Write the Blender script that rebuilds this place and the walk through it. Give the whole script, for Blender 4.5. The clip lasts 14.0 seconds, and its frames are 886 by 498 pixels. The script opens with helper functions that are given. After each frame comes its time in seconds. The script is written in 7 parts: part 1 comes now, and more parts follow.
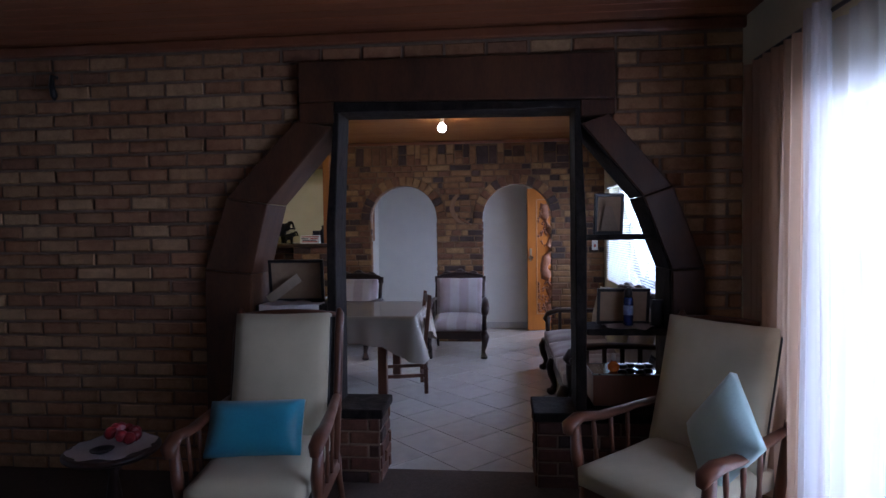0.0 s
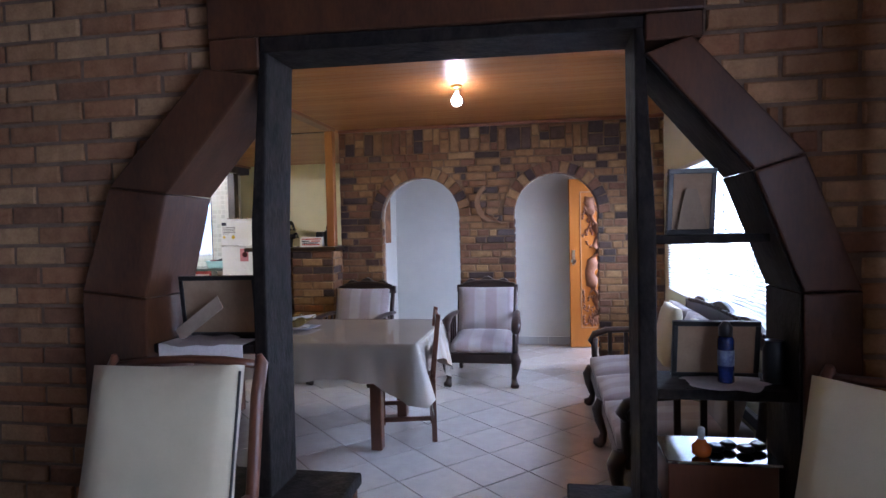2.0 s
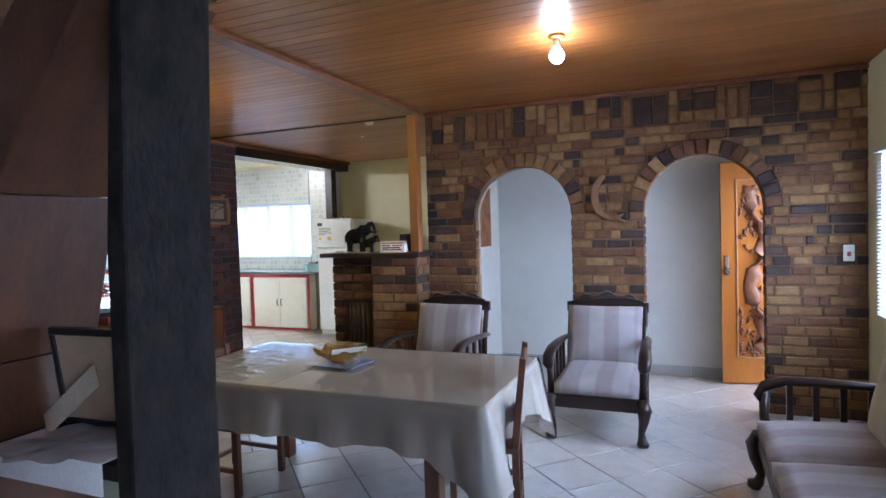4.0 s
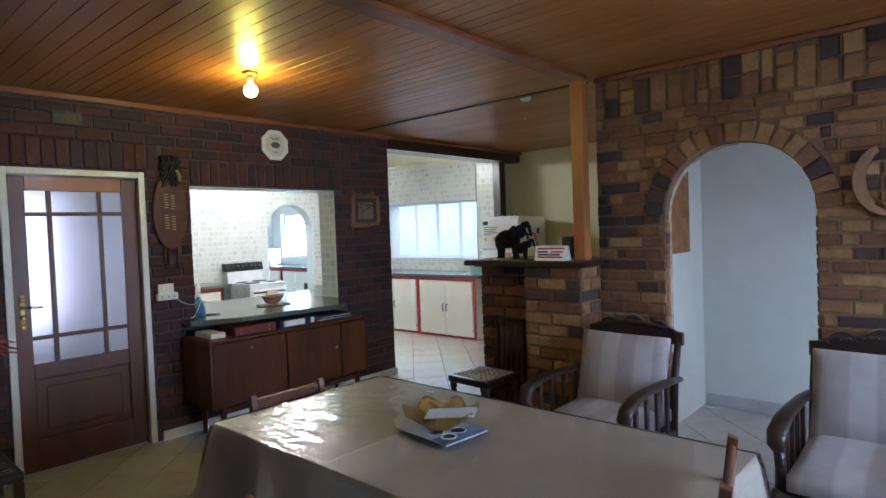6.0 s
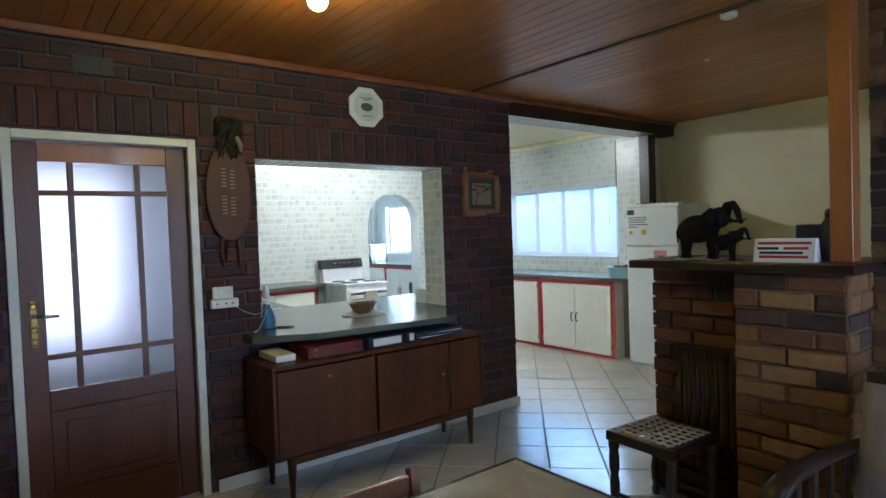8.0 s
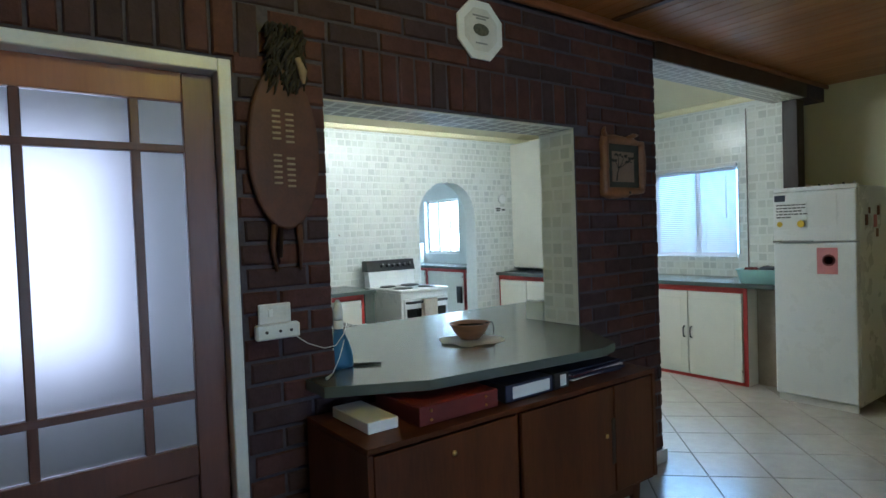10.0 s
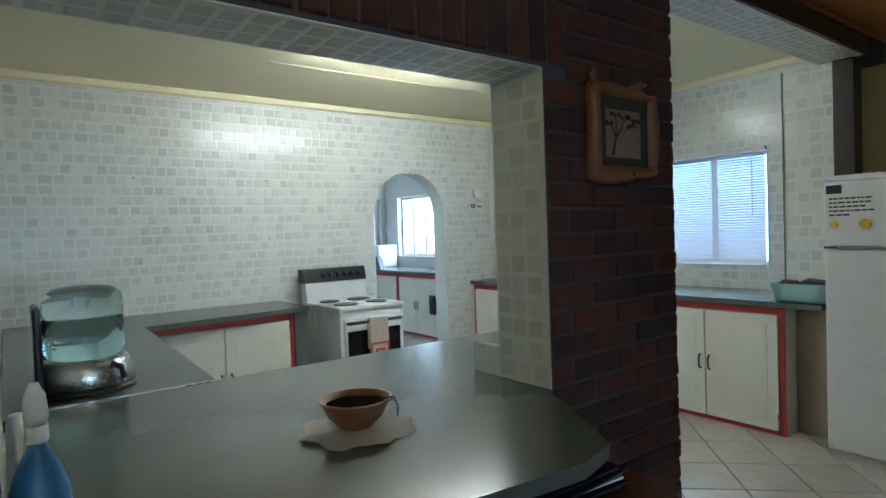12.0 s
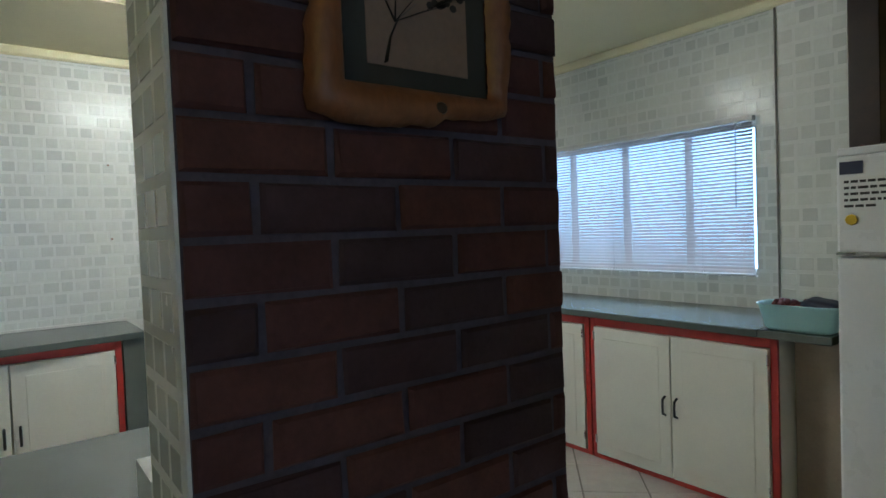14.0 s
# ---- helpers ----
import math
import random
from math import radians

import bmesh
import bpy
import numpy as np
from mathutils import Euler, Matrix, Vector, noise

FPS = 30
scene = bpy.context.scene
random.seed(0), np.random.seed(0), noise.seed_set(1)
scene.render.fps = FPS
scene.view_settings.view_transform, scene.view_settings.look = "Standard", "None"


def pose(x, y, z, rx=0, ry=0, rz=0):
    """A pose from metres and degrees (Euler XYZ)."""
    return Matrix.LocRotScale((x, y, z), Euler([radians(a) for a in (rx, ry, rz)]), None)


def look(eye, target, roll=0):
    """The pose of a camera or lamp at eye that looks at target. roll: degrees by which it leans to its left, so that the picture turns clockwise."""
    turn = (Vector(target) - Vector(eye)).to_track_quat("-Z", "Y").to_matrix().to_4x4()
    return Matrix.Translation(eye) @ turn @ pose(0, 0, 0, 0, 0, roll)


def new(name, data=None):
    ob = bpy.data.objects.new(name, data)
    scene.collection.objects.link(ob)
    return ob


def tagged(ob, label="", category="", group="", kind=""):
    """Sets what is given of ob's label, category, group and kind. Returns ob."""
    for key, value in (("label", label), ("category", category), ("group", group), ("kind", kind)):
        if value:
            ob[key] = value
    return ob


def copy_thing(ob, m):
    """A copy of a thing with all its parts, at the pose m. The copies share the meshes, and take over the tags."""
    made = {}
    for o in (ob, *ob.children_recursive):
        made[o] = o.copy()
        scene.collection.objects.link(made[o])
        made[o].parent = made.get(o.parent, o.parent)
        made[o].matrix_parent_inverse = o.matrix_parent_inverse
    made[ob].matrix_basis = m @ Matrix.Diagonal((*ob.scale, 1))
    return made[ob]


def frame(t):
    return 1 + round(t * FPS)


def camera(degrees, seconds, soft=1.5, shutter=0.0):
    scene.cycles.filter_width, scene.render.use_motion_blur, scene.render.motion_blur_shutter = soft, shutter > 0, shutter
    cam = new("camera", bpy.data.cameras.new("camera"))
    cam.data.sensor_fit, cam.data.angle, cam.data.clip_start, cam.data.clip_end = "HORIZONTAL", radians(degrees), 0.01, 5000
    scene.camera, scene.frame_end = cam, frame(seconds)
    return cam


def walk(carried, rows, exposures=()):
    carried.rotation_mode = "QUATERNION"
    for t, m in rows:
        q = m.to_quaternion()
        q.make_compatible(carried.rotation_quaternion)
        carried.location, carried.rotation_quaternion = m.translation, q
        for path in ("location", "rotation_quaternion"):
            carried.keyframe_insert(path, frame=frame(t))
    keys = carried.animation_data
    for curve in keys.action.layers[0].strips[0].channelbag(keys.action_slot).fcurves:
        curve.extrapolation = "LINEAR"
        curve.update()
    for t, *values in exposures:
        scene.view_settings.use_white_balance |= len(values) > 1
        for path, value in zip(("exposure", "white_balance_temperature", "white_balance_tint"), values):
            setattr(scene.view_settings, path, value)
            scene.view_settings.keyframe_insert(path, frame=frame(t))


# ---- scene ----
cam = camera(74.3, 14.0)
PATH = [
    (0, (0.212, -0.651, 1.474), (0.023, 1.339, 1.405), -0.7),
    (0.5, (0.234, -0.349, 1.462), (0.033, 1.64, 1.388), -0.8),
    (1, (0.286, -0.033, 1.47), (0.054, 1.953, 1.393), -0.9),
    (1.5, (0.312, 0.26, 1.452), (0.028, 2.238, 1.381), -1.1),
    (2, (0.326, 0.581, 1.471), (-0.016, 2.551, 1.402), -1.3),
    (4.5, (0.323, 2.117, 1.525), (-0.598, 3.89, 1.452), -1.9),
    (5, (0.255, 2.409, 1.531), (-0.822, 4.092, 1.46), -2.0),
    (5.5, (0.153, 2.695, 1.545), (-1.044, 4.296, 1.477), -2.0),
    (6, (0.049, 2.979, 1.558), (-1.282, 4.47, 1.492), -2.1),
    (6.5, (-0.102, 3.209, 1.557), (-1.564, 4.573, 1.493), -2.1),
    (7, (-0.398, 3.431, 1.547), (-1.928, 4.718, 1.482), -2.0),
    (7.5, (-0.721, 3.65, 1.506), (-2.281, 4.9, 1.444), -1.9),
    (8, (-1.058, 3.847, 1.5), (-2.639, 5.071, 1.438), -2.0),
    (8.5, (-1.451, 3.979, 1.486), (-3.04, 5.192, 1.425), -2.0),
    (9, (-1.807, 4.111, 1.461), (-3.402, 5.315, 1.402), -2.0),
    (9.6, (-2.24, 4.095, 1.452), (-3.842, 5.290, 1.396), -2.05),
    (10.1, (-2.60, 4.19, 1.448), (-4.201, 5.386, 1.392), -2.1),
    (10.6, (-2.84, 4.43, 1.445), (-4.44, 5.628, 1.388), -2.15),
    (11.1, (-2.975, 4.735, 1.444), (-4.574, 5.935, 1.386), -2.2),
    (11.5, (-3.08, 4.967, 1.444), (-4.679, 6.167, 1.386), -2.2),
    (12, (-3.294, 5.184, 1.458), (-4.891, 6.386, 1.398), -2.1),
    (12.5, (-3.447, 5.476, 1.459), (-5.041, 6.681, 1.397), -2.2),
    (13, (-3.576, 5.79, 1.443), (-5.173, 6.992, 1.379), -2.25),
    (13.5, (-3.702, 6.1, 1.438), (-5.297, 7.306, 1.374), -2.2),
    (14, (-3.8, 6.428, 1.438), (-5.392, 7.635, 1.372), -2.2),
]
EXPOSURE = [(0.0, -0.25, 5800, 30), (1.0, 0.40, 5800, 30), (2.0, 0.80, 5800, 28), (4.5, 0.90, 5600, 18), (5.5, 0.58, 5650, 16), (6.5, 0.34, 5700, 14), (7.5, 0.27, 5600, 12), (9.0, 0.02, 5300, 5), (11.5, -0.32, 5550, 6), (13.0, -0.64, 5700, 8), (14.0, -0.70, 5800, 9)]
walk(cam, [(t, look(eye, target, roll)) for t, eye, target, roll in PATH], EXPOSURE)


# ---- light ----
world = bpy.data.worlds.new("world")
scene.world = world
world.use_nodes = True
sky = world.node_tree.nodes.new("ShaderNodeTexSky")
sky.sky_type, sky.sun_disc, sky.sun_elevation, sky.sun_rotation = "NISHITA", False, radians(62), radians(-27)
world.node_tree.links.new(sky.outputs[0], world.node_tree.nodes["Background"].inputs[0])
world.node_tree.nodes["Background"].inputs[1].default_value = 0.12
sun = new("sun", bpy.data.lights.new("sun", "SUN"))
sun.data.energy, sun.data.angle, sun.data.color = 2.0, radians(0.6), (1.0, 0.95, 0.88)
sun.matrix_world = look((0, 0, 20), (2.0, -4.0, 11.5))


def area_lamp(name, eye, target, w, h, power, colour):
    ob = new(name, bpy.data.lights.new(name, "AREA"))
    ob.data.shape, ob.data.size, ob.data.size_y, ob.data.energy, ob.data.color = "RECTANGLE", w, h, power, colour
    ob.matrix_world = look(eye, target)
    return ob


DAY = (0.64, 0.82, 1.0)
area_lamp("daylight_living", (1.72, 1.0, 1.2), (0.0, 1.0, 1.0), 1.8, 1.7, 60, DAY)
area_lamp("daylight_dining", (1.80, 5.4, 1.4), (0.0, 5.4, 1.0), 2.2, 1.1, 84, DAY)
area_lamp("daylight_door", (1.66, 7.48, 1.2), (0.5, 6.9, 0.35), 0.7, 1.7, 20, (0.90, 0.95, 1.0))
area_lamp("daylight_kitchen", (-6.7, 12.0, 2.95), (-5.8, 8.4, 0.4), 3.0, 0.9, 480, (0.54, 0.78, 1.0))
area_lamp("daylight_scullery", (-10.7, 10.75, 1.6), (-10.7, 9.0, 1.2), 1.2, 0.9, 160, (0.70, 0.85, 1.0))
area_lamp("daylight_hall", (-6.25, 4.25, 1.40), (-4.8, 4.3, 1.3), 0.75, 1.2, 6.0, (0.86, 0.84, 1.0))


def bulb_light(name, where, power, colour):
    ob = new(name, bpy.data.lights.new(name, "POINT"))
    ob.data.energy, ob.data.color, ob.data.shadow_soft_size = power, colour, 0.035
    ob.location = where


# ---- materials ----
def socket(node, name, value):
    node.inputs[name].default_value = value


def material(name, a, b=None, rough=0.6, scale=12.0, bump=0.15, stretch=(1, 1, 1), metal=0.0, spec=0.5, coat=0.0, vary=0.0, fine=90.0, ramp=None, sheen=0.0, trans=0.0, emit=None, alpha=1.0):
    """Colour from a to b by noise at two scales in world metres, or from a ramp by each piece's own chance."""
    m = bpy.data.materials.new(name)
    m.use_nodes = True
    t = m.node_tree
    n, k = t.nodes, t.links
    p = n["Principled BSDF"]
    b = b or tuple(0.8 * c for c in a)
    geo = n.new("ShaderNodeNewGeometry")
    mp = n.new("ShaderNodeMapping")
    socket(mp, "Scale", stretch)
    k.new(geo.outputs["Position"], mp.inputs["Vector"])
    n1 = n.new("ShaderNodeTexNoise")
    socket(n1, "Scale", scale), socket(n1, "Detail", 5.0), socket(n1, "Roughness", 0.6)
    n2 = n.new("ShaderNodeTexNoise")
    socket(n2, "Scale", fine), socket(n2, "Detail", 3.0)
    k.new(mp.outputs[0], n1.inputs["Vector"]), k.new(mp.outputs[0], n2.inputs["Vector"])
    add = n.new("ShaderNodeMath")
    add.operation = "MULTIPLY_ADD"
    k.new(n2.outputs[0], add.inputs[0])
    add.inputs[1].default_value = 0.45
    k.new(n1.outputs[0], add.inputs[2])
    mr = n.new("ShaderNodeMapRange")
    socket(mr, "From Min", 0.50), socket(mr, "From Max", 0.95)
    k.new(add.outputs[0], mr.inputs[0])
    mix = n.new("ShaderNodeMix")
    mix.data_type = "RGBA"
    k.new(mr.outputs[0], mix.inputs["Factor"])
    mix.inputs["A"].default_value, mix.inputs["B"].default_value = (*a, 1), (*b, 1)
    colour = mix.outputs["Result"]
    if ramp or vary:
        oi = n.new("ShaderNodeObjectInfo")
        ad = n.new("ShaderNodeMath")
        ad.operation = "ADD"
        k.new(oi.outputs["Random"], ad.inputs[0]), k.new(geo.outputs["Random Per Island"], ad.inputs[1])
        fr = n.new("ShaderNodeMath")
        fr.operation = "FRACT"
        k.new(ad.outputs[0], fr.inputs[0])
        if ramp:
            cr = n.new("ShaderNodeValToRGB")
            cr.color_ramp.interpolation = "CONSTANT"
            els = cr.color_ramp.elements
            while len(els) < len(ramp):
                els.new(0.5)
            for e, (pos, c) in zip(els, ramp):
                e.position, e.color = pos, (*c, 1)
            k.new(fr.outputs[0], cr.inputs[0])
            mul = n.new("ShaderNodeMix")
            mul.data_type, mul.blend_type = "RGBA", "MULTIPLY"
            mul.inputs["Factor"].default_value = 1.0
            k.new(cr.outputs[0], mul.inputs["A"]), k.new(colour, mul.inputs["B"])
            colour = mul.outputs["Result"]
        if vary:
            hs = n.new("ShaderNodeHueSaturation")
            m2 = n.new("ShaderNodeMapRange")
            socket(m2, "To Min", 1 - vary), socket(m2, "To Max", 1 + vary)
            k.new(fr.outputs[0], m2.inputs[0]), k.new(m2.outputs[0], hs.inputs["Value"]), k.new(colour, hs.inputs["Color"])
            colour = hs.outputs[0]
    k.new(colour, p.inputs["Base Color"])
    rr = n.new("ShaderNodeMapRange")
    socket(rr, "To Min", max(0.02, rough - 0.09)), socket(rr, "To Max", min(1, rough + 0.09))
    k.new(n1.outputs[0], rr.inputs[0]), k.new(rr.outputs[0], p.inputs["Roughness"])
    socket(p, "Metallic", metal), socket(p, "Specular IOR Level", spec), socket(p, "Coat Weight", coat), socket(p, "Sheen Weight", sheen)
    socket(p, "Transmission Weight", trans), socket(p, "Alpha", alpha)
    if coat:
        socket(p, "Coat Roughness", 0.12)
    if emit:
        socket(p, "Emission Color", (*emit[:3], 1)), socket(p, "Emission Strength", emit[3])
    if bump:
        bm_ = n.new("ShaderNodeBump")
        socket(bm_, "Strength", bump), socket(bm_, "Distance", 0.006)
        k.new(add.outputs[0], bm_.inputs["Height"]), k.new(bm_.outputs[0], p.inputs["Normal"])
    return m


def laminate(name, colour, rough):
    """Plain sheet laminate with a faint cloudy print."""
    m = bpy.data.materials.new(name)
    m.use_nodes = True
    n, k = m.node_tree.nodes, m.node_tree.links
    p = n["Principled BSDF"]
    tc, nz, mix = n.new("ShaderNodeTexCoord"), n.new("ShaderNodeTexNoise"), n.new("ShaderNodeMix")
    socket(nz, "Scale", 5.0), socket(nz, "Detail", 2.0)
    mix.data_type = "RGBA"
    mix.inputs["A"].default_value, mix.inputs["B"].default_value = (*[0.86 * c for c in colour], 1), (*[1.14 * c for c in colour], 1)
    k.new(tc.outputs["Object"], nz.inputs["Vector"]), k.new(nz.outputs[0], mix.inputs["Factor"]), k.new(mix.outputs["Result"], p.inputs["Base Color"])
    socket(p, "Roughness", rough)
    return m


def glass(name, colour, rough, ior=1.45):
    m = bpy.data.materials.new(name)
    m.use_nodes = True
    p = m.node_tree.nodes["Principled BSDF"]
    socket(p, "Base Color", (*colour, 1)), socket(p, "Roughness", rough), socket(p, "Transmission Weight", 1.0), socket(p, "IOR", ior)
    return m


def cloth(name, colour, opacity):
    """A thin cloth that lets part of the light through."""
    m = bpy.data.materials.new(name)
    m.use_nodes = True
    n, k = m.node_tree.nodes, m.node_tree.links
    out = n["Material Output"]
    d, tl, tr = n.new("ShaderNodeBsdfDiffuse"), n.new("ShaderNodeBsdfTranslucent"), n.new("ShaderNodeBsdfTransparent")
    for s in (d, tl):
        s.inputs["Color"].default_value = (*colour, 1)
    m1, m2 = n.new("ShaderNodeMixShader"), n.new("ShaderNodeMixShader")
    m1.inputs[0].default_value, m2.inputs[0].default_value = 0.55, opacity
    k.new(d.outputs[0], m1.inputs[1]), k.new(tl.outputs[0], m1.inputs[2])
    k.new(tr.outputs[0], m2.inputs[1]), k.new(m1.outputs[0], m2.inputs[2]), k.new(m2.outputs[0], out.inputs[0])
    return m


ONE, TINT = (1.0, 1.0, 1.0), (0.62, 0.58, 0.56)
M = dict(
    brick_tan=material("brick_tan", ONE, TINT, 0.85, 14, 0.5, ramp=[(0, (0.374, 0.195, 0.092)), (0.22, (0.447, 0.252, 0.122)), (0.42, (0.322, 0.152, 0.071)), (0.62, (0.385, 0.180, 0.084)), (0.8, (0.489, 0.290, 0.147)), (0.9, (0.260, 0.122, 0.062))]),
    brick_ochre=material("brick_ochre", ONE, TINT, 0.85, 16, 0.5, ramp=[(0, (0.279, 0.144, 0.055)), (0.17, (0.194, 0.085, 0.035)), (0.32, (0.324, 0.182, 0.077)), (0.46, (0.162, 0.064, 0.031)), (0.60, (0.083, 0.041, 0.030)), (0.70, (0.243, 0.120, 0.048)), (0.87, (0.056, 0.031, 0.027))]),
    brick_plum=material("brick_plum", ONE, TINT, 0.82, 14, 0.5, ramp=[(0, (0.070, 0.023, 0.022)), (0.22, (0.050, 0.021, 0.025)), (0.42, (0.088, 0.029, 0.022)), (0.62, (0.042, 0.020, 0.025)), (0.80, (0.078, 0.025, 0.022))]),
    brick_dark=material("brick_dark", ONE, TINT, 0.85, 16, 0.5, ramp=[(0, (0.106, 0.036, 0.020)), (0.3, (0.073, 0.028, 0.018)), (0.55, (0.125, 0.046, 0.024)), (0.75, (0.050, 0.024, 0.018)), (0.9, (0.156, 0.062, 0.031))]),
    mortar_dark=material("mortar_dark", (0.155, 0.100, 0.068), (0.22, 0.145, 0.10), 0.95, 30, 0.6),
    mortar_tan=material("mortar_tan", (0.18, 0.104, 0.054), (0.12, 0.070, 0.038), 0.95, 30, 0.6),
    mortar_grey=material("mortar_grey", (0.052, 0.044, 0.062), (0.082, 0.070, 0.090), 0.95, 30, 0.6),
    plaster=material("plaster", (0.69, 0.71, 0.68), (0.63, 0.65, 0.63), 0.8, 4, 0.06),
    cream=material("cream_paint", (0.68, 0.64, 0.44), (0.62, 0.58, 0.39), 0.75, 3, 0.06),
    cream_ceiling=material("cream_ceiling", (0.85, 0.79, 0.55), (0.81, 0.74, 0.51), 0.8, 2, 0.04),
    white_ceiling=material("white_ceiling", (0.78, 0.74, 0.58), (0.73, 0.69, 0.54), 0.8, 2, 0.04),
    board=material("ceiling_board", (0.39, 0.145, 0.031), (0.29, 0.098, 0.020), 0.44, 9, 0.08, stretch=(0.12, 1, 1), coat=0.15, vary=0.07),
    board_red=material("ceiling_board_red", (0.30, 0.10, 0.040), (0.21, 0.065, 0.028), 0.40, 9, 0.08, stretch=(0.12, 1, 1), coat=0.3, vary=0.12),
    pine=material("orange_pine", (0.34, 0.118, 0.030), (0.25, 0.080, 0.022), 0.42, 9, 0.08, stretch=(1, 1, 0.12), coat=0.25),
    cornice=material("stained_cornice", (0.22, 0.072, 0.028), (0.16, 0.050, 0.020), 0.42, 8, 0.08, coat=0.25),
    beam=material("brown_beam", (0.095, 0.036, 0.015), (0.045, 0.017, 0.009), 0.45, 7, 0.25, stretch=(1, 1, 0.3), spec=0.35),
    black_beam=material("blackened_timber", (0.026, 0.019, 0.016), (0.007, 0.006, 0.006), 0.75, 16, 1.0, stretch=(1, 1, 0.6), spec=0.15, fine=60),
    dark_wood=material("dark_carved_wood", (0.032, 0.015, 0.011), (0.018, 0.009, 0.007), 0.36, 12, 0.15, coat=0.12),
    mid_wood=material("reddish_wood", (0.140, 0.048, 0.024), (0.088, 0.030, 0.015), 0.38, 7, 0.1, stretch=(1, 1, 0.15), coat=0.2),
    door_wood=material("meranti_door", (0.130, 0.040, 0.019), (0.080, 0.024, 0.013), 0.42, 7, 0.12, stretch=(1, 1, 0.12)),
    sideboard=material("imbuia_veneer", (0.105, 0.031, 0.010), (0.056, 0.016, 0.006), 0.45, 6, 0.08, stretch=(1, 1, 0.12), coat=0.02, spec=0.25),
    honey=material("honey_door", (0.58, 0.23, 0.040), (0.48, 0.18, 0.030), 0.38, 8, 0.08, stretch=(1, 1, 0.12), coat=0.3),
    carving=material("carved_relief", (0.34, 0.17, 0.10), (0.22, 0.10, 0.06), 0.45, 25, 0.35),
    tile=material("floor_tile", (0.56, 0.53, 0.49), (0.48, 0.45, 0.42), 0.17, 9, 0.05, vary=0.05, spec=0.7),
    grout=material("grout", (0.22, 0.20, 0.18), (0.15, 0.135, 0.12), 0.9, 20, 0.3),
    skirting=material("grey_skirting_tile", (0.46, 0.48, 0.50), (0.40, 0.42, 0.44), 0.35, 8, 0.05, vary=0.06),
    carpet=material("brown_carpet", (0.095, 0.062, 0.044), (0.06, 0.04, 0.03), 0.95, 50, 0.8, fine=300),
    upholstery=material("cream_upholstery", (0.50, 0.435, 0.30), (0.43, 0.37, 0.255), 0.85, 6, 0.25, fine=400, sheen=0.2),
    piping=material("dark_piping", (0.05, 0.05, 0.05), None, 0.8),
    turquoise=material("turquoise_satin", (0.012, 0.27, 0.38), (0.008, 0.20, 0.30), 0.34, 5, 0.12, sheen=0.4),
    seafoam=material("pale_seafoam_satin", (0.36, 0.50, 0.48), (0.30, 0.43, 0.42), 0.40, 5, 0.15, sheen=0.4),
    white=material("white_enamel", (0.80, 0.80, 0.79), (0.74, 0.75, 0.75), 0.28, 4, 0.02),
    cup_white=material("cream_white_cupboard", (0.76, 0.74, 0.65), (0.70, 0.68, 0.60), 0.42, 4, 0.04),
    red=material("red_trim", (0.42, 0.035, 0.028), (0.34, 0.028, 0.022), 0.45, 8, 0.05),
    worktop=laminate("grey_green_laminate", (0.092, 0.106, 0.096), 0.19),
    black=material("black_plastic", (0.018, 0.018, 0.019), None, 0.35, 10, 0.03),
    steel=material("brushed_steel", (0.62, 0.62, 0.61), (0.52, 0.52, 0.52), 0.28, 10, 0.03, metal=1.0),
    brass=material("brass", (0.72, 0.50, 0.18), (0.60, 0.40, 0.13), 0.3, 20, 0.03, metal=1.0),
    frame_white=material("white_gloss_paint", (0.72, 0.70, 0.66), (0.62, 0.60, 0.56), 0.4, 10, 0.08),
    paper=material("paper", (0.78, 0.78, 0.76), (0.72, 0.72, 0.70), 0.8, 6, 0.03),
    plastic_white=material("white_plastic", (0.70, 0.69, 0.66), None, 0.45, 10, 0.02),
    drape=cloth("tan_drape", (0.62, 0.45, 0.34), 0.95),
    sheer=cloth("white_sheer", (0.92, 0.92, 0.94), 0.62),
    frosted=glass("frosted_glass", (0.95, 0.96, 1.0), 0.42),
    clear=glass("clear_glass", (0.97, 0.99, 0.99), 0.0),
    outdoors=material("bright_outdoors", (0.8, 0.85, 0.9), None, 1.0, 2, 0, emit=(0.82, 0.91, 1.0, 1.6)),
    outdoors_north=material("hazy_garden_light", (0.5, 0.6, 0.8), None, 1.0, 2, 0, emit=(0.34, 0.62, 1.0, 9.0)),
    wall_tile=material("kitchen_wall_tile", (0.74, 0.75, 0.71), (0.67, 0.68, 0.645), 0.19, 18, 0.10, spec=0.26, ramp=[(0, (1.0, 1.0, 0.99)), (0.26, (0.97, 0.97, 0.96)), (0.48, (0.90, 0.90, 0.89)), (0.66, (0.87, 0.88, 0.87)), (0.82, (0.81, 0.82, 0.82)), (0.92, (0.90, 0.90, 0.89))]),
    jamb_tile=material("beige_jamb_tile", (0.68, 0.67, 0.60), (0.61, 0.60, 0.54), 0.24, 14, 0.06, spec=0.5, ramp=[(0, (1.0, 1.0, 0.99)), (0.3, (0.94, 0.94, 0.93)), (0.55, (0.89, 0.89, 0.87)), (0.8, (0.83, 0.84, 0.83))]),
    soffit_tile=material("pale_soffit_tile", (0.66, 0.65, 0.60), (0.60, 0.59, 0.545), 0.24, 14, 0.06, vary=0.03),
    jamb_grout=material("jamb_grout", (0.66, 0.65, 0.585), (0.60, 0.59, 0.53), 0.4, 20, 0.05),
    tile_grout=material("kitchen_grout", (0.74, 0.75, 0.71), (0.68, 0.69, 0.655), 0.32, 20, 0.05),
)


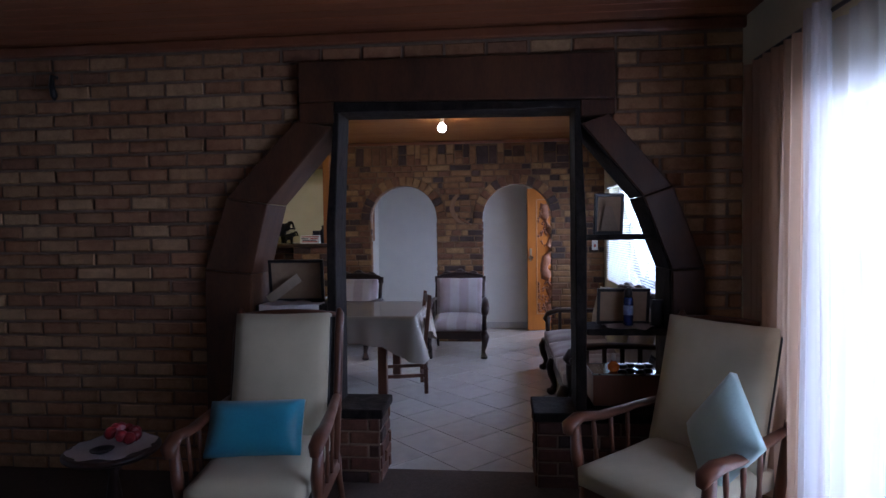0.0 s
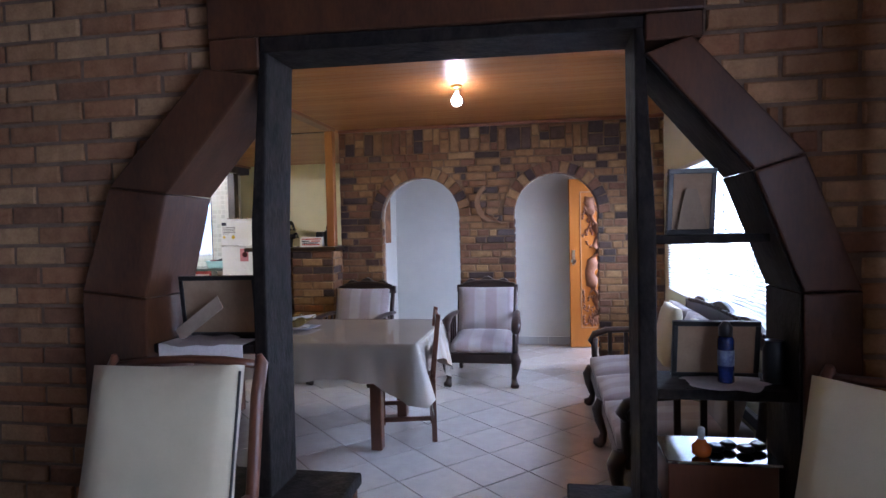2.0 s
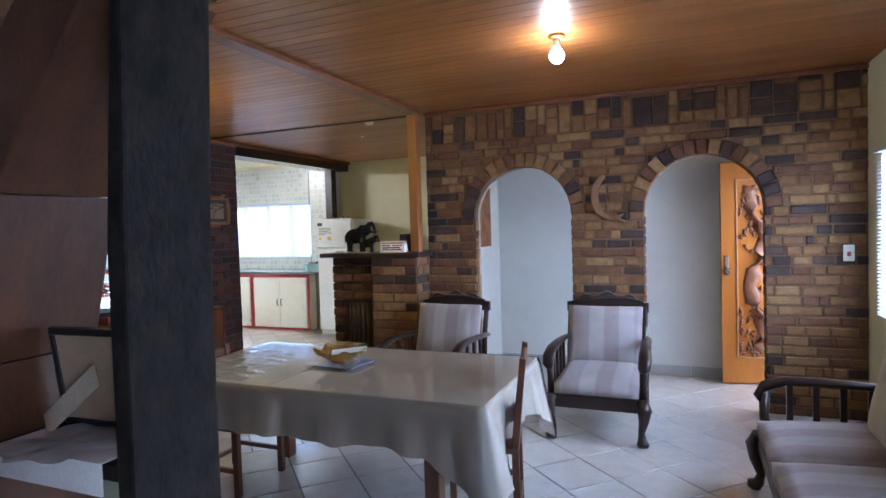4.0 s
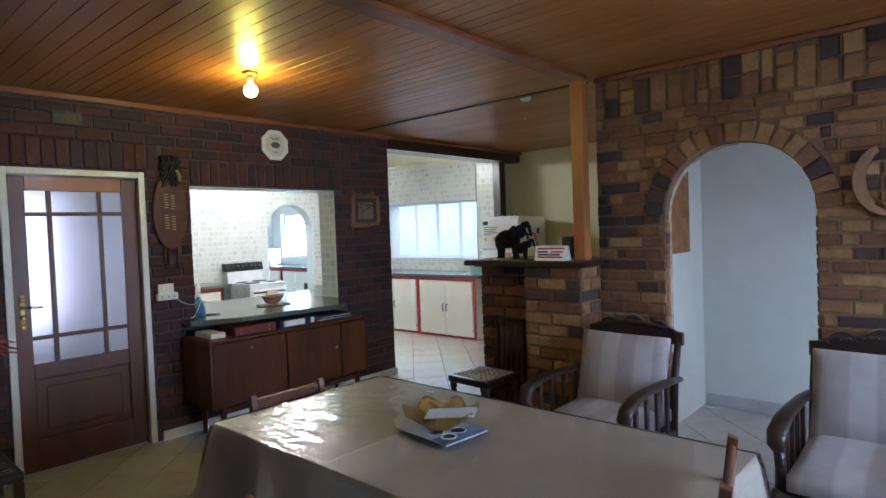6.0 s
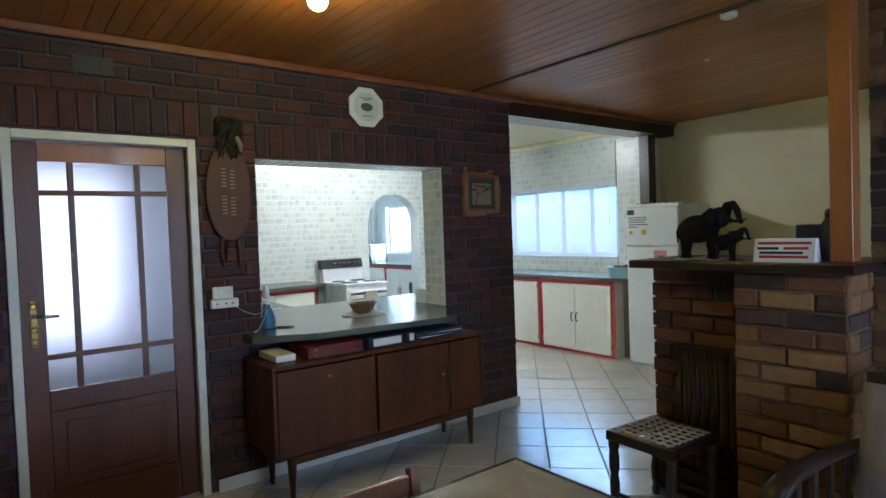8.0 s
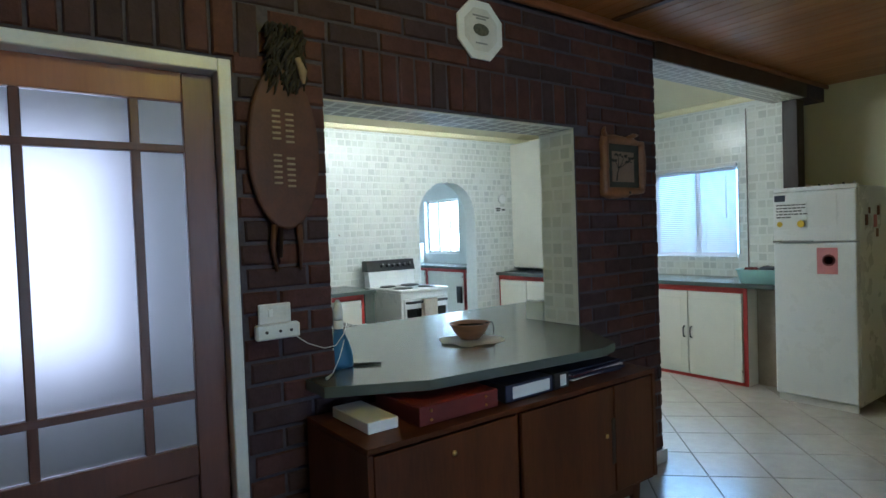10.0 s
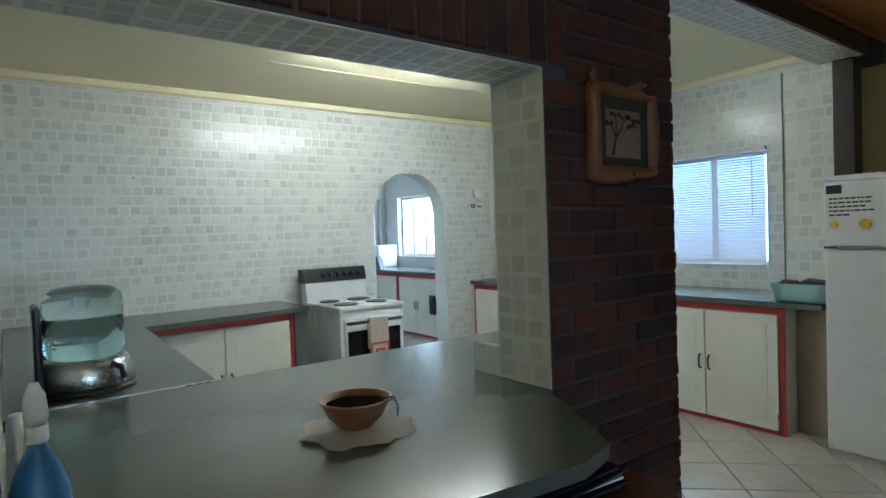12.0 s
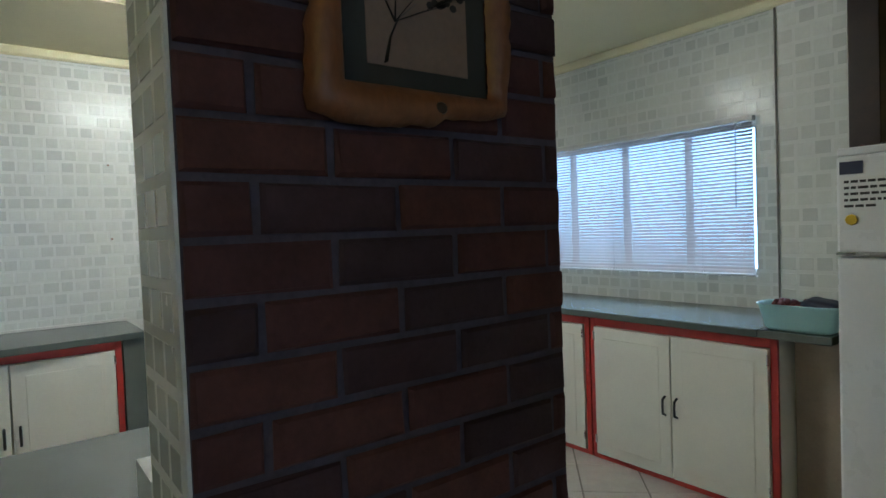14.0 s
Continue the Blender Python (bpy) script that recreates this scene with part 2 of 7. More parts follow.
# ---- building helpers ----
def box(bm, x0, x1, y0, y1, z0, z1, bevel=0.0, seg=1, m=None):
    """A box from its limits, its edges rounded by bevel."""
    r = bmesh.ops.create_cube(bm, size=1.0)
    vs = r["verts"]
    bmesh.ops.transform(bm, matrix=Matrix.LocRotScale(((x0 + x1) / 2, (y0 + y1) / 2, (z0 + z1) / 2), None, (abs(x1 - x0), abs(y1 - y0), abs(z1 - z0))), verts=vs)
    if bevel:
        es = list({e for v in vs for e in v.link_edges})
        vs = list({v for f in bmesh.ops.bevel(bm, geom=es, offset=bevel, segments=seg, affect="EDGES", profile=0.5)["faces"] for v in f.verts} | {v for v in vs if v.is_valid})
    if m is not None:
        bmesh.ops.transform(bm, matrix=m, verts=vs)
    return bm


def make(*boxes, bevel=0.0, seg=1):
    bm = bmesh.new()
    for b in boxes:
        box(bm, *b, bevel=bevel, seg=seg)
    return bm


def prism(points, axis, a, b, bm=None, bevel=0.0):
    """A flat outline of (u, v) drawn out from a to b along an axis; u, v are the other two axes in order."""
    bm = bm or bmesh.new()

    def at(u, v, w):
        return {"x": (w, u, v), "y": (u, w, v), "z": (u, v, w)}[axis]
    lo = [bm.verts.new(at(u, v, a)) for u, v in points]
    hi = [bm.verts.new(at(u, v, b)) for u, v in points]
    fs = [bm.faces.new(lo), bm.faces.new(hi)]
    for i in range(len(points)):
        j = (i + 1) % len(points)
        fs.append(bm.faces.new((lo[i], lo[j], hi[j], hi[i])))
    bmesh.ops.recalc_face_normals(bm, faces=fs)
    if bevel:
        bmesh.ops.bevel(bm, geom=list({e for f in fs[:2] for e in f.edges}), offset=bevel, segments=2, affect="EDGES", profile=0.5)
    return bm


def lathe(profile, bm=None, seg=16, m=None):
    """A turned shape from (radius, height) pairs about z."""
    bm = bm or bmesh.new()
    rings = [[bm.verts.new((r * math.cos(2 * math.pi * i / seg), r * math.sin(2 * math.pi * i / seg), z)) for i in range(seg)] for r, z in profile]
    fs = []
    for p, q in zip(rings, rings[1:]):
        fs += [bm.faces.new((p[i], p[(i + 1) % seg], q[(i + 1) % seg], q[i])) for i in range(seg)]
    fs += [bm.faces.new(rings[0][::-1]), bm.faces.new(rings[-1])]
    for f in fs[:-2]:
        f.smooth = True
    if m is not None:
        bmesh.ops.transform(bm, matrix=m, verts=[v for r in rings for v in r])
    return bm


def tube(points, radii, bm=None, seg=8, flat=1.0):
    """A round bar through points; radii one or one each."""
    bm = bm or bmesh.new()
    pts = [Vector(p) for p in points]
    if isinstance(radii, (int, float)):
        radii = [radii] * len(pts)
    rings, up = [], None
    for i, p in enumerate(pts):
        d = (pts[min(i + 1, len(pts) - 1)] - pts[max(i - 1, 0)]).normalized()
        side = d.cross(Vector((0, 0, 1)) if abs(d.z) < 0.95 else Vector((0, 1, 0))).normalized()
        if up is not None and side.dot(up) < 0:
            side = -side
        up = side
        nrm = side.cross(d).normalized()
        rings.append([bm.verts.new(p + radii[i] * (math.cos(a) * side + flat * math.sin(a) * nrm)) for a in [2 * math.pi * j / seg for j in range(seg)]])
    fs = []
    for p, q in zip(rings, rings[1:]):
        fs += [bm.faces.new((p[i], p[(i + 1) % seg], q[(i + 1) % seg], q[i])) for i in range(seg)]
    for f in fs:
        f.smooth = True
    fs += [bm.faces.new(rings[0]), bm.faces.new(rings[-1])]
    bmesh.ops.recalc_face_normals(bm, faces=fs)
    return bm


def part(name, bm, mat, parent=None, label="", smooth=None):
    me = bpy.data.meshes.new(name)
    bm.normal_update()
    bm.to_mesh(me)
    bm.free()
    me.materials.append(M[mat] if isinstance(mat, str) else mat)
    if smooth:
        for p in me.polygons:
            p.use_smooth = True
    ob = new(name, me)
    if parent is not None:
        ob.parent = parent
    if label:
        ob["label"] = label
    return ob


def thing(name, label, category, group="", kind="", m=None):
    ob = tagged(new(name), label, category, group, kind)
    ob.empty_display_size = 0.1
    if m is not None:
        ob.matrix_world = m
    return ob


def setting(name, bm, mat, label, category=""):
    return tagged(part(name, bm, mat), label, category or name.split("_")[0], kind="structure")


def cushion(w, d, h, bm=None, m=None, nx=10, ny=10, puff=0.5):
    """A stuffed pad w by d by h with swollen middle and thin rims, standing on z = 0."""
    bm = bm or bmesh.new()
    vs = {}

    def vert(i, j, top):
        u, v = 2 * i / nx - 1, 2 * j / ny - 1
        rim = max(abs(u), abs(v))
        f = (1 - puff) + puff * (1 - u ** 4) * (1 - v ** 4)
        edge = 0.0 if rim >= 1 else 1.0
        z = h / 2 + (1 if top else -1) * h / 2 * (f if edge else (1 - puff) * 0.75)
        pinch = 1 - 0.02 * (1 - abs(u)) * abs(v) - 0.02 * (1 - abs(v)) * abs(u)
        return bm.verts.new((u * w / 2 * pinch, v * d / 2 * pinch, z + 0.004 * noise.noise((u * 3, v * 3, w * 9)) * edge))
    for top in (0, 1):
        for i in range(nx + 1):
            for j in range(ny + 1):
                vs[i, j, top] = vert(i, j, top)
    fs = []
    for top in (0, 1):
        for i in range(nx):
            for j in range(ny):
                q = (vs[i, j, top], vs[i + 1, j, top], vs[i + 1, j + 1, top], vs[i, j + 1, top])
                fs.append(bm.faces.new(q if top else q[::-1]))
    ring = [(i, 0) for i in range(nx)] + [(nx, j) for j in range(ny)] + [(i, ny) for i in range(nx, 0, -1)] + [(0, j) for j in range(ny, 0, -1)]
    for p, q in zip(ring, ring[1:] + ring[:1]):
        fs.append(bm.faces.new((vs[(*p, 0)], vs[(*q, 0)], vs[(*q, 1)], vs[(*p, 1)])))
    for f in fs:
        f.smooth = True
    if m is not None:
        bmesh.ops.transform(bm, matrix=m, verts=list(vs.values()))
    return bm


def brick_verts(rng, l, h, d, worn=0.006):
    """Twelve corners of a brick of length l, height h, standing d out of the wall."""
    out = []
    for inset, dep in ((0.0, 0.0), (0.0, d - worn), (worn, d)):
        for sx, sz in ((-1, -1), (1, -1), (1, 1), (-1, 1)):
            j = 0.35 * worn
            out.append((sx * (l / 2 - inset) + rng.uniform(-j, j), -dep + (rng.uniform(-j, j) if dep == d else 0), sz * (h / 2 - inset) + rng.uniform(-j, j)))
    return out


BRICK_FACES = [(0, 1, 5, 4), (1, 2, 6, 5), (2, 3, 7, 6), (3, 0, 4, 7), (4, 5, 9, 8), (5, 6, 10, 9), (6, 7, 11, 10), (7, 4, 8, 11), (8, 9, 10, 11)]


def lay(parent, pieces, frame_m, mat, near, name="brick", limit=300, worn=0.006, rest_label="more of the same brickwork"):
    """pieces: (u, v, length, height, depth, turn) on the wall's own plane (x along, z up, -y out). The ones nearest to `near` are parts, the rest one mesh."""
    rng = random.Random(len(pieces))
    pieces = sorted(pieces, key=lambda q: (q[0] - near[0]) ** 2 + (q[1] - near[1]) ** 2)
    shared = {}
    verts, faces = [], []
    for n, (u, v, l, h, d, turn) in enumerate(pieces):
        mm = frame_m @ pose(u, 0, v, 0, turn, 0)
        if n < limit:
            key = (round(l, 2), round(h, 2), round(d, 3), rng.randrange(3))
            if key not in shared:
                me = bpy.data.meshes.new(name)
                me.from_pydata(brick_verts(rng, l, h, d, worn), [], BRICK_FACES)
                me.materials.append(M[mat])
                shared[key] = me
            ob = new(name, shared[key])
            ob.parent = parent
            ob.matrix_world = mm
        else:
            o = len(verts)
            verts += [mm @ Vector(c) for c in brick_verts(rng, l, h, d, worn)]
            faces += [tuple(o + i for i in f) for f in BRICK_FACES]
    if verts:
        me = bpy.data.meshes.new(name + "work")
        me.from_pydata(verts, [], faces)
        me.materials.append(M[mat])
        ob = new(name + "work", me)
        ob.parent = parent
        tagged(ob, rest_label, kind="stuff")


def courses(u0, u1, v0, v1, l, h, gap, keep, depth=(0.010, 0.018), rng=None, ragged=0.0):
    """Running bond between the limits; keep(u0, u1, v0, v1) gives the spans of a brick that are left by the openings."""
    rng = rng or random.Random(3)
    out = []
    rows = int(round((v1 - v0) / h))
    for r in range(rows):
        v = v0 + (r + 0.5) * h
        x = u0 - (l / 2 if r % 2 else 0) - rng.uniform(0, ragged)
        while x < u1:
            ln = l * (1 + (rng.uniform(-ragged, ragged) * 2))
            if ragged and rng.random() < 0.2:
                ln *= 0.5
            a, b = max(x, u0), min(x + ln - gap, u1)
            for p, q in keep(a, b, v):
                if q - p > 0.03:
                    out.append(((p + q) / 2, v, q - p, h - gap, rng.uniform(*depth), rng.uniform(-0.5, 0.5)))
            x += ln
    return out


def cut(spans):
    """keep() that cuts away intervals; spans(v) lists the (a, b) openings at height v."""
    def keep(a, b, v):
        left = [(a, b)]
        for c, d in spans(v):
            left = [s for p, q in left for s in ((p, min(q, c)), (max(p, d), q)) if s[1] > s[0]]
        return left
    return keep


# ---- structure ----
H = 2.60
setting("ground", make((-60, 60, -60, 60, -0.30, -0.12)), material("dry_ground", (0.20, 0.16, 0.11), (0.14, 0.12, 0.08), 0.95, 3, 0.5), "dry bare earth around the house", "ground")
setting("floor_living", make((-3.8, 1.55, -3.2, 2.84, -0.06, 0.008)), "carpet", "dark brown carpet of the living room", "floor")
tile_floor = setting("floor_tiled", make((-12.0, 1.56, 2.84, 10.6, -0.06, -0.006)), "grout", "pale glazed floor tiles laid diagonally", "floor")
setting("backdrop_east", make((6.0, 6.1, -6, 12, -0.1, 2.3)), "outdoors", "bright washed-out daylight beyond the windows", "backdrop")
setting("backdrop_west", make((-16.1, -16.0, 4.0, 13.4, -0.1, 2.6), (-16.0, -12.2, 13.3, 13.4, -0.1, 2.6)), "outdoors", "bright washed-out daylight beyond the scullery window", "backdrop")
setting("backdrop_north", make((-12.15, 1.0, 13.5, 13.6, -0.1, 4.6)), "outdoors_north", "bright washed-out daylight beyond the kitchen windows", "backdrop")

# wall with the timber arch: brick faced, between living and dining room
bm = make((-3.8, -1.51, 2.72, 2.95, 0, H), (1.33, 1.55, 2.72, 2.95, 0, H), (-1.51, -0.93, 2.72, 2.95, 2.10, 2.23), (0.84, 1.33, 2.72, 2.95, 2.10, 2.23), (-1.51, 1.33, 2.72, 2.95, 2.23, H))
prism([(-1.51, 1.26), (-1.37, 1.67), (-0.94, 2.10), (-1.51, 2.10)], "y", 2.72, 2.95, bm)
prism([(1.33, 1.24), (1.16, 1.69), (0.82, 2.10), (1.33, 2.10)], "y", 2.72, 2.95, bm)
arch_wall = setting("wall_arch", bm, "mortar_dark", "brown facebrick wall with recessed mortar joints", "wall")

# north wall with two round arches
def arch_fill(bm, cx, r, spring, top, y0, y1, n=16):
    """The wall above a round arch, up to the given height."""
    for i in range(n):
        a0, a1 = math.pi * i / n, math.pi * (i + 1) / n
        p, q = (cx + r * math.cos(a0), spring + r * math.sin(a0)), (cx + r * math.cos(a1), spring + r * math.sin(a1))
        prism([p, q, (q[0], top), (p[0], top)], "y", y0, y1, bm)


ARCHES = [(-1.02, 0.44, 1.60), (0.45, 0.44, 1.60)]
bm = make((-1.94, -1.46, 6.925, 7.035, 0, H), (-0.58, 0.01, 6.925, 7.035, 0, H), (0.89, 1.55, 6.925, 7.035, 0, H), (-1.46, -0.58, 6.925, 7.035, 2.3, H), (0.01, 0.89, 6.925, 7.035, 2.3, H))
for cx, r, s in ARCHES:
    arch_fill(bm, cx, r, s, 2.3, 6.925, 7.035)
north_wall = setting("wall_north", bm, "mortar_tan", "ochre and dark facebrick wall with two round arches", "wall")

# west wall towards the kitchen: door, hatch and wide opening
bm = make((-4.87, -4.62, 2.95, 3.92, 0, H), (-4.87, -4.62, 3.92, 4.80, 2.075, H), (-4.87, -4.62, 4.80, 5.16, 0, H), (-4.87, -4.62, 5.16, 6.618, 1.985, H), (-4.87, -4.62, 5.16, 6.618, 0, 0.88), (-4.87, -4.62, 6.618, 7.352, 0, H), (-4.87, -4.62, 7.352, 9.90, 2.46, H + 0.08))
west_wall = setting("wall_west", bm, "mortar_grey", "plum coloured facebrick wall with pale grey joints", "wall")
setting("header_board", make((-4.618, -4.60, 7.352, 9.5, 2.455, 2.60), bevel=0.003), "dark_wood", "dark stained board over the kitchen opening", "trim")

# plastered walls
setting("wall_nook_north", make((-4.87, -1.80, 9.901, 10.1, 0, H + 0.08)), "cream", "cream painted wall behind the fridge", "wall")
setting("wall_nook_east", make((-2.0, -1.80, 7.15, 9.90, 0, H + 0.08)), "cream", "cream painted wall of the nook", "wall")
setting("wall_passage_north", make((-0.3, 1.55, 7.95, 8.15, 0, H), (-1.8, -0.3, 8.10, 8.3, 0, H)), "plaster", "white plastered passage wall", "wall")
setting("wall_passage_west", make((-1.80, -1.60, 7.036, 8.10, 0, H)), "plaster", "white plastered end wall of the passage", "wall")
bm = make((1.55, 1.78, -3.2, -0.3, 0, H), (1.55, 1.78, -0.3, 1.96, 1.96, H), (1.55, 1.78, -0.3, 1.96, 0, 0.22), (1.55, 1.78, 1.96, 4.0, 0, H), (1.55, 1.78, 4.0, 6.6, 1.95, H), (1.55, 1.78, 4.0, 6.6, 0, 0.82), (1.55, 1.78, 6.6, 7.05, 0, H), (1.55, 1.78, 7.05, 7.88, 2.06, H), (1.55, 1.78, 7.88, 10.1, 0, H))
setting("wall_east", bm, "cream", "cream plastered outer wall with windows and front door", "wall")
setting("wall_living_south", make((-3.8, 1.55, -3.4, -3.2, 0, H)), "plaster", "plain wall", "wall")
setting("wall_living_west", make((-4.0, -3.8, -3.4, 2.95, 0, H)), "plaster", "plain wall", "wall")
setting("wall_dining_south", make((-4.87, -4.0, 2.75, 2.95, 0, H)), "mortar_dark", "plain wall", "wall")

# kitchen shell
KH = 2.66
kw = make((-8.44, -8.24, 5.15, 8.08, 0, KH), (-8.44, -8.24, 8.94, 9.95, 0, KH), (-8.44, -8.24, 8.08, 8.94, 2.25, KH))
for i in range(16):
    a0, a1 = math.pi * i / 16, math.pi * (i + 1) / 16
    p, q = (8.51 + 0.43 * math.cos(a0), 1.64 + 0.43 * math.sin(a0)), (8.51 + 0.43 * math.cos(a1), 1.64 + 0.43 * math.sin(a1))
    prism([p, q, (q[0], 2.25), (p[0], 2.25)], "x", -8.44, -8.24, kw)
kitchen_west = setting("wall_kitchen_west", kw, "tile_grout", "pale tiled kitchen wall with a round arched opening", "wall")
kitchen_north = setting("wall_kitchen_north", make((-8.44, -7.35, 9.95, 10.15, 0, KH), (-5.41, -4.70, 9.95, 10.15, 0, KH), (-7.35, -5.41, 9.95, 10.15, 0, 1.09), (-7.35, -5.41, 9.95, 10.15, 2.02, KH)), "tile_grout", "pale tiled kitchen wall with a wide window", "wall")
setting("corner_trim", make((-5.098, -5.0905, 9.482, 9.4885, 0.912, 2.455)), "grout", "thin dark joint up the tiled corner", "trim")
kitchen_stub = setting("wall_kitchen_stub", make((-5.09, -4.787, 9.49, 9.95, 0, 2.46)), "tile_grout", "tiled end of the wall beside the fridge", "wall")
setting("wall_kitchen_south", make((-8.44, -4.87, 5.0, 5.15, 0, KH)), "tile_grout", "pale kitchen wall", "wall")
setting("ceiling_kitchen", make((-8.44, -4.80, 5.0, 10.0, KH, KH + 0.1)), "cream_ceiling", "cream painted kitchen ceiling", "ceiling")
setting("cornice_kitchen", make((-8.24, -8.20, 5.15, 9.95, 2.60, 2.66), (-8.24, -4.87, 9.91, 9.95, 2.60, 2.66), bevel=0.012), "cream_ceiling", "narrow cream cornice", "cornice")
setting("ceiling_strip", make((-7.215, -7.185, 6.7, 9.9, 2.6555, 2.659)), "cream_ceiling", "thin cover strip across the ceiling boards", "trim")

# scullery behind the kitchen arch and hall behind the glazed door
setting("wall_scullery", make((-12.0, -11.8, 7.0, 10.6, 0, 1.06), (-12.0, -11.8, 7.0, 10.6, 2.04, KH), (-12.0, -11.8, 7.0, 9.35, 1.06, 2.04), (-12.0, -11.8, 10.29, 10.6, 1.06, 2.04), (-12, -8.44, 6.9, 7.0, 0, KH), (-12, -11.43, 10.4, 10.6, 0, KH), (-10.43, -8.2, 10.4, 10.6, 0, KH), (-11.43, -10.43, 10.4, 10.6, 0, 1.08), (-11.43, -10.43, 10.4, 10.6, 2.03, KH), (-8.44, -8.24, 10.15, 10.6, 0, KH)), "plaster", "white walls of the scullery", "wall")
setting("ceiling_scullery", make((-12, -8.2, 6.9, 10.6, KH, KH + 0.1)), "white_ceiling", "white ceiling of the scullery", "ceiling")
setting("wall_hall", make((-7.2, -7.0, 2.9, 5.0, 0, H), (-7.2, -4.87, 2.75, 2.9, 0, H), (-7.2, -4.87, 4.95, 4.998, 0, H)), "plaster", "white walls of the hall behind the glazed door", "wall")
setting("ceiling_hall", make((-7.2, -4.87, 2.75, 5.0, H, H + 0.1)), "white_ceiling", "white ceiling of the hall", "ceiling")
setting("ceiling_passage", make((-1.95, 1.55, 7.0, 8.3, H + 0.002, H + 0.1)), "white_ceiling", "white ceiling of the passage", "ceiling")


def boarded(x0, x1, y0, y1, z, w):
    """Narrow tongue-and-groove boards along x."""
    bm = make((x0, x1, y0, y1, z + 0.006, z + 0.1))
    n = max(1, round((y1 - y0) / w))
    s = (y1 - y0) / n
    for i in range(n):
        a, b = y0 + i * s + 0.0008, y0 + (i + 1) * s - 0.0008
        prism([(a, z + 0.006), (a, z + 0.0028), (a + 0.0022, z), (b - 0.0022, z), (b, z + 0.0028), (b, z + 0.006)], "x", x0, x1, bm)
    return bm


setting("ceiling_dining", boarded(-4.62, 1.55, 2.95, 6.925, H, 0.095), "board", "varnished tongue-and-groove timber ceiling", "ceiling")
setting("ceiling_nook", boarded(-4.62, -2.0, 6.925, 9.90, H, 0.095), "board", "varnished timber ceiling over the nook", "ceiling")
setting("ceiling_living", boarded(-3.8, 1.55, -3.2, 2.72, H, 0.10), "board_red", "reddish timber ceiling of the living room", "ceiling")
setting("ceiling_batten", make((-2.03, -1.91, 2.95, 6.75, 2.565, 2.598), bevel=0.006), "cornice", "reddish batten along the dining ceiling", "trim")
setting("ceiling_joint", make((-4.58, -2.0, 6.90, 6.94, 2.588, 2.599)), "beam", "dark joint strip across the ceiling", "trim")


def cornice(name, x0, x1, y0, y1, lo=2.545):
    setting(name, make((x0, x1, y0, y1, lo, 2.598), bevel=0.012, seg=2), "cornice", "stained timber cornice", "cornice")


cornice("cornice_west", -4.60, -4.565, 2.95, 7.352, 2.548)
cornice("cornice_opening", -4.598, -4.575, 7.353, 9.89, 2.56)
cornice("cornice_north", -1.93, 1.55, 6.87, 6.905, 2.56)
cornice("cornice_living", -3.8, 1.55, 2.655, 2.69, 2.535)
setting("baseboard_west", make((-4.60, -4.585, 4.85, 7.352, 0, 0.075), (-4.60, -4.585, 2.95, 3.85, 0, 0.075)), "frame_white", "low pale skirting along the brick wall", "baseboard")


def window_unit(name, axis, fixed, a0, a1, z0, z1, bars, label, grille=0):
    """A steel window in its opening: frame, glazing bars, panes, sill."""
    w = tagged(new(name), label, "window", kind="structure")

    def bar(u0, u1, v0, v1, d=0.04):
        return (fixed - d / 2, fixed + d / 2, u0, u1, v0, v1) if axis == "x" else (u0, u1, fixed - d / 2, fixed + d / 2, v0, v1)
    part("window_frame", make(bar(a0, a1, z0, z0 + 0.04), bar(a0, a1, z1 - 0.04, z1), bar(a0, a0 + 0.04, z0 + 0.04, z1 - 0.04), bar(a1 - 0.04, a1, z0 + 0.04, z1 - 0.04)), "frame_white", w)
    edges = [a0 + 0.04] + [a0 + (a1 - a0) * i / bars for i in range(1, bars)] + [a1 - 0.04]
    for e in edges[1:-1]:
        part("glazing_bar", make(bar(e - 0.018, e + 0.018, z0 + 0.04, z1 - 0.04)), "frame_white", w)
    for p, q in zip(edges, edges[1:]):
        pane = part("pane", make(bar(p + 0.002, q - 0.002, z0 + 0.042, z1 - 0.042, 0.005)), "clear", w)
        pane.visible_shadow = False
    for i in range(grille):
        u = a0 + (a1 - a0) * (i + 0.5) / grille
        part("burglar_bar", make((fixed + 0.05, fixed + 0.062, u - 0.006, u + 0.006, z0, z1) if axis == "x" else (u - 0.006, u + 0.006, fixed + 0.05, fixed + 0.062, z0, z1)), "frame_white", w)
    return w


window_unit("window_1", "x", 1.68, -0.3, 1.96, 0.22, 1.96, 3, "large steel window behind the sheer curtain")
window_unit("window_2", "x", 1.68, 4.0, 6.6, 0.82, 1.95, 4, "wide bright steel window behind the sofa", 0)
window_unit("window_3", "y", 10.08, -7.35, -5.41, 1.09, 2.02, 4, "kitchen window behind a venetian blind")
window_unit("window_4", "y", 10.5, -11.43, -10.43, 1.08, 2.03, 3, "bright scullery window", 5)
window_unit("window_5", "x", -11.9, 9.35, 10.29, 1.06, 2.04, 3, "bright scullery side window")

# white blind over the dining window
shade = tagged(new("window_blind"), "white venetian blind lowered over the bright dining window", "blind")
part("head_rail", make((1.50, 1.545, 4.0, 6.6, 1.93, 1.962), bevel=0.003), "plastic_white", shade)
part("bottom_rail", make((1.512, 1.538, 4.01, 6.59, 0.83, 0.845), bevel=0.003), "plastic_white", shade)
blade = bpy.data.meshes.new("slat")
bm = prism([(-0.0125, 0.0), (-0.006, 0.0022), (0.006, 0.0022), (0.0125, 0.0), (0.006, 0.0014), (-0.006, 0.0014)], "y", 4.01, 6.59)
bm.to_mesh(blade)
bm.free()
blade.materials.append(cloth("white_slat", (0.86, 0.88, 0.90), 1.0))
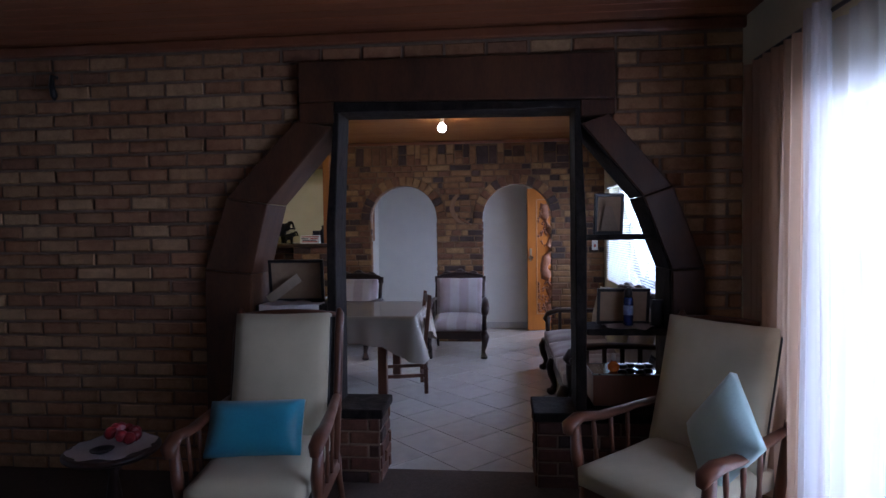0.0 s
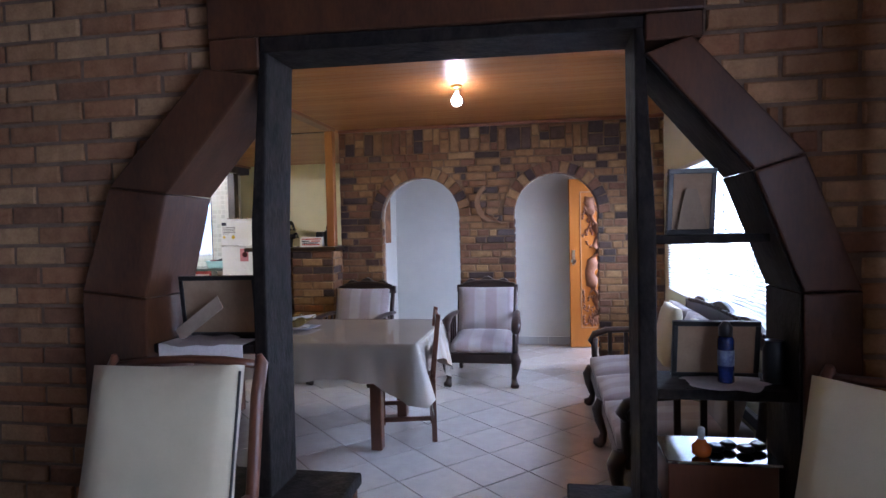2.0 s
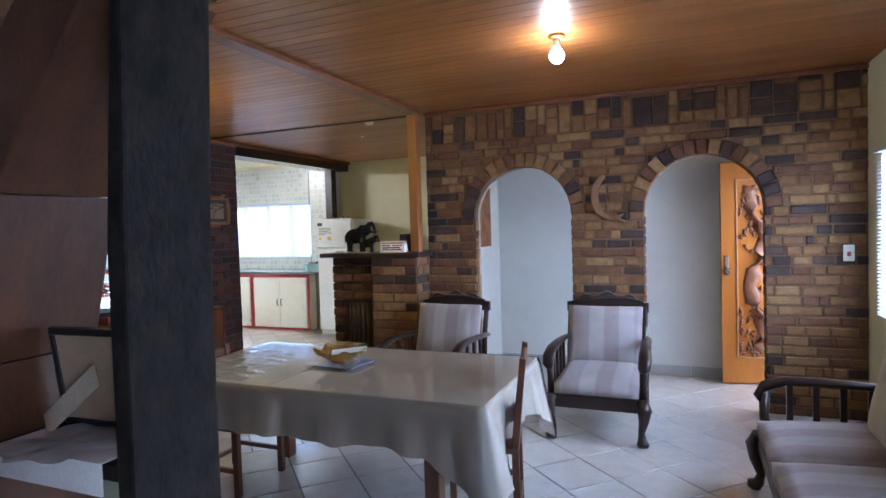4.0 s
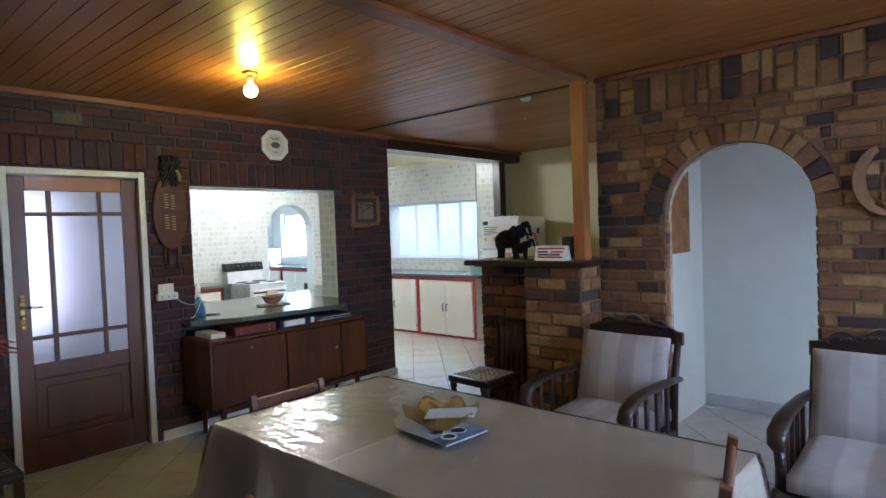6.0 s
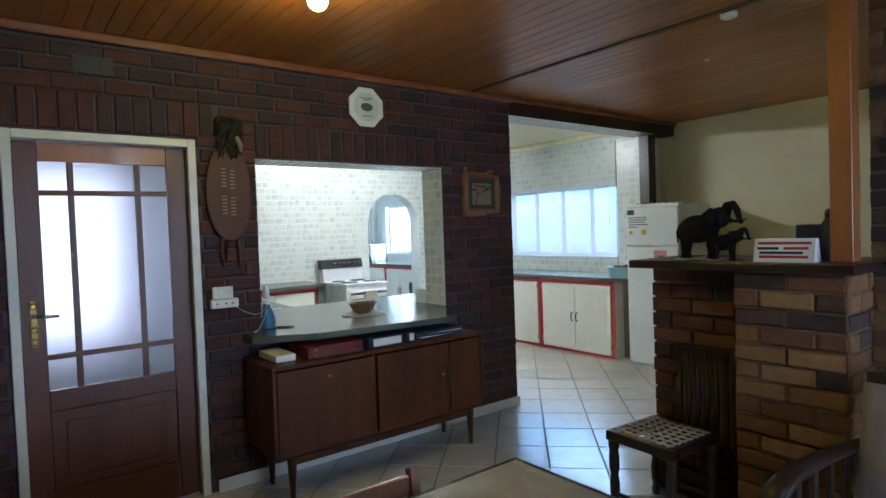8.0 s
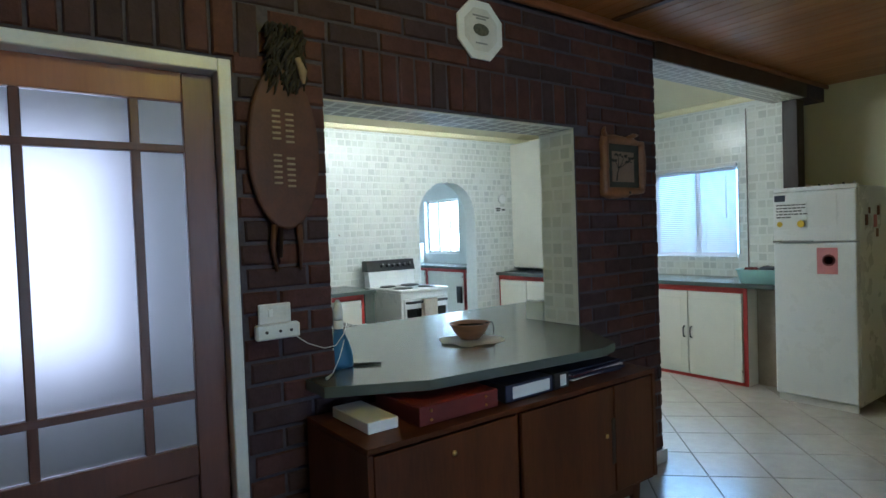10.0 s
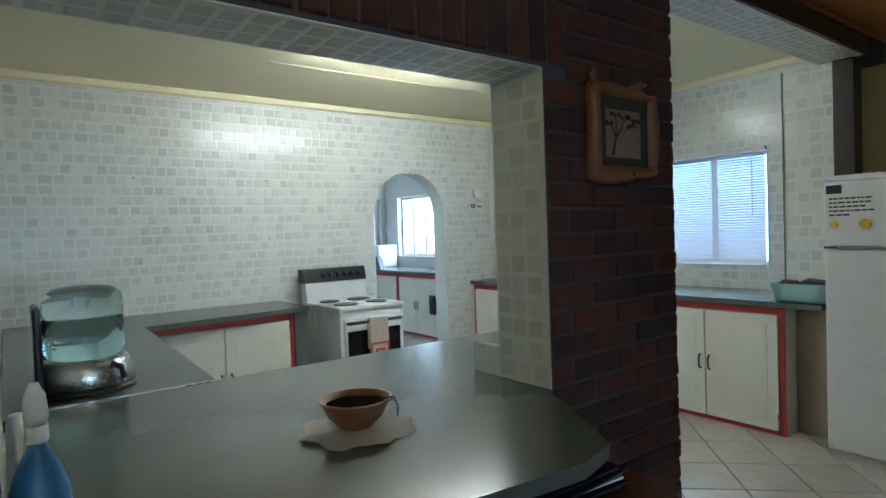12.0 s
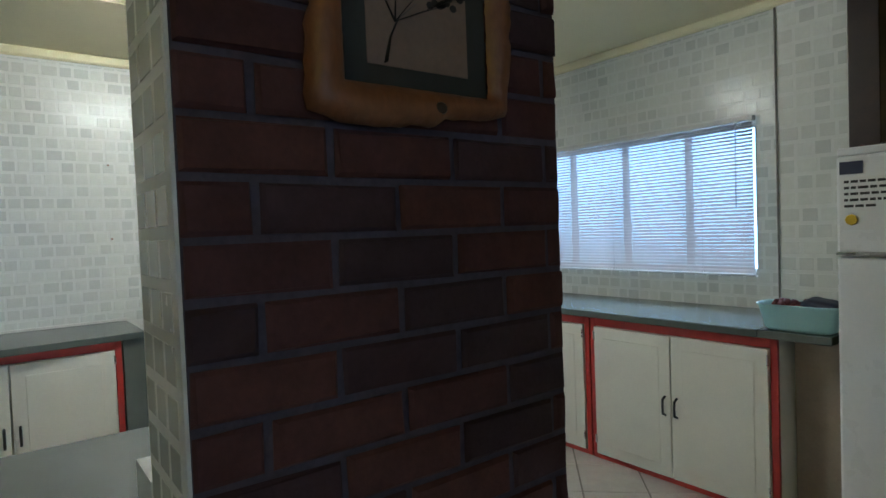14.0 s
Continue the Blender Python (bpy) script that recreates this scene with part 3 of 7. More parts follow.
for i in range(44):
    ob = new("slat", blade)
    ob.parent = shade
    ob.matrix_world = pose(1.525, 0, 0.862 + i * 0.0245, 0, -24, 0)

# timber arch in the brick wall
def plank(a, b, c, d):
    return prism([a, b, c, d], "y", 2.655, 2.975, bevel=0.008)


arch = thing("timber_arch", "dark stained heavy timber arch framing the doorway", "arch", kind="structure")
LEFT_IN, LEFT_OUT = [(-1.25, 0.0), (-1.235, 1.22), (-1.13, 1.63), (-0.74, 2.07)], [(-1.53, 0.0), (-1.52, 1.25), (-1.38, 1.665), (-0.95, 2.11)]
RIGHT_IN, RIGHT_OUT = [(1.165, 0.0), (1.16, 1.233), (1.01, 1.64), (0.675, 2.05)], [(1.34, 0.0), (1.335, 1.24), (1.168, 1.69), (0.82, 2.10)]
for inn, out in ((LEFT_IN, LEFT_OUT), (RIGHT_IN, RIGHT_OUT)):
    for i in range(3):
        e = 0.002
        part("plank", plank((inn[i][0], inn[i][1] + e), (inn[i + 1][0], inn[i + 1][1] - e), (out[i + 1][0], out[i + 1][1] - e), (out[i][0], out[i][1] + e)), "beam", arch)
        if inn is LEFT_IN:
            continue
        # thin black boards put the shade on the right inner faces into colour
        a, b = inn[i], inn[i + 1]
        part("inner_board", prism([(a[0] - 0.002, a[1] + e), (b[0] - 0.002, b[1] - e), (b[0] - 0.010, b[1] - e), (a[0] - 0.010, a[1] + e)], "y", 2.668, 2.968, bevel=0.002), "black_beam", arch, "black board added for the shade on the arch's inner face")
bm = prism([(-0.93, 2.214), (0.86, 2.180), (0.86, 2.435), (-0.93, 2.445)], "y", 2.655, 2.97, bevel=0.008)
box(bm, -0.928, -0.726, 2.66, 2.965, 2.09, 2.212, bevel=0.006)
box(bm, 0.672, 0.858, 2.66, 2.965, 2.09, 2.180, bevel=0.006)
part("lintel", bm, "beam", arch)
part("post", prism([(-0.790, 0.44), (-0.736, 0.44), (-0.730, 1.5), (-0.698, 2.15), (-0.728, 2.15), (-0.784, 1.5)], "y", 2.67, 2.91, bevel=0.008), "black_beam", arch, "blackened rough-hewn post")
part("post", prism([(0.642, 0.44), (0.700, 0.44), (0.704, 1.45), (0.668, 2.15), (0.638, 2.15), (0.640, 1.45)], "y", 2.67, 2.91, bevel=0.008), "black_beam", arch, "blackened rough-hewn post")
part("top_bar", prism([(-0.722, 2.151), (0.668, 2.135), (0.668, 2.176), (-0.722, 2.212)], "y", 2.665, 2.915, bevel=0.006), "black_beam", arch, "blackened bar across the top")
part("shelf", make((0.706, 1.08, 2.72, 2.94, 1.40, 1.43), bevel=0.003), "black_beam", arch)
part("shelf", make((0.706, 1.15, 2.68, 2.95, 0.865, 0.90), bevel=0.003), "black_beam", arch)
part("shelf", make((-1.225, -0.792, 2.68, 2.95, 1.0, 1.035), bevel=0.003), "black_beam", arch)
low_left = setting("wall_low_1", make((-1.238, -0.48, 2.64, 2.93, 0, 0.385)), "mortar_dark", "low brick wall beside the doorway", "wall")
low_right = setting("wall_low_2", make((0.42, 1.15, 2.64, 2.93, 0, 0.385)), "mortar_dark", "low brick wall beside the doorway", "wall")
setting("slab_1", make((-1.236, -0.46, 2.62, 2.95, 0.385, 0.438), bevel=0.006), "black_beam", "dark slab on the low brick wall", "slab")
setting("slab_2", make((0.40, 1.15, 2.62, 2.95, 0.385, 0.438), bevel=0.006), "black_beam", "dark slab on the low brick wall", "slab")

# brick divider with a fireplace
setting("divider_core", make((-2.41, -1.945, 6.645, 6.92, 0, 1.26), (-2.93, -2.41, 6.80, 7.15, 0, 1.26), (-2.41, -1.95, 6.925, 7.15, 0, 1.26)), "mortar_tan", "brick divider with a small fireplace", "divider")
setting("divider_ledge", make((-2.965, -1.90, 6.60, 7.18, 1.262, 1.305), bevel=0.008, seg=2), "dark_wood", "dark polished ledge on the brick divider", "ledge")
setting("divider_post", make((-2.03, -1.942, 6.71, 6.80, 1.306, 2.598), bevel=0.004), "pine", "orange varnished timber post", "post")
setting("timber_post_dark", make((-4.785, -4.665, 9.47, 9.60, 0, 2.455), bevel=0.004), "dark_wood", "dark timber post beside the kitchen opening", "post")
# tiled reveals of the hatch and the kitchen opening
setting("hatch_lining", make((-4.872, -4.625, 6.612, 6.6175, 0.921, 1.984), (-4.872, -4.625, 5.1605, 5.166, 0.921, 1.984), (-4.872, -4.625, 5.166, 6.612, 1.979, 1.9845)), "jamb_grout", "pale tiled lining of the hatch", "lining")
setting("opening_lining", make((-4.872, -4.62, 7.3525, 9.489, 2.454, 2.4595)), "jamb_grout", "pale tiled soffit of the kitchen opening", "lining")
setting("passage_panel", make((-1.598, -1.585, 7.04, 7.77, 1.31, 2.12), bevel=0.003), material("brown_panel", (0.34, 0.14, 0.045), (0.15, 0.06, 0.026), 0.7, 9, 0.5), "brown brick clad panel on the passage wall", "panel")

bm = make((-1.4575, -1.4535, 6.99, 7.034, 0.0, 1.60))
for i in range(8, 16):
    a0, a1 = math.pi * i / 16, math.pi * (i + 1) / 16
    pts = [(-1.02 + q * math.cos(a), 1.60 + q * math.sin(a)) for q, a in ((0.439, a0), (0.439, a1), (0.433, a1), (0.433, a0))]
    prism(pts, "y", 6.985, 7.034, bm)
setting("arch_edge", bm, material("lime_mortar", (0.52, 0.44, 0.36), (0.24, 0.15, 0.10), 0.9, 14, 0.5), "uneven pale painted edge of the brick arch", "trim")


# ---- doors ----
def striped(name):
    """Mauve-grey velour with broad woven stripes across the thing's own x."""
    m = material(name, (0.40, 0.36, 0.36), (0.34, 0.30, 0.30), 0.85, 8, 0.2, fine=300, sheen=0.3)
    n, k = m.node_tree.nodes, m.node_tree.links
    tc, sep, wave = n.new("ShaderNodeTexCoord"), n.new("ShaderNodeSeparateXYZ"), n.new("ShaderNodeMath")
    k.new(tc.outputs["Object"], sep.inputs[0])
    wave.operation = "SINE"
    mul = n.new("ShaderNodeMath")
    mul.operation = "MULTIPLY"
    mul.inputs[1].default_value = 28.0
    k.new(sep.outputs[0], mul.inputs[0]), k.new(mul.outputs[0], wave.inputs[0])
    mr = n.new("ShaderNodeMapRange")
    socket(mr, "From Min", -0.25), socket(mr, "From Max", 0.25)
    k.new(wave.outputs[0], mr.inputs[0])
    mix = n.new("ShaderNodeMix")
    mix.data_type, mix.blend_type = "RGBA", "MULTIPLY"
    mix.inputs["B"].default_value = (0.80, 0.73, 0.73, 1)
    p = n["Principled BSDF"]
    old = p.inputs["Base Color"].links[0].from_socket
    k.new(mr.outputs[0], mix.inputs["Factor"]), k.new(old, mix.inputs["A"]), k.new(mix.outputs["Result"], p.inputs["Base Color"])
    return m


M["stripe"] = striped("striped_velour")

door = tagged(new("door_1"), "closed reddish timber door with nine frosted panes", "door", kind="structure")
X0, X1 = -4.70, -4.66
part("door_frame", make((-4.87, -4.60, 3.905, 3.95, 0, 2.075), (-4.87, -4.60, 4.765, 4.81, 0, 2.075), (-4.87, -4.60, 3.95, 4.765, 2.03, 2.075), bevel=0.004), "frame_white", door, "chipped white painted door frame")
part("stile", make((X0, X1, 3.952, 4.055, 0.012, 2.026), bevel=0.003), "door_wood", door)
part("stile", make((X0, X1, 4.66, 4.763, 0.012, 2.026), bevel=0.003), "door_wood", door)
# paler colour on the top rail carries the orange light falling there
part("top_rail", make((X0, X1, 4.056, 4.659, 1.925, 2.026), bevel=0.003), "pine", door, "top rail coloured paler orange for the light on it")
part("lock_rail", make((X0, X1, 4.056, 4.659, 0.64, 0.745), bevel=0.003), "door_wood", door)
part("bottom_rail", make((X0, X1, 4.056, 4.659, 0.012, 0.22), bevel=0.003), "door_wood", door)
part("panel", make((X0 + 0.01, X1 - 0.012, 4.056, 4.659, 0.221, 0.639), (X0 + 0.008, X1 - 0.004, 4.12, 4.60, 0.28, 0.58), bevel=0.004), "door_wood", door)
YS, ZS = [4.056, 4.195, 4.51, 4.659], [0.746, 0.92, 1.765, 1.924]
for y in YS[1:3]:
    part("muntin", make((X0, X1, y - 0.014, y + 0.014, 0.746, 1.924), bevel=0.003), "door_wood", door)
for z in ZS[1:3]:
    part("muntin", make((X0 + 0.002, X1 + 0.002, 4.056, 4.659, z - 0.013, z + 0.013), bevel=0.003), "door_wood", door)
for i in range(3):
    for j in range(3):
        part("pane", make((-4.683, -4.677, YS[i] + (0.015 if i else 0.001), YS[i + 1] - (0.015 if i < 2 else 0.001), ZS[j] + (0.014 if j else 0.001), ZS[j + 1] - (0.014 if j < 2 else 0.001))), "frosted", door).visible_shadow = False
plate = part("lock_plate", make((X1, X1 + 0.006, 3.99, 4.022, 0.98, 1.22), bevel=0.003), material("aged_brass", (0.36, 0.22, 0.07), (0.24, 0.14, 0.05), 0.38, 20, 0.05, metal=1.0), door, "brass lock plate")
part("lever", tube([(X1, 4.005, 1.14), (X1 + 0.05, 4.005, 1.14), (X1 + 0.055, 4.06, 1.137), (X1 + 0.05, 4.11, 1.135)], [0.012, 0.010, 0.009, 0.007]), "steel", door, "slim lever handle")
for z in (1.19, 1.07, 1.01):
    part("boss", lathe([(0.016, 0), (0.016, 0.010), (0.008, 0.016)], m=pose(X1 + 0.004, 4.005, z, 0, 90, 0)), "brass", door)

front = tagged(new("door_2"), "open honey-coloured front door with a carved relief panel", "door", kind="structure")
part("leaf", make((0.61, 1.42, 7.86, 7.90, 0.01, 2.03), bevel=0.004), "honey", front)
part("beading", make((0.735, 0.75, 7.852, 7.862, 0.24, 1.88), (1.28, 1.295, 7.852, 7.862, 0.24, 1.88), (0.75, 1.28, 7.852, 7.862, 1.865, 1.88), (0.75, 1.28, 7.852, 7.862, 0.24, 0.255), bevel=0.003), material("pale_beading", (0.62, 0.36, 0.18), None, 0.45), front)
bm = bmesh.new()
cr = random.Random(11)
path = [(0.90 + 0.055 * math.sin(2.3 * i / 5) + 0.02 * (i % 3 == 0), 7.857, 0.30 + 1.5 * i / 26) for i in range(27)]
tube(path, [0.045 + 0.03 * abs(math.sin(i * 0.9)) for i in range(27)], bm, 8, 0.35)
for i in range(140):
    zz = cr.choice((cr.uniform(0.28, 0.72), cr.uniform(1.25, 1.82), cr.uniform(0.28, 1.82)))
    xx = 0.90 + cr.gauss(0, 0.055 if 0.7 < zz < 1.25 else 0.085)
    xx = min(max(xx, 0.77), 1.25)
    a = cr.uniform(0, 6.3)
    tube([(xx - 0.02 * math.cos(a), 7.860, zz - 0.03 * math.sin(a)), (xx, 7.846, zz), (xx + 0.02 * math.cos(a), 7.860, zz + 0.03 * math.sin(a))], [0.006, 0.014, 0.005], bm, 6, 0.8)
part("carving", bm, "carving", front, "deeply carved brown relief of leaves and stems")
front.matrix_world = pose(1.42, 7.88, 0, 0, 0, 9) @ pose(-1.42, -7.88, 0)
part("knob", lathe([(0.03, 0), (0.032, 0.008), (0.012, 0.015), (0.012, 0.04), (0.026, 0.05), (0.022, 0.065)], m=pose(0.655, 7.86, 1.05, 90, 0, 0)), "steel", front, "chrome door knob")
part("escutcheon", make((0.638, 0.672, 7.853, 7.861, 1.0, 1.18), bevel=0.003), "steel", front)
setting("door_frame_2", make((1.55, 1.78, 7.05, 7.08, 0, 2.06), (1.55, 1.78, 7.85, 7.88, 0, 2.06), (1.55, 1.78, 7.08, 7.85, 2.03, 2.06)), "honey", "honey-coloured front door frame", "door frame")
for i in range(8):
    x = -1.59 + i * 0.39
    y = 8.09 if x < -0.5 else 7.94
    if x < 1.3:
        setting("skirting_tile", make((x, min(x + 0.385, 1.54), y, y + 0.012, 0.0, 0.10), bevel=0.002), "skirting", "grey tile skirting of the passage", "baseboard")


# ---- dining room ----
def spindle(a, b, r=0.011):
    """A plain flat slat or turned bar between two points."""
    p, q = Vector(a), Vector(b)
    return tube([p, p.lerp(q, 0.3), p.lerp(q, 0.5), p.lerp(q, 0.7), q], [r, r * 1.25, r * 0.9, r * 1.25, r])


def carved_seat(name, width, places, label, category, group):
    """Ball-and-claw suite piece facing -y: carved crest, scrolled arms on slats, cabriole legs, striped pads."""
    t = thing(name, label, category, group)
    w = width / 2
    part("seat_rail", make((-w + 0.04, w - 0.04, -0.36, -0.325, 0.22, 0.31), (-w + 0.04, -w + 0.075, -0.325, 0.30, 0.22, 0.31), (w - 0.075, w - 0.04, -0.325, 0.30, 0.22, 0.31), (-w + 0.04, w - 0.04, 0.30, 0.335, 0.22, 0.31), bevel=0.008, seg=2), "dark_wood", t)
    xs = [-w + 0.045, w - 0.045] + ([0.0] if width > 1.2 else [])
    for x in xs:
        s = 0 if x == 0 else math.copysign(1, x)
        part("front_leg", tube([(x, -0.35, 0.31), (x + 0.02 * s, -0.375, 0.25), (x + 0.012 * s, -0.37, 0.17), (x - 0.004 * s, -0.345, 0.09), (x, -0.355, 0.045), (x + 0.006 * s, -0.38, 0.022), (x + 0.008 * s, -0.39, 0.004)], [0.04, 0.048, 0.034, 0.023, 0.03, 0.042, 0.03], seg=10), "dark_wood", t, "carved ball-and-claw leg")
    for x in (-w + 0.06, w - 0.06):
        part("back_leg", tube([(x, 0.31, 0.30), (x, 0.33, 0.15), (x, 0.37, 0.002)], [0.026, 0.024, 0.02]), "dark_wood", t)
        part("back_post", tube([(x, 0.31, 0.28), (x, 0.34, 0.60), (x, 0.41, 0.86)], [0.026, 0.024, 0.022]), "dark_wood", t)
    part("back_rail", make((-w + 0.06, w - 0.06, 0.34, 0.37, 0.40, 0.46)), "dark_wood", t)
    pts = []
    n = 40
    for i in range(n + 1):
        u = -1 + 2 * i / n
        up = 0.085 * max(0.0, math.cos(u * math.pi / 2)) ** 0.8 + 0.018 * math.cos(u * math.pi * 3.5) + 0.012 * (abs(u) > 0.82)
        pts.append((u * (w - 0.03), 0.865 + max(0, up)))
    crest = pts + [(w - 0.03, 0.80), (-w + 0.03, 0.80)]
    bm = prism(crest, "y", 0.385, 0.425, bevel=0.006)
    for i in range(26):
        u = -0.85 + 1.7 * i / 25
        tube([(u * (w - 0.05), 0.380, 0.885 + 0.045 * math.cos(u * 1.5)), (u * (w - 0.05) + 0.02, 0.376, 0.875 + 0.045 * math.cos(u * 1.5)), (u * (w - 0.05) + 0.035, 0.382, 0.86 + 0.045 * math.cos(u * 1.5))], [0.007, 0.013, 0.005], bm, 6)
    part("crest", bm, "dark_wood", t, "carved scrolling crest rail")
    for s in (-1, 1):
        x = s * (w - 0.035)
        part("arm", tube([(x * 0.97, 0.36, 0.60), (x, 0.18, 0.615), (x * 1.01, -0.05, 0.622), (x * 1.03, -0.22, 0.612), (x * 1.04, -0.32, 0.575), (x * 1.03, -0.35, 0.525), (x * 1.02, -0.325, 0.485)], [0.030, 0.033, 0.037, 0.042, 0.045, 0.042, 0.026], seg=10, flat=0.62), "dark_wood", t, "scrolled arm")
        part("arm_post", tube([(x, -0.31, 0.30), (x, -0.325, 0.42), (x * 1.02, -0.32, 0.55)], [0.03, 0.024, 0.03]), "dark_wood", t)
        for j in range(4):
            y = -0.20 + 0.125 * j
            part("slat", make((x - 0.010, x + 0.010, y - 0.016, y + 0.016, 0.30, 0.602), bevel=0.003), "dark_wood", t)
    k = places
    pw = (width - 0.12) / k
    for i in range(k):
        cx = -width / 2 + 0.06 + pw * (i + 0.5)
        part("seat_cushion", cushion(pw - 0.01, 0.66, 0.15, m=pose(cx, -0.03, 0.30, 3), puff=0.35), "stripe", t, "striped mauve-grey velour seat")
        part("back_cushion", cushion(pw - 0.02, 0.46, 0.15, m=pose(cx, 0.235, 0.635, 76) @ pose(0, 0, -0.075), puff=0.35), "stripe", t, "striped mauve-grey velour back pad")
    return t


chair = carved_seat("armchair", 0.70, 1, "dark carved armchair with striped mauve-grey velour pads", "armchair", "carved lounge suite")
chair.matrix_world = pose(-0.27, 6.28, 0)
copy_thing(chair, pose(-1.58, 6.20, 0, 0, 0, -4))["label"] = "dark carved armchair with striped pads beside the brick divider"
sofa = carved_seat("sofa", 1.92, 3, "long dark carved sofa with striped pale velour pads", "sofa", "carved lounge suite")
sofa.matrix_world = pose(1.04, 4.55, 0, 0, 0, -90)
for z, y in ((0.49, 4.1), (0.49, 4.9)):
    tagged(part("scatter_cushion", cushion(0.40, 0.40, 0.12, m=pose(1.17, y, 0.70, 78, 0, -90) @ pose(0, 0, -0.06)), "upholstery"), "pale cream cushion leaning on the carved sofa", "cushion")

# table with cloth
table = thing("dining_table", "dark timber dining table with square legs", "table")
part("tabletop", make((-2.40, -0.52, 4.22, 5.15, 0.70, 0.735), bevel=0.004), "mid_wood", table)
part("apron", make((-2.25, -0.72, 4.30, 4.325, 0.60, 0.70), (-2.25, -0.72, 5.05, 5.075, 0.60, 0.70), (-2.25, -2.225, 4.325, 5.05, 0.60, 0.70), (-0.745, -0.72, 4.325, 5.05, 0.60, 0.70)), "mid_wood", table)
for x in (-2.20, -0.80):
    for y in (4.335, 5.04):
        part("leg", make((x - 0.038, x + 0.038, y - 0.038, y + 0.038, 0, 0.70), bevel=0.005), "mid_wood", table)


def tablecloth(x0, x1, y0, y1, z, drop, seed):
    """Cloth that lies on the top and hangs with soft folds, longer at the corners."""
    bm = bmesh.new()
    nx, ny, nd = 56, 30, 9
    cr_ = random.Random(seed)
    ph = [cr_.uniform(0, 6.3) for _ in range(6)]
    loop = []
    for i in range(nx):
        loop.append((x0 + (x1 - x0) * i / nx, y0, 0, -1, i / nx))
    for i in range(ny):
        loop.append((x1, y0 + (y1 - y0) * i / ny, 1, 0, i / ny))
    for i in range(nx):
        loop.append((x1 - (x1 - x0) * i / nx, y1, 0, 1, i / nx))
    for i in range(ny):
        loop.append((x0, y1 - (y1 - y0) * i / ny, -1, 0, i / ny))
    rings = []
    n = len(loop)
    for d in range(nd + 1):
        f = d / nd
        ring = []
        for k_, (x, y, ax, ay, s) in enumerate(loop):
            corner = max(0.0, 1 - min(s, 1 - s) * (7 if ay else 4))
            if s < 0.5:
                pa = loop[k_ - 1]
                if s == 0:
                    ax, ay = (ax + pa[2]) * 0.7, (ay + pa[3]) * 0.7
            fold = 0.012 * math.sin(k_ * 0.55 + ph[0]) + 0.010 * math.sin(k_ * 1.13 + ph[1]) + 0.008 * math.sin(k_ * 0.23 + ph[2])
            out = 0.006 + f * (0.035 + fold * 1.3 + 0.075 * corner) - 0.012 * (f ** 2)
            zz = z - 0.004 - f * (drop + 0.15 * corner + 0.01 * math.sin(k_ * 0.4 + ph[3])) if d else z
            ring.append(bm.verts.new((x + ax * out * (d > 0), y + ay * out * (d > 0), zz)))
        rings.append(ring)
    mid = bm.verts.new(((x0 + x1) / 2, (y0 + y1) / 2, z))
    for i in range(n):
        bm.faces.new((mid, rings[0][i], rings[0][(i + 1) % n]))
    for p, q in zip(rings, rings[1:]):
        for i in range(n):
            f_ = bm.faces.new((p[i], q[i], q[(i + 1) % n], p[(i + 1) % n]))
            f_.smooth = True
    bmesh.ops.recalc_face_normals(bm, faces=bm.faces)
    return bm


M["cloth"] = material("satin_tablecloth", (0.45, 0.395, 0.335), (0.40, 0.35, 0.295), 0.45, 5, 0.05, fine=250, coat=0.4)
tagged(part("tablecloth", tablecloth(-2.425, -0.495, 4.195, 5.175, 0.742, 0.24, 4), "cloth"), "pale grey satin tablecloth under clear plastic, hanging over the table", "tablecloth")
# clear plastic sheet, crumpled at one end
bm = bmesh.new()
nx, ny = 90, 46
grid = [[None] * (ny + 1) for _ in range(nx + 1)]
for i in range(nx + 1):
    for j in range(ny + 1):
        x, y = -2.40 + 0.75 * i / nx, 4.215 + 0.935 * j / ny
        west = max(0.0, min(1.0, (-1.72 - x) / 0.30))
        ang = math.atan2(y - 4.95, x + 2.05)
        ridge = min(abs(noise.noise((x * 2.5, y * 13 + x * 3, 2.0))), abs(noise.noise((ang * 4.5, 1.3 * math.hypot(x + 2.05, y - 4.95), 7.0))) + 0.08)
        h = 0.0028 + 0.0010 * noise.noise((x * 3, y * 3, 0)) + west * 0.012 * max(0.0, 0.5 - 3.2 * ridge)
        grid[i][j] = bm.verts.new((x, y, 0.745 + max(0.0, h)))
for i in range(nx):
    for j in range(ny):
        bm.faces.new((grid[i][j], grid[i + 1][j], grid[i + 1][j + 1], grid[i][j + 1])).smooth = True


def film_plastic(name):
    m = bpy.data.materials.new(name)
    m.use_nodes = True
    n, k = m.node_tree.nodes, m.node_tree.links
    g, tr, mx, fr = n.new("ShaderNodeBsdfGlossy"), n.new("ShaderNodeBsdfTransparent"), n.new("ShaderNodeMixShader"), n.new("ShaderNodeFresnel")
    g.inputs["Roughness"].default_value = 0.07
    fr.inputs["IOR"].default_value = 1.4
    k.new(fr.outputs[0], mx.inputs[0]), k.new(tr.outputs[0], mx.inputs[1]), k.new(g.outputs[0], mx.inputs[2]), k.new(mx.outputs[0], n["Material Output"].inputs[0])
    return m


M["film"] = film_plastic("clear_plastic_sheet")
tagged(part("plastic_sheet", bm, "film"), "clear crumpled plastic sheet lying on the tablecloth", "table cover").visible_shadow = False
tagged(part("plastic_cover", tablecloth(-2.437, -0.483, 4.183, 5.187, 0.7445, 0.33, 9), "film"), "clear plastic cover hanging over the tablecloth edges", "table cover").visible_shadow = False

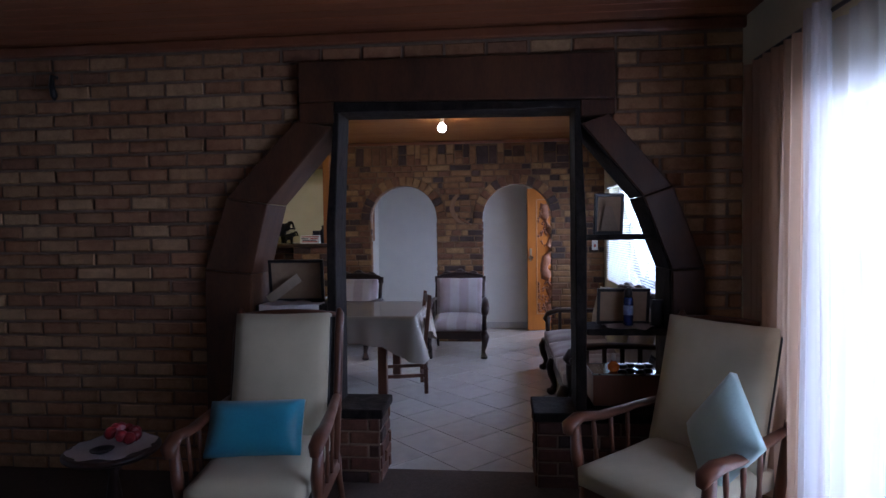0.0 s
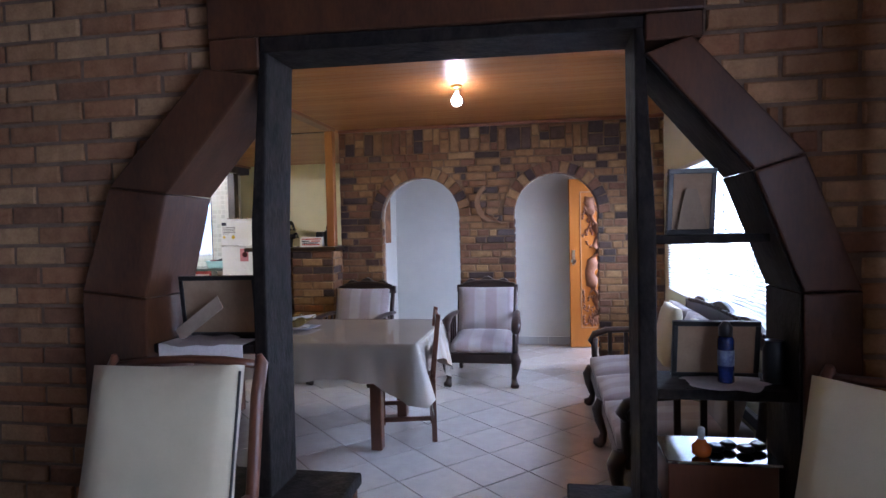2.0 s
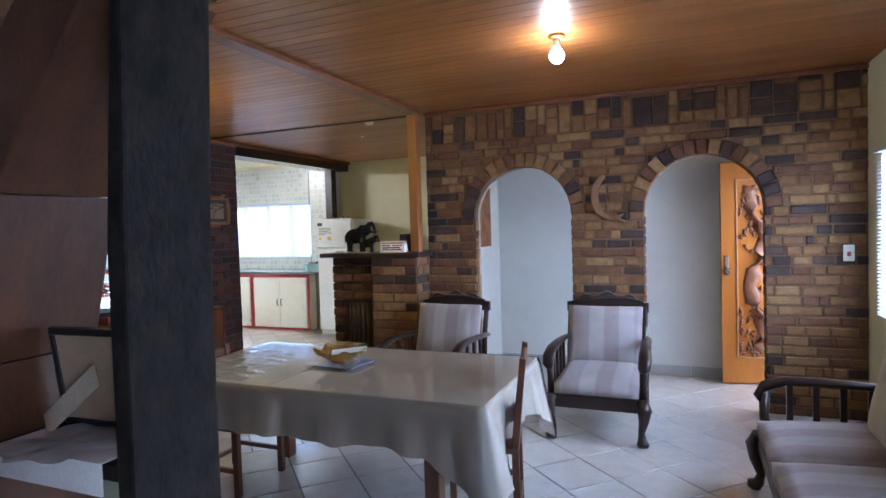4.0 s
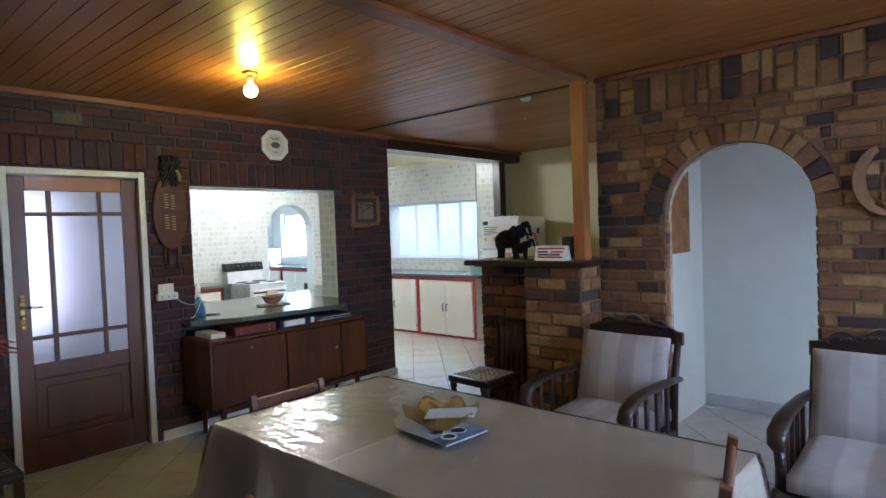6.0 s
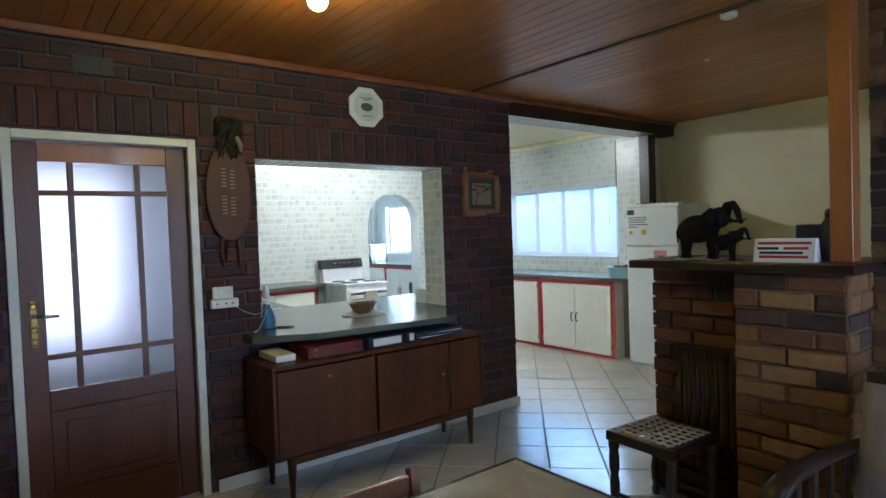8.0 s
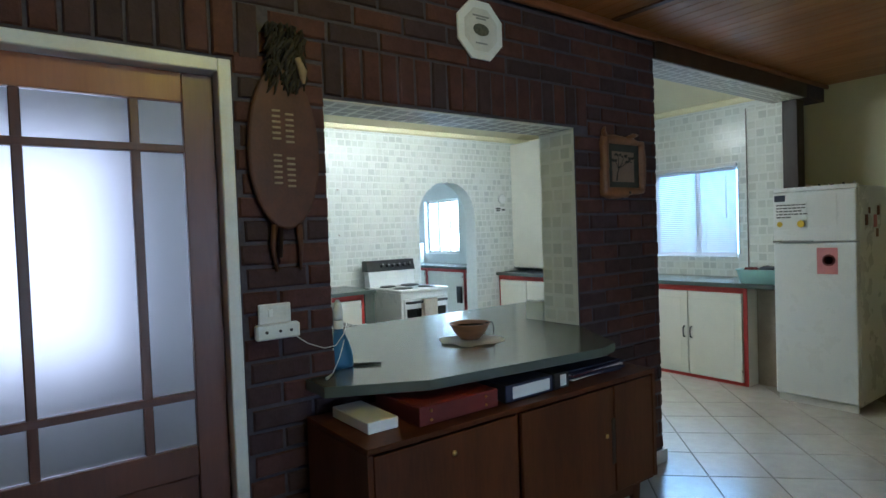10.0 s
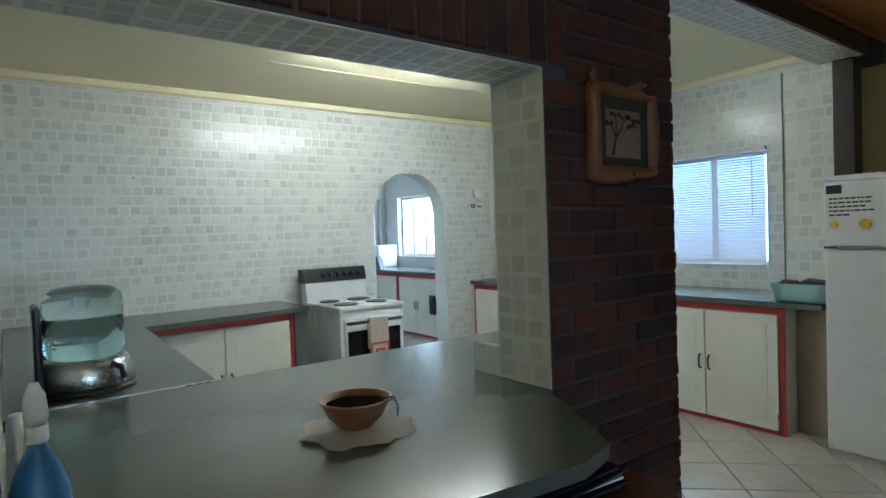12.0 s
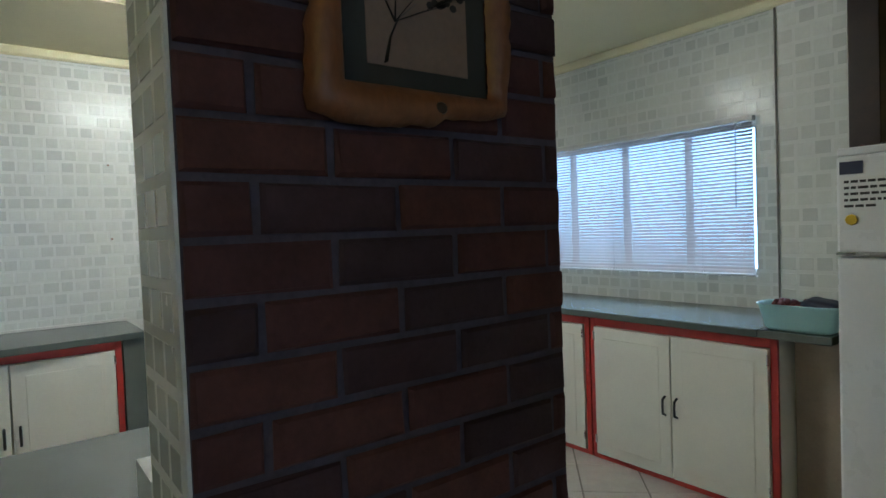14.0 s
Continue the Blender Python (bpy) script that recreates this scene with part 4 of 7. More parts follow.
# on the table
book = thing("magazine", "blue and white printed brochure lying on the table", "magazine", m=pose(-1.525, 4.683, 0.758, 0, 0, -6))
part("cover", make((-0.16, 0.16, -0.109, 0.109, 0, 0.006), bevel=0.002), material("brochure", (0.30, 0.32, 0.42), (0.38, 0.40, 0.48), 0.35, 6, 0.02), book)
part("printed_band", make((0.075, 0.158, -0.107, 0.107, 0.0062, 0.0068)), material("brochure_blue", (0.05, 0.09, 0.20), None, 0.35), book)
for cx, cy in ((0.03, -0.045), (0.098, -0.04), (0.075, 0.03)):
    part("printed_ring", lathe([(0.034, 0), (0.034, 0.0006), (0.026, 0.0006), (0.026, 0)], seg=24, m=pose(cx, cy, 0.0070)), "paper", book)
part("printed_dot", lathe([(0.024, 0), (0.022, 0.0006)], seg=20, m=pose(0.098, -0.04, 0.0070)), "black", book)


def thin_glass(name, tint, body):
    """Thin coloured pressed glass: clear tint, a little cloudy body, rippled gloss."""
    m = bpy.data.materials.new(name)
    m.use_nodes = True
    n, k = m.node_tree.nodes, m.node_tree.links
    g, tr, mx, fr = n.new("ShaderNodeBsdfGlossy"), n.new("ShaderNodeBsdfTransparent"), n.new("ShaderNodeMixShader"), n.new("ShaderNodeFresnel")
    df, tl, m1, m2 = n.new("ShaderNodeBsdfDiffuse"), n.new("ShaderNodeBsdfTranslucent"), n.new("ShaderNodeMixShader"), n.new("ShaderNodeMixShader")
    nz, bp = n.new("ShaderNodeTexNoise"), n.new("ShaderNodeBump")
    socket(nz, "Scale", 60.0), socket(bp, "Strength", 0.9), socket(bp, "Distance", 0.01)
    k.new(nz.outputs[0], bp.inputs["Height"]), k.new(bp.outputs[0], g.inputs["Normal"])
    tr.inputs["Color"].default_value = (*tint, 1)
    df.inputs["Color"].default_value = tl.inputs["Color"].default_value = (*body, 1)
    g.inputs["Roughness"].default_value = 0.08
    fr.inputs["IOR"].default_value = 1.5
    m1.inputs[0].default_value, m2.inputs[0].default_value = 0.5, 0.30
    k.new(df.outputs[0], m1.inputs[1]), k.new(tl.outputs[0], m1.inputs[2])
    k.new(tr.outputs[0], m2.inputs[1]), k.new(m1.outputs[0], m2.inputs[2])
    k.new(fr.outputs[0], mx.inputs[0]), k.new(m2.outputs[0], mx.inputs[1]), k.new(g.outputs[0], mx.inputs[2]), k.new(mx.outputs[0], n["Material Output"].inputs[0])
    return m


M["amber"] = thin_glass("amber_glass", (1.0, 0.88, 0.52), (0.80, 0.50, 0.12))
bowl = thing("glass_bowl", "amber glass bowl with a wavy rim holding a folded paper", "bowl", m=pose(-1.52, 4.685, 0.7655) @ Matrix.Diagonal((0.88, 0.88, 1.05, 1)))
bm = bmesh.new()
rings = []
for r, z, wv in ((0.055, 0.0, 0), (0.075, 0.012, 0), (0.11, 0.032, 0.3), (0.145, 0.055, 0.8), (0.17, 0.066, 1), (0.168, 0.071, 1), (0.14, 0.060, 0.8), (0.105, 0.037, 0.3), (0.07, 0.017, 0), (0.05, 0.006, 0)):
    rings.append([bm.verts.new((r * (1 + 0.07 * wv * math.cos(a * 7)) * math.cos(a), r * (1 + 0.07 * wv * math.cos(a * 7)) * math.sin(a), z + 0.014 * wv * math.cos(a * 7))) for a in [2 * math.pi * i / 56 for i in range(56)]])
for p, q in zip(rings, rings[1:]):
    for i in range(56):
        bm.faces.new((p[i], p[(i + 1) % 56], q[(i + 1) % 56], q[i])).smooth = True
bm.faces.new(rings[0][::-1]), bm.faces.new(rings[-1])
bmesh.ops.recalc_face_normals(bm, faces=bm.faces)
part("bowl", bm, "amber", bowl)
bm = make((-0.10, 0.10, -0.05, 0.05, 0, 0.003), bevel=0.001)
tagged(part("folded_paper", bm, material("pale_blue_paper", (0.55, 0.66, 0.85), (0.50, 0.62, 0.82), 0.7)), "pale blue folded paper lying across the amber bowl", "paper").matrix_world = pose(-1.475, 4.70, 0.829, 4, -4, 30)


def riempie(bm, x0, x1, y0, y1, z, n=9):
    """Woven thong seat."""
    for i in range(n):
        x = x0 + (x1 - x0) * (i + 0.5) / n
        for dx in (-0.006, 0.006):
            tube([(x + dx, y0, z), (x + dx, (y0 + y1) / 2, z - 0.006), (x + dx, y1, z)], 0.0035, bm, 4)
    for j in range(n):
        y = y0 + (y1 - y0) * (j + 0.5) / n
        for dy in (-0.006, 0.006):
            tube([(x0, y + dy, z + 0.003), ((x0 + x1) / 2, y + dy, z - 0.003), (x1, y + dy, z + 0.003)], 0.0035, bm, 4)
    return bm


M["thong"] = material("pale_leather_thong", (0.52, 0.46, 0.40), (0.40, 0.35, 0.30), 0.7, 30, 0.2)
TURNED = [(0.020, 0.0), (0.024, 0.03), (0.016, 0.06), (0.024, 0.09), (0.026, 0.16), (0.018, 0.20), (0.027, 0.24), (0.027, 0.30), (0.022, 0.33), (0.028, 0.35), (0.028, 0.385)]


def riempie_stool(w, d, h, m, label, group):
    t = thing("stool", label, "stool", group, m=m)
    part("seat_frame", make((-w / 2, w / 2, -d / 2, -d / 2 + 0.05, h - 0.05, h), (-w / 2, w / 2, d / 2 - 0.05, d / 2, h - 0.05, h), (-w / 2, -w / 2 + 0.05, -d / 2 + 0.05, d / 2 - 0.05, h - 0.05, h), (w / 2 - 0.05, w / 2, -d / 2 + 0.05, d / 2 - 0.05, h - 0.05, h), bevel=0.006), "dark_wood", t)
    tagged(part("woven_seat", riempie(bmesh.new(), -w / 2 + 0.03, w / 2 - 0.03, -d / 2 + 0.03, d / 2 - 0.03, h + 0.002, 7), "thong", t, "pale woven leather thongs"), kind="stuff")
    f = (h - 0.05) / 0.385
    for x in (-w / 2 + 0.03, w / 2 - 0.03):
        for y in (-d / 2 + 0.03, d / 2 - 0.03):
            part("leg", lathe([(r, z * f) for r, z in TURNED], seg=10, m=pose(x, y, 0)), "dark_wood", t)
    for y in (-d / 2 + 0.03, d / 2 - 0.03):
        part("stretcher", tube([(-w / 2 + 0.03, y, 0.10), (w / 2 - 0.03, y, 0.10)], 0.012), "dark_wood", t)
    return t


riempie_stool(0.40, 0.40, 0.43, pose(-2.74, 6.53, 0, 0, 0, -4), "dark turned stool with a woven thong seat", "thong seats")


def dining_chair(m, label):
    """Slim ladder-back chair facing -y."""
    t = thing("dining_chair", label, "chair", "chairs round the table", m=m)
    part("seat", make((-0.215, 0.215, -0.21, 0.20, 0.42, 0.455), bevel=0.012, seg=2), "mid_wood", t)
    for x in (-0.195, 0.195):
        part("front_leg", make((x - 0.018, x + 0.018, -0.205, -0.169, 0, 0.42), bevel=0.003), "mid_wood", t)
        part("back_post", prism([(0.17, 0.0), (0.205, 0.0), (0.20, 0.45), (0.245, 0.88), (0.215, 0.89), (0.165, 0.46)], "x", x - 0.016, x + 0.016, bevel=0.004), "mid_wood", t)
        part("stretcher", make((x - 0.010, x + 0.010, -0.17, 0.17, 0.15, 0.18)), "mid_wood", t)
    part("stretcher", make((-0.18, 0.18, 0.175, 0.20, 0.10, 0.13)), "mid_wood", t)
    for z, y in ((0.62, 0.195), (0.83, 0.218)):
        part("back_rail", make((-0.18, 0.18, y, y + 0.02, z - 0.035, z + 0.035), bevel=0.006), "mid_wood", t)
    return t


dining_chair(pose(-0.67, 4.66, 0, 0, 0, -77), "reddish timber dining chair tucked under the table end")
dining_chair(pose(-2.27, 4.62, 0, 0, 0, 90) @ Matrix.Diagonal((1, 1, 0.90, 1)), "reddish timber dining chair tucked under the far table end")

# bench by the door, vase with flower
bench = thing("bench", "low dark bench with a boarded back and woven thong seat", "bench", m=pose(-4.19, 3.38, 0, 0, 0, 90))
part("seat_frame", make((-0.42, 0.42, -0.30, -0.25, 0.24, 0.29), (-0.42, 0.42, 0.17, 0.22, 0.24, 0.29), (-0.42, -0.37, -0.25, 0.17, 0.24, 0.29), (0.37, 0.42, -0.25, 0.17, 0.24, 0.29), bevel=0.005), "dark_wood", bench)
part("woven_seat", riempie(bmesh.new(), -0.38, 0.38, -0.26, 0.18, 0.292, 8), material("worn_thong", (0.22, 0.18, 0.15), (0.14, 0.11, 0.09), 0.8, 30, 0.2), bench, "open weave of worn leather thongs")["kind"] = "stuff"
for x in (-0.395, 0.395):
    for y in (-0.275, 0.24):
        part("leg", make((x - 0.025, x + 0.025, y - 0.025, y + 0.025, 0, 0.239 if y < 0 else 0.685), bevel=0.004), "dark_wood", bench)
for z, h in ((0.635, 0.05), (0.475, 0.02), (0.405, 0.014)):
    part("back_slat", make((-0.37, 0.37, 0.225, 0.25, z - h, z + h), bevel=0.006, seg=2), "dark_wood", bench)
stand = thing("side_cabinet", "small brown side cabinet with a pale top behind the arch", "cabinet")
part("top", make((-1.77, -1.32, 3.02, 3.46, 0.672, 0.70), bevel=0.004), material("pale_cabinet_top", (0.30, 0.30, 0.25), (0.24, 0.24, 0.20), 0.5), stand)
part("body", make((-1.75, -1.34, 3.04, 3.44, 0.05, 0.671), bevel=0.003), "mid_wood", stand)
part("plinth", make((-1.74, -1.35, 3.05, 3.43, 0.0, 0.049)), "dark_wood", stand)
part("door", make((-1.73, -1.36, 3.441, 3.455, 0.08, 0.65), bevel=0.003), "mid_wood", stand)
tagged(part("vase", lathe([(0.055, 0), (0.078, 0.012), (0.084, 0.06), (0.078, 0.13), (0.056, 0.22), (0.036, 0.30), (0.029, 0.355), (0.030, 0.37), (0.025, 0.37), (0.022, 0.34)], seg=28), material("lime_ceramic", (0.28, 0.42, 0.06), (0.23, 0.36, 0.05), 0.18, 4, 0.02)), "glossy lime green bottle vase on a small cabinet", "vase").matrix_world = pose(-1.56, 3.22, 0.701)
flower = thing("flower", "dark red daisy on a long stem in the green vase", "flower", m=pose(-1.56, 3.22, 0.715))
part("stem", tube([(0, 0, 0), (0.0, 0.0, 0.36), (-0.015, 0.0, 0.48), (-0.05, 0.0, 0.60)], 0.005), material("green_stem", (0.04, 0.09, 0.02), None, 0.6), flower)
bm = bmesh.new()
for i in range(34):
    a = 2 * math.pi * i / 34
    l, dz = 0.085 + 0.02 * (i % 3), 0.02 * (i % 2) - 0.012 * (i % 3)
    tube([(-0.05 + 0.015 * math.cos(a), 0.015 * math.sin(a), 0.605), (-0.05 + 0.6 * l * math.cos(a), 0.6 * l * math.sin(a), 0.625 + dz), (-0.05 + l * math.cos(a), l * math.sin(a), 0.612 + dz)], [0.004, 0.010, 0.002], bm, 5, 0.3)
part("petals", bm, material("red_petal", (0.34, 0.035, 0.02), (0.22, 0.02, 0.015), 0.7), flower)

# ---- living room ----
def spindle_chair(name, m, label):
    """High-backed easy chair facing -y: cream pads with dark piping, turned spindles under the arms."""
    t = thing(name, label, "armchair", "cream easy chairs", m=m)
    tilt = pose(0, 0.20, 0.40, -15)
    part("seat_cushion", cushion(0.56, 0.60, 0.15, m=pose(0, -0.07, 0.30, 4), puff=0.25), "upholstery", t)
    back = part("back_cushion", cushion(0.54, 0.64, 0.13, m=tilt @ pose(0, -0.02, 0.33, 90) @ pose(0, 0, -0.02), puff=0.22), "upholstery", t)
    for s in (-1, 1):
        part("piping", tube([tilt @ Vector((s * 0.276, -0.075, z)) for z in (0.03, 0.2, 0.35, 0.5, 0.63)], 0.005, seg=6), "piping", back, "thin dark piping")
        x = s * 0.305
        part("back_post", tube([tilt @ Vector((x, 0.03, -0.12)), tilt @ Vector((x, 0.035, 0.25)), tilt @ Vector((x, 0.02, 0.55)), tilt @ Vector((x * 0.99, 0.045, 0.66)), tilt @ Vector((x * 0.97, 0.03, 0.69))], [0.024, 0.026, 0.027, 0.026, 0.012], flat=0.8), "mid_wood", t)
        part("arm", tube([tilt @ Vector((x, 0.0, 0.22)), (x * 1.06, 0.05, 0.60), (x * 1.10, -0.16, 0.585), (x * 1.14, -0.30, 0.60), (x * 1.12, -0.37, 0.575), (x * 1.10, -0.385, 0.535)], [0.024, 0.030, 0.036, 0.042, 0.040, 0.022], seg=10, flat=0.55), "mid_wood", t, "scrolled polished arm")
        part("arm_post", tube([(x * 1.08, -0.31, 0.30), (x * 1.08, -0.33, 0.42), (x * 1.12, -0.33, 0.57)], [0.024, 0.030, 0.024]), "mid_wood", t)
        for j in range(3):
            part("spindle", spindle((x * 1.06, -0.20 + 0.11 * j, 0.30), (x * 1.09, -0.22 + 0.12 * j, 0.585), 0.010), "mid_wood", t)
        for y, yy in ((-0.30, -0.33), (0.24, 0.33)):
            part("leg", tube([(x, y, 0.30), (x, (y + yy) / 2, 0.15), (x * 1.04, yy, 0.0)], [0.026, 0.022, 0.018]), "mid_wood", t)
        part("side_rail", make((x - 0.016, x + 0.016, -0.32, 0.26, 0.22, 0.30), bevel=0.004), "mid_wood", t)
    part("front_rail", make((-0.29, 0.29, -0.33, -0.30, 0.21, 0.30), bevel=0.004), "mid_wood", t)
    part("rear_rail", make((-0.29, 0.29, 0.22, 0.25, 0.22, 0.30), bevel=0.004), "mid_wood", t)
    part("top_rail", tube([tilt @ Vector((x, 0.05, 0.655 + 0.02 * (1 - (x / 0.29) ** 2))) for x in (-0.29, -0.15, 0, 0.15, 0.29)], 0.022, flat=0.7), "mid_wood", t)
    return t


spindle_chair("easy_chair", pose(-0.892, 2.04, 0, 0, 0, 5) @ Matrix.Diagonal((0.90, 1, 0.99, 1)), "cream easy chair with reddish spindle arms before the brick wall")
spindle_chair("easy_chair", pose(1.03, 2.02, 0, 0, 0, -52) @ Matrix.Diagonal((1, 1, 0.975, 1)), "cream easy chair with reddish spindle arms beside the curtain")
tagged(part("throw_pillow", cushion(0.44, 0.26, 0.13, puff=0.72), "turquoise"), "small shiny turquoise satin cushion on the easy chair", "cushion").matrix_world = pose(-0.935, 1.98, 0.545, 58, 0, 8) @ pose(0, 0, -0.065)
tagged(part("throw_pillow", cushion(0.36, 0.38, 0.15, puff=0.72), "seafoam"), "pale sea-green satin cushion standing on its corner", "cushion").matrix_world = pose(1.135, 1.86, 0.60, 76, 0, -80) @ pose(0, 0, -0.075, 0, 0, -38)

side = thing("side_table", "small dark round side table", "table", m=pose(-1.57, 1.86, 0))
part("top", lathe([(0.19, 0.455), (0.205, 0.468), (0.205, 0.48), (0.19, 0.486)], seg=28), "dark_wood", side)
part("column", lathe([(0.05, 0.04), (0.022, 0.12), (0.035, 0.25), (0.02, 0.36), (0.05, 0.455)]), "dark_wood", side)
part("foot", lathe([(0.14, 0.0), (0.145, 0.02), (0.05, 0.045)], seg=20), "dark_wood", side)


def doily(r, seed, n=64):
    bm = bmesh.new()
    mid = bm.verts.new((0, 0, 0.004))
    rings = []
    for f in (0.4, 0.75, 1.0):
        rings.append([bm.verts.new((r * f * (1 + (0.06 * math.cos(8 * a + seed) + 0.03 * math.cos(17 * a)) * (f == 1)) * math.cos(a), r * f * (1 + (0.06 * math.cos(8 * a + seed)) * (f == 1)) * math.sin(a), 0.004 + 0.004 * f * math.cos(5 * a + seed))) for a in [2 * math.pi * i / n for i in range(n)]])
    for i in range(n):
        bm.faces.new((mid, rings[0][i], rings[0][(i + 1) % n]))
        for p, q in zip(rings, rings[1:]):
            bm.faces.new((p[i], q[i], q[(i + 1) % n], p[(i + 1) % n]))
    bmesh.ops.solidify(bm, geom=list(bm.faces), thickness=0.003)
    return bm


M["lace"] = material("white_lace", (0.85, 0.82, 0.82), (0.74, 0.70, 0.70), 0.9, 90, 0.25, fine=260)
tagged(part("doily", doily(0.18, 1.0), "lace"), "scalloped white lace doily on the side table", "doily").matrix_world = pose(-1.57, 1.86, 0.488)
bm = bmesh.new()
for i in range(9):
    lathe([(0.004, -0.028), (0.026, -0.012), (0.03, 0.006), (0.014, 0.026)], bm, 9, pose(0.05 * math.cos(i * 1.9), 0.05 * math.sin(i * 1.3), 0.03 + 0.012 * (i % 3), 20 * i, 35 * i, 0))
tagged(part("red_ornament", bm, material("red_glaze", (0.32, 0.02, 0.025), (0.20, 0.012, 0.016), 0.35)), "small clustered red ornament on the doily", "ornament").matrix_world = pose(-1.535, 1.90, 0.497)
tagged(part("dish", lathe([(0.02, 0), (0.045, 0.012), (0.05, 0.018), (0.043, 0.016), (0.02, 0.005)], seg=20), "black"), "small dark dish on the doily", "dish").matrix_world = pose(-1.55, 1.76, 0.497)


def drapery(x, y0, y1, z0, z1, waves, depth, seed, gather=0.0):
    """Hanging cloth along y with folds, a thin solid sheet."""
    bm = bmesh.new()
    nu, nv = waves * 10, 14
    rows = []
    for j in range(nv + 1):
        v = j / nv
        row = []
        for i in range(nu + 1):
            u = i / nu
            y = y0 + (y1 - y0) * u
            y += gather * (0.5 - u) * math.sin(v * 1.6)
            d = depth * (0.6 + 0.4 * v) * math.sin(2 * math.pi * waves * u + seed + 0.7 * math.sin(3 * v + u * 5)) + 0.4 * depth * math.sin(2 * math.pi * waves * 2.3 * u + 2 * seed)
            row.append(bm.verts.new((x + d, y, z1 - (z1 - z0) * v)))
        rows.append(row)
    for p, q in zip(rows, rows[1:]):
        for i in range(nu):
            bm.faces.new((p[i], q[i], q[i + 1], p[i + 1])).smooth = True
    return bm


rail = thing("curtain_rail", "thin dark curtain rail over the window", "curtain rail")
part("rail", tube([(1.44, 2.30, 2.26), (1.44, -0.6, 2.26)], 0.009), "black", rail)
for y in (2.2, 0.9, -0.5):
    part("bracket", make((1.44, 1.55, y - 0.01, y + 0.01, 2.25, 2.27)), "black", rail)
tagged(part("curtain", drapery(1.44, 1.74, 2.36, 0.03, 2.25, 7, 0.035, 0.5), "drape"), "tan drape drawn to the side of the window", "curtain")
tagged(part("sheer_curtain", drapery(1.475, -0.5, 1.80, 0.03, 2.24, 13, 0.022, 1.7), "sheer"), "white sheer curtain across the bright window", "curtain")
tagged(part("curtain_fold", drapery(1.41, 1.64, 1.76, 0.03, 2.30, 2, 0.03, 0.1), "sheer"), "bunched edge of the white sheer curtain", "curtain")
tagged(part("wall_hook", tube([(-2.45, 2.70, 2.42), (-2.45, 2.66, 2.42), (-2.45, 2.655, 2.36), (-2.44, 2.66, 2.30), (-2.45, 2.675, 2.28)], [0.010, 0.012, 0.016, 0.02, 0.008]), "black"), "small dark hook hanging on the brick wall", "hook")

# on the arch shelves
def photo_frame(m, w, h, label, strut=True):
    t = thing("photo_frame", label, "picture frame", "picture frames seen from behind", m=m)
    part("frame", make((-w / 2, w / 2, -0.008, 0.012, 0, 0.018), (-w / 2, w / 2, -0.008, 0.012, h - 0.018, h), (-w / 2, -w / 2 + 0.018, -0.008, 0.012, 0.018, h - 0.018), (w / 2 - 0.018, w / 2, -0.008, 0.012, 0.018, h - 0.018), bevel=0.002), "black", t)
    part("backing", make((-w / 2 + 0.018, w / 2 - 0.018, -0.004, 0.004, 0.018, h - 0.018)), material("hardboard", (0.36, 0.24, 0.15), (0.30, 0.20, 0.125), 0.85, 20, 0.2), t)
    if strut:
        part("strut", prism([(-0.03, 0.70 * h), (0.01, 0.70 * h), (0.055, 0.02), (-0.055, 0.02)], "y", -0.022, -0.018, bevel=0.0), material("card_strut", (0.30, 0.22, 0.15), None, 0.85), t)
    return t


photo_frame(pose(0.845, 2.82, 1.432, 8, 0, 8), 0.17, 0.235, "small dark photo frame seen from behind on the upper shelf")
photo_frame(pose(0.935, 2.86, 0.903, 10, 0, 0), 0.30, 0.215, "dark photo frame seen from behind on the shelf", False)
photo_frame(pose(-1.03, 2.86, 1.037, 7, 0, 3), 0.34, 0.26, "dark photo frame seen from behind on the lower shelf", False)
tagged(part("card_strip", make((-0.12, 0.12, -0.03, 0.03, 0, 0.003)), material("beige_card", (0.50, 0.40, 0.30), None, 0.8)), "beige card strip leaning on the photo frame", "card").matrix_world = pose(-1.09, 2.79, 1.12, 75, -36, 0)
tagged(part("shelf_doily", doily(0.13, 0.3), "lace"), "white lace doily hanging over the shelf edge", "doily").matrix_world = pose(-1.04, 2.74, 1.037, 0, 0, 0)
tagged(part("shelf_doily", doily(0.14, 2.2), "lace"), "white lace doily under the spray can", "doily").matrix_world = pose(0.95, 2.79, 0.902)
can = thing("spray_can", "dark blue aerosol can with black cap", "spray can", m=pose(0.945, 2.75, 0.912))
part("body", lathe([(0.024, 0), (0.027, 0.004), (0.027, 0.15), (0.022, 0.162)]), material("can_blue", (0.012, 0.03, 0.16), (0.01, 0.012, 0.03), 0.25, 25, 0.0), can)
part("cap", lathe([(0.023, 0.1625), (0.023, 0.195), (0.012, 0.212), (0.006, 0.216)]), "black", can)
part("label_band", lathe([(0.0275, 0.06), (0.0275, 0.115)]), material("can_label", (0.25, 0.30, 0.38), (0.05, 0.07, 0.2), 0.3, 60, 0), can, "pale printed band")
tagged(part("jar", lathe([(0.035, 0), (0.038, 0.01), (0.038, 0.12), (0.030, 0.135), (0.032, 0.15)]), "black"), "small black jar on the shelf", "jar").matrix_world = pose(1.12, 2.80, 0.902)
tagged(part("shelf_runner", make((-1.20, -0.84, 2.674, 2.679, 0.965, 1.038), (-1.20, -0.84, 2.679, 2.80, 1.0355, 1.038)), "lace"), "white cloth runner hanging over the shelf edge", "cloth")
chest = thing("shelf_chest", "brown chest with a shiny glass top behind the low wall", "chest")
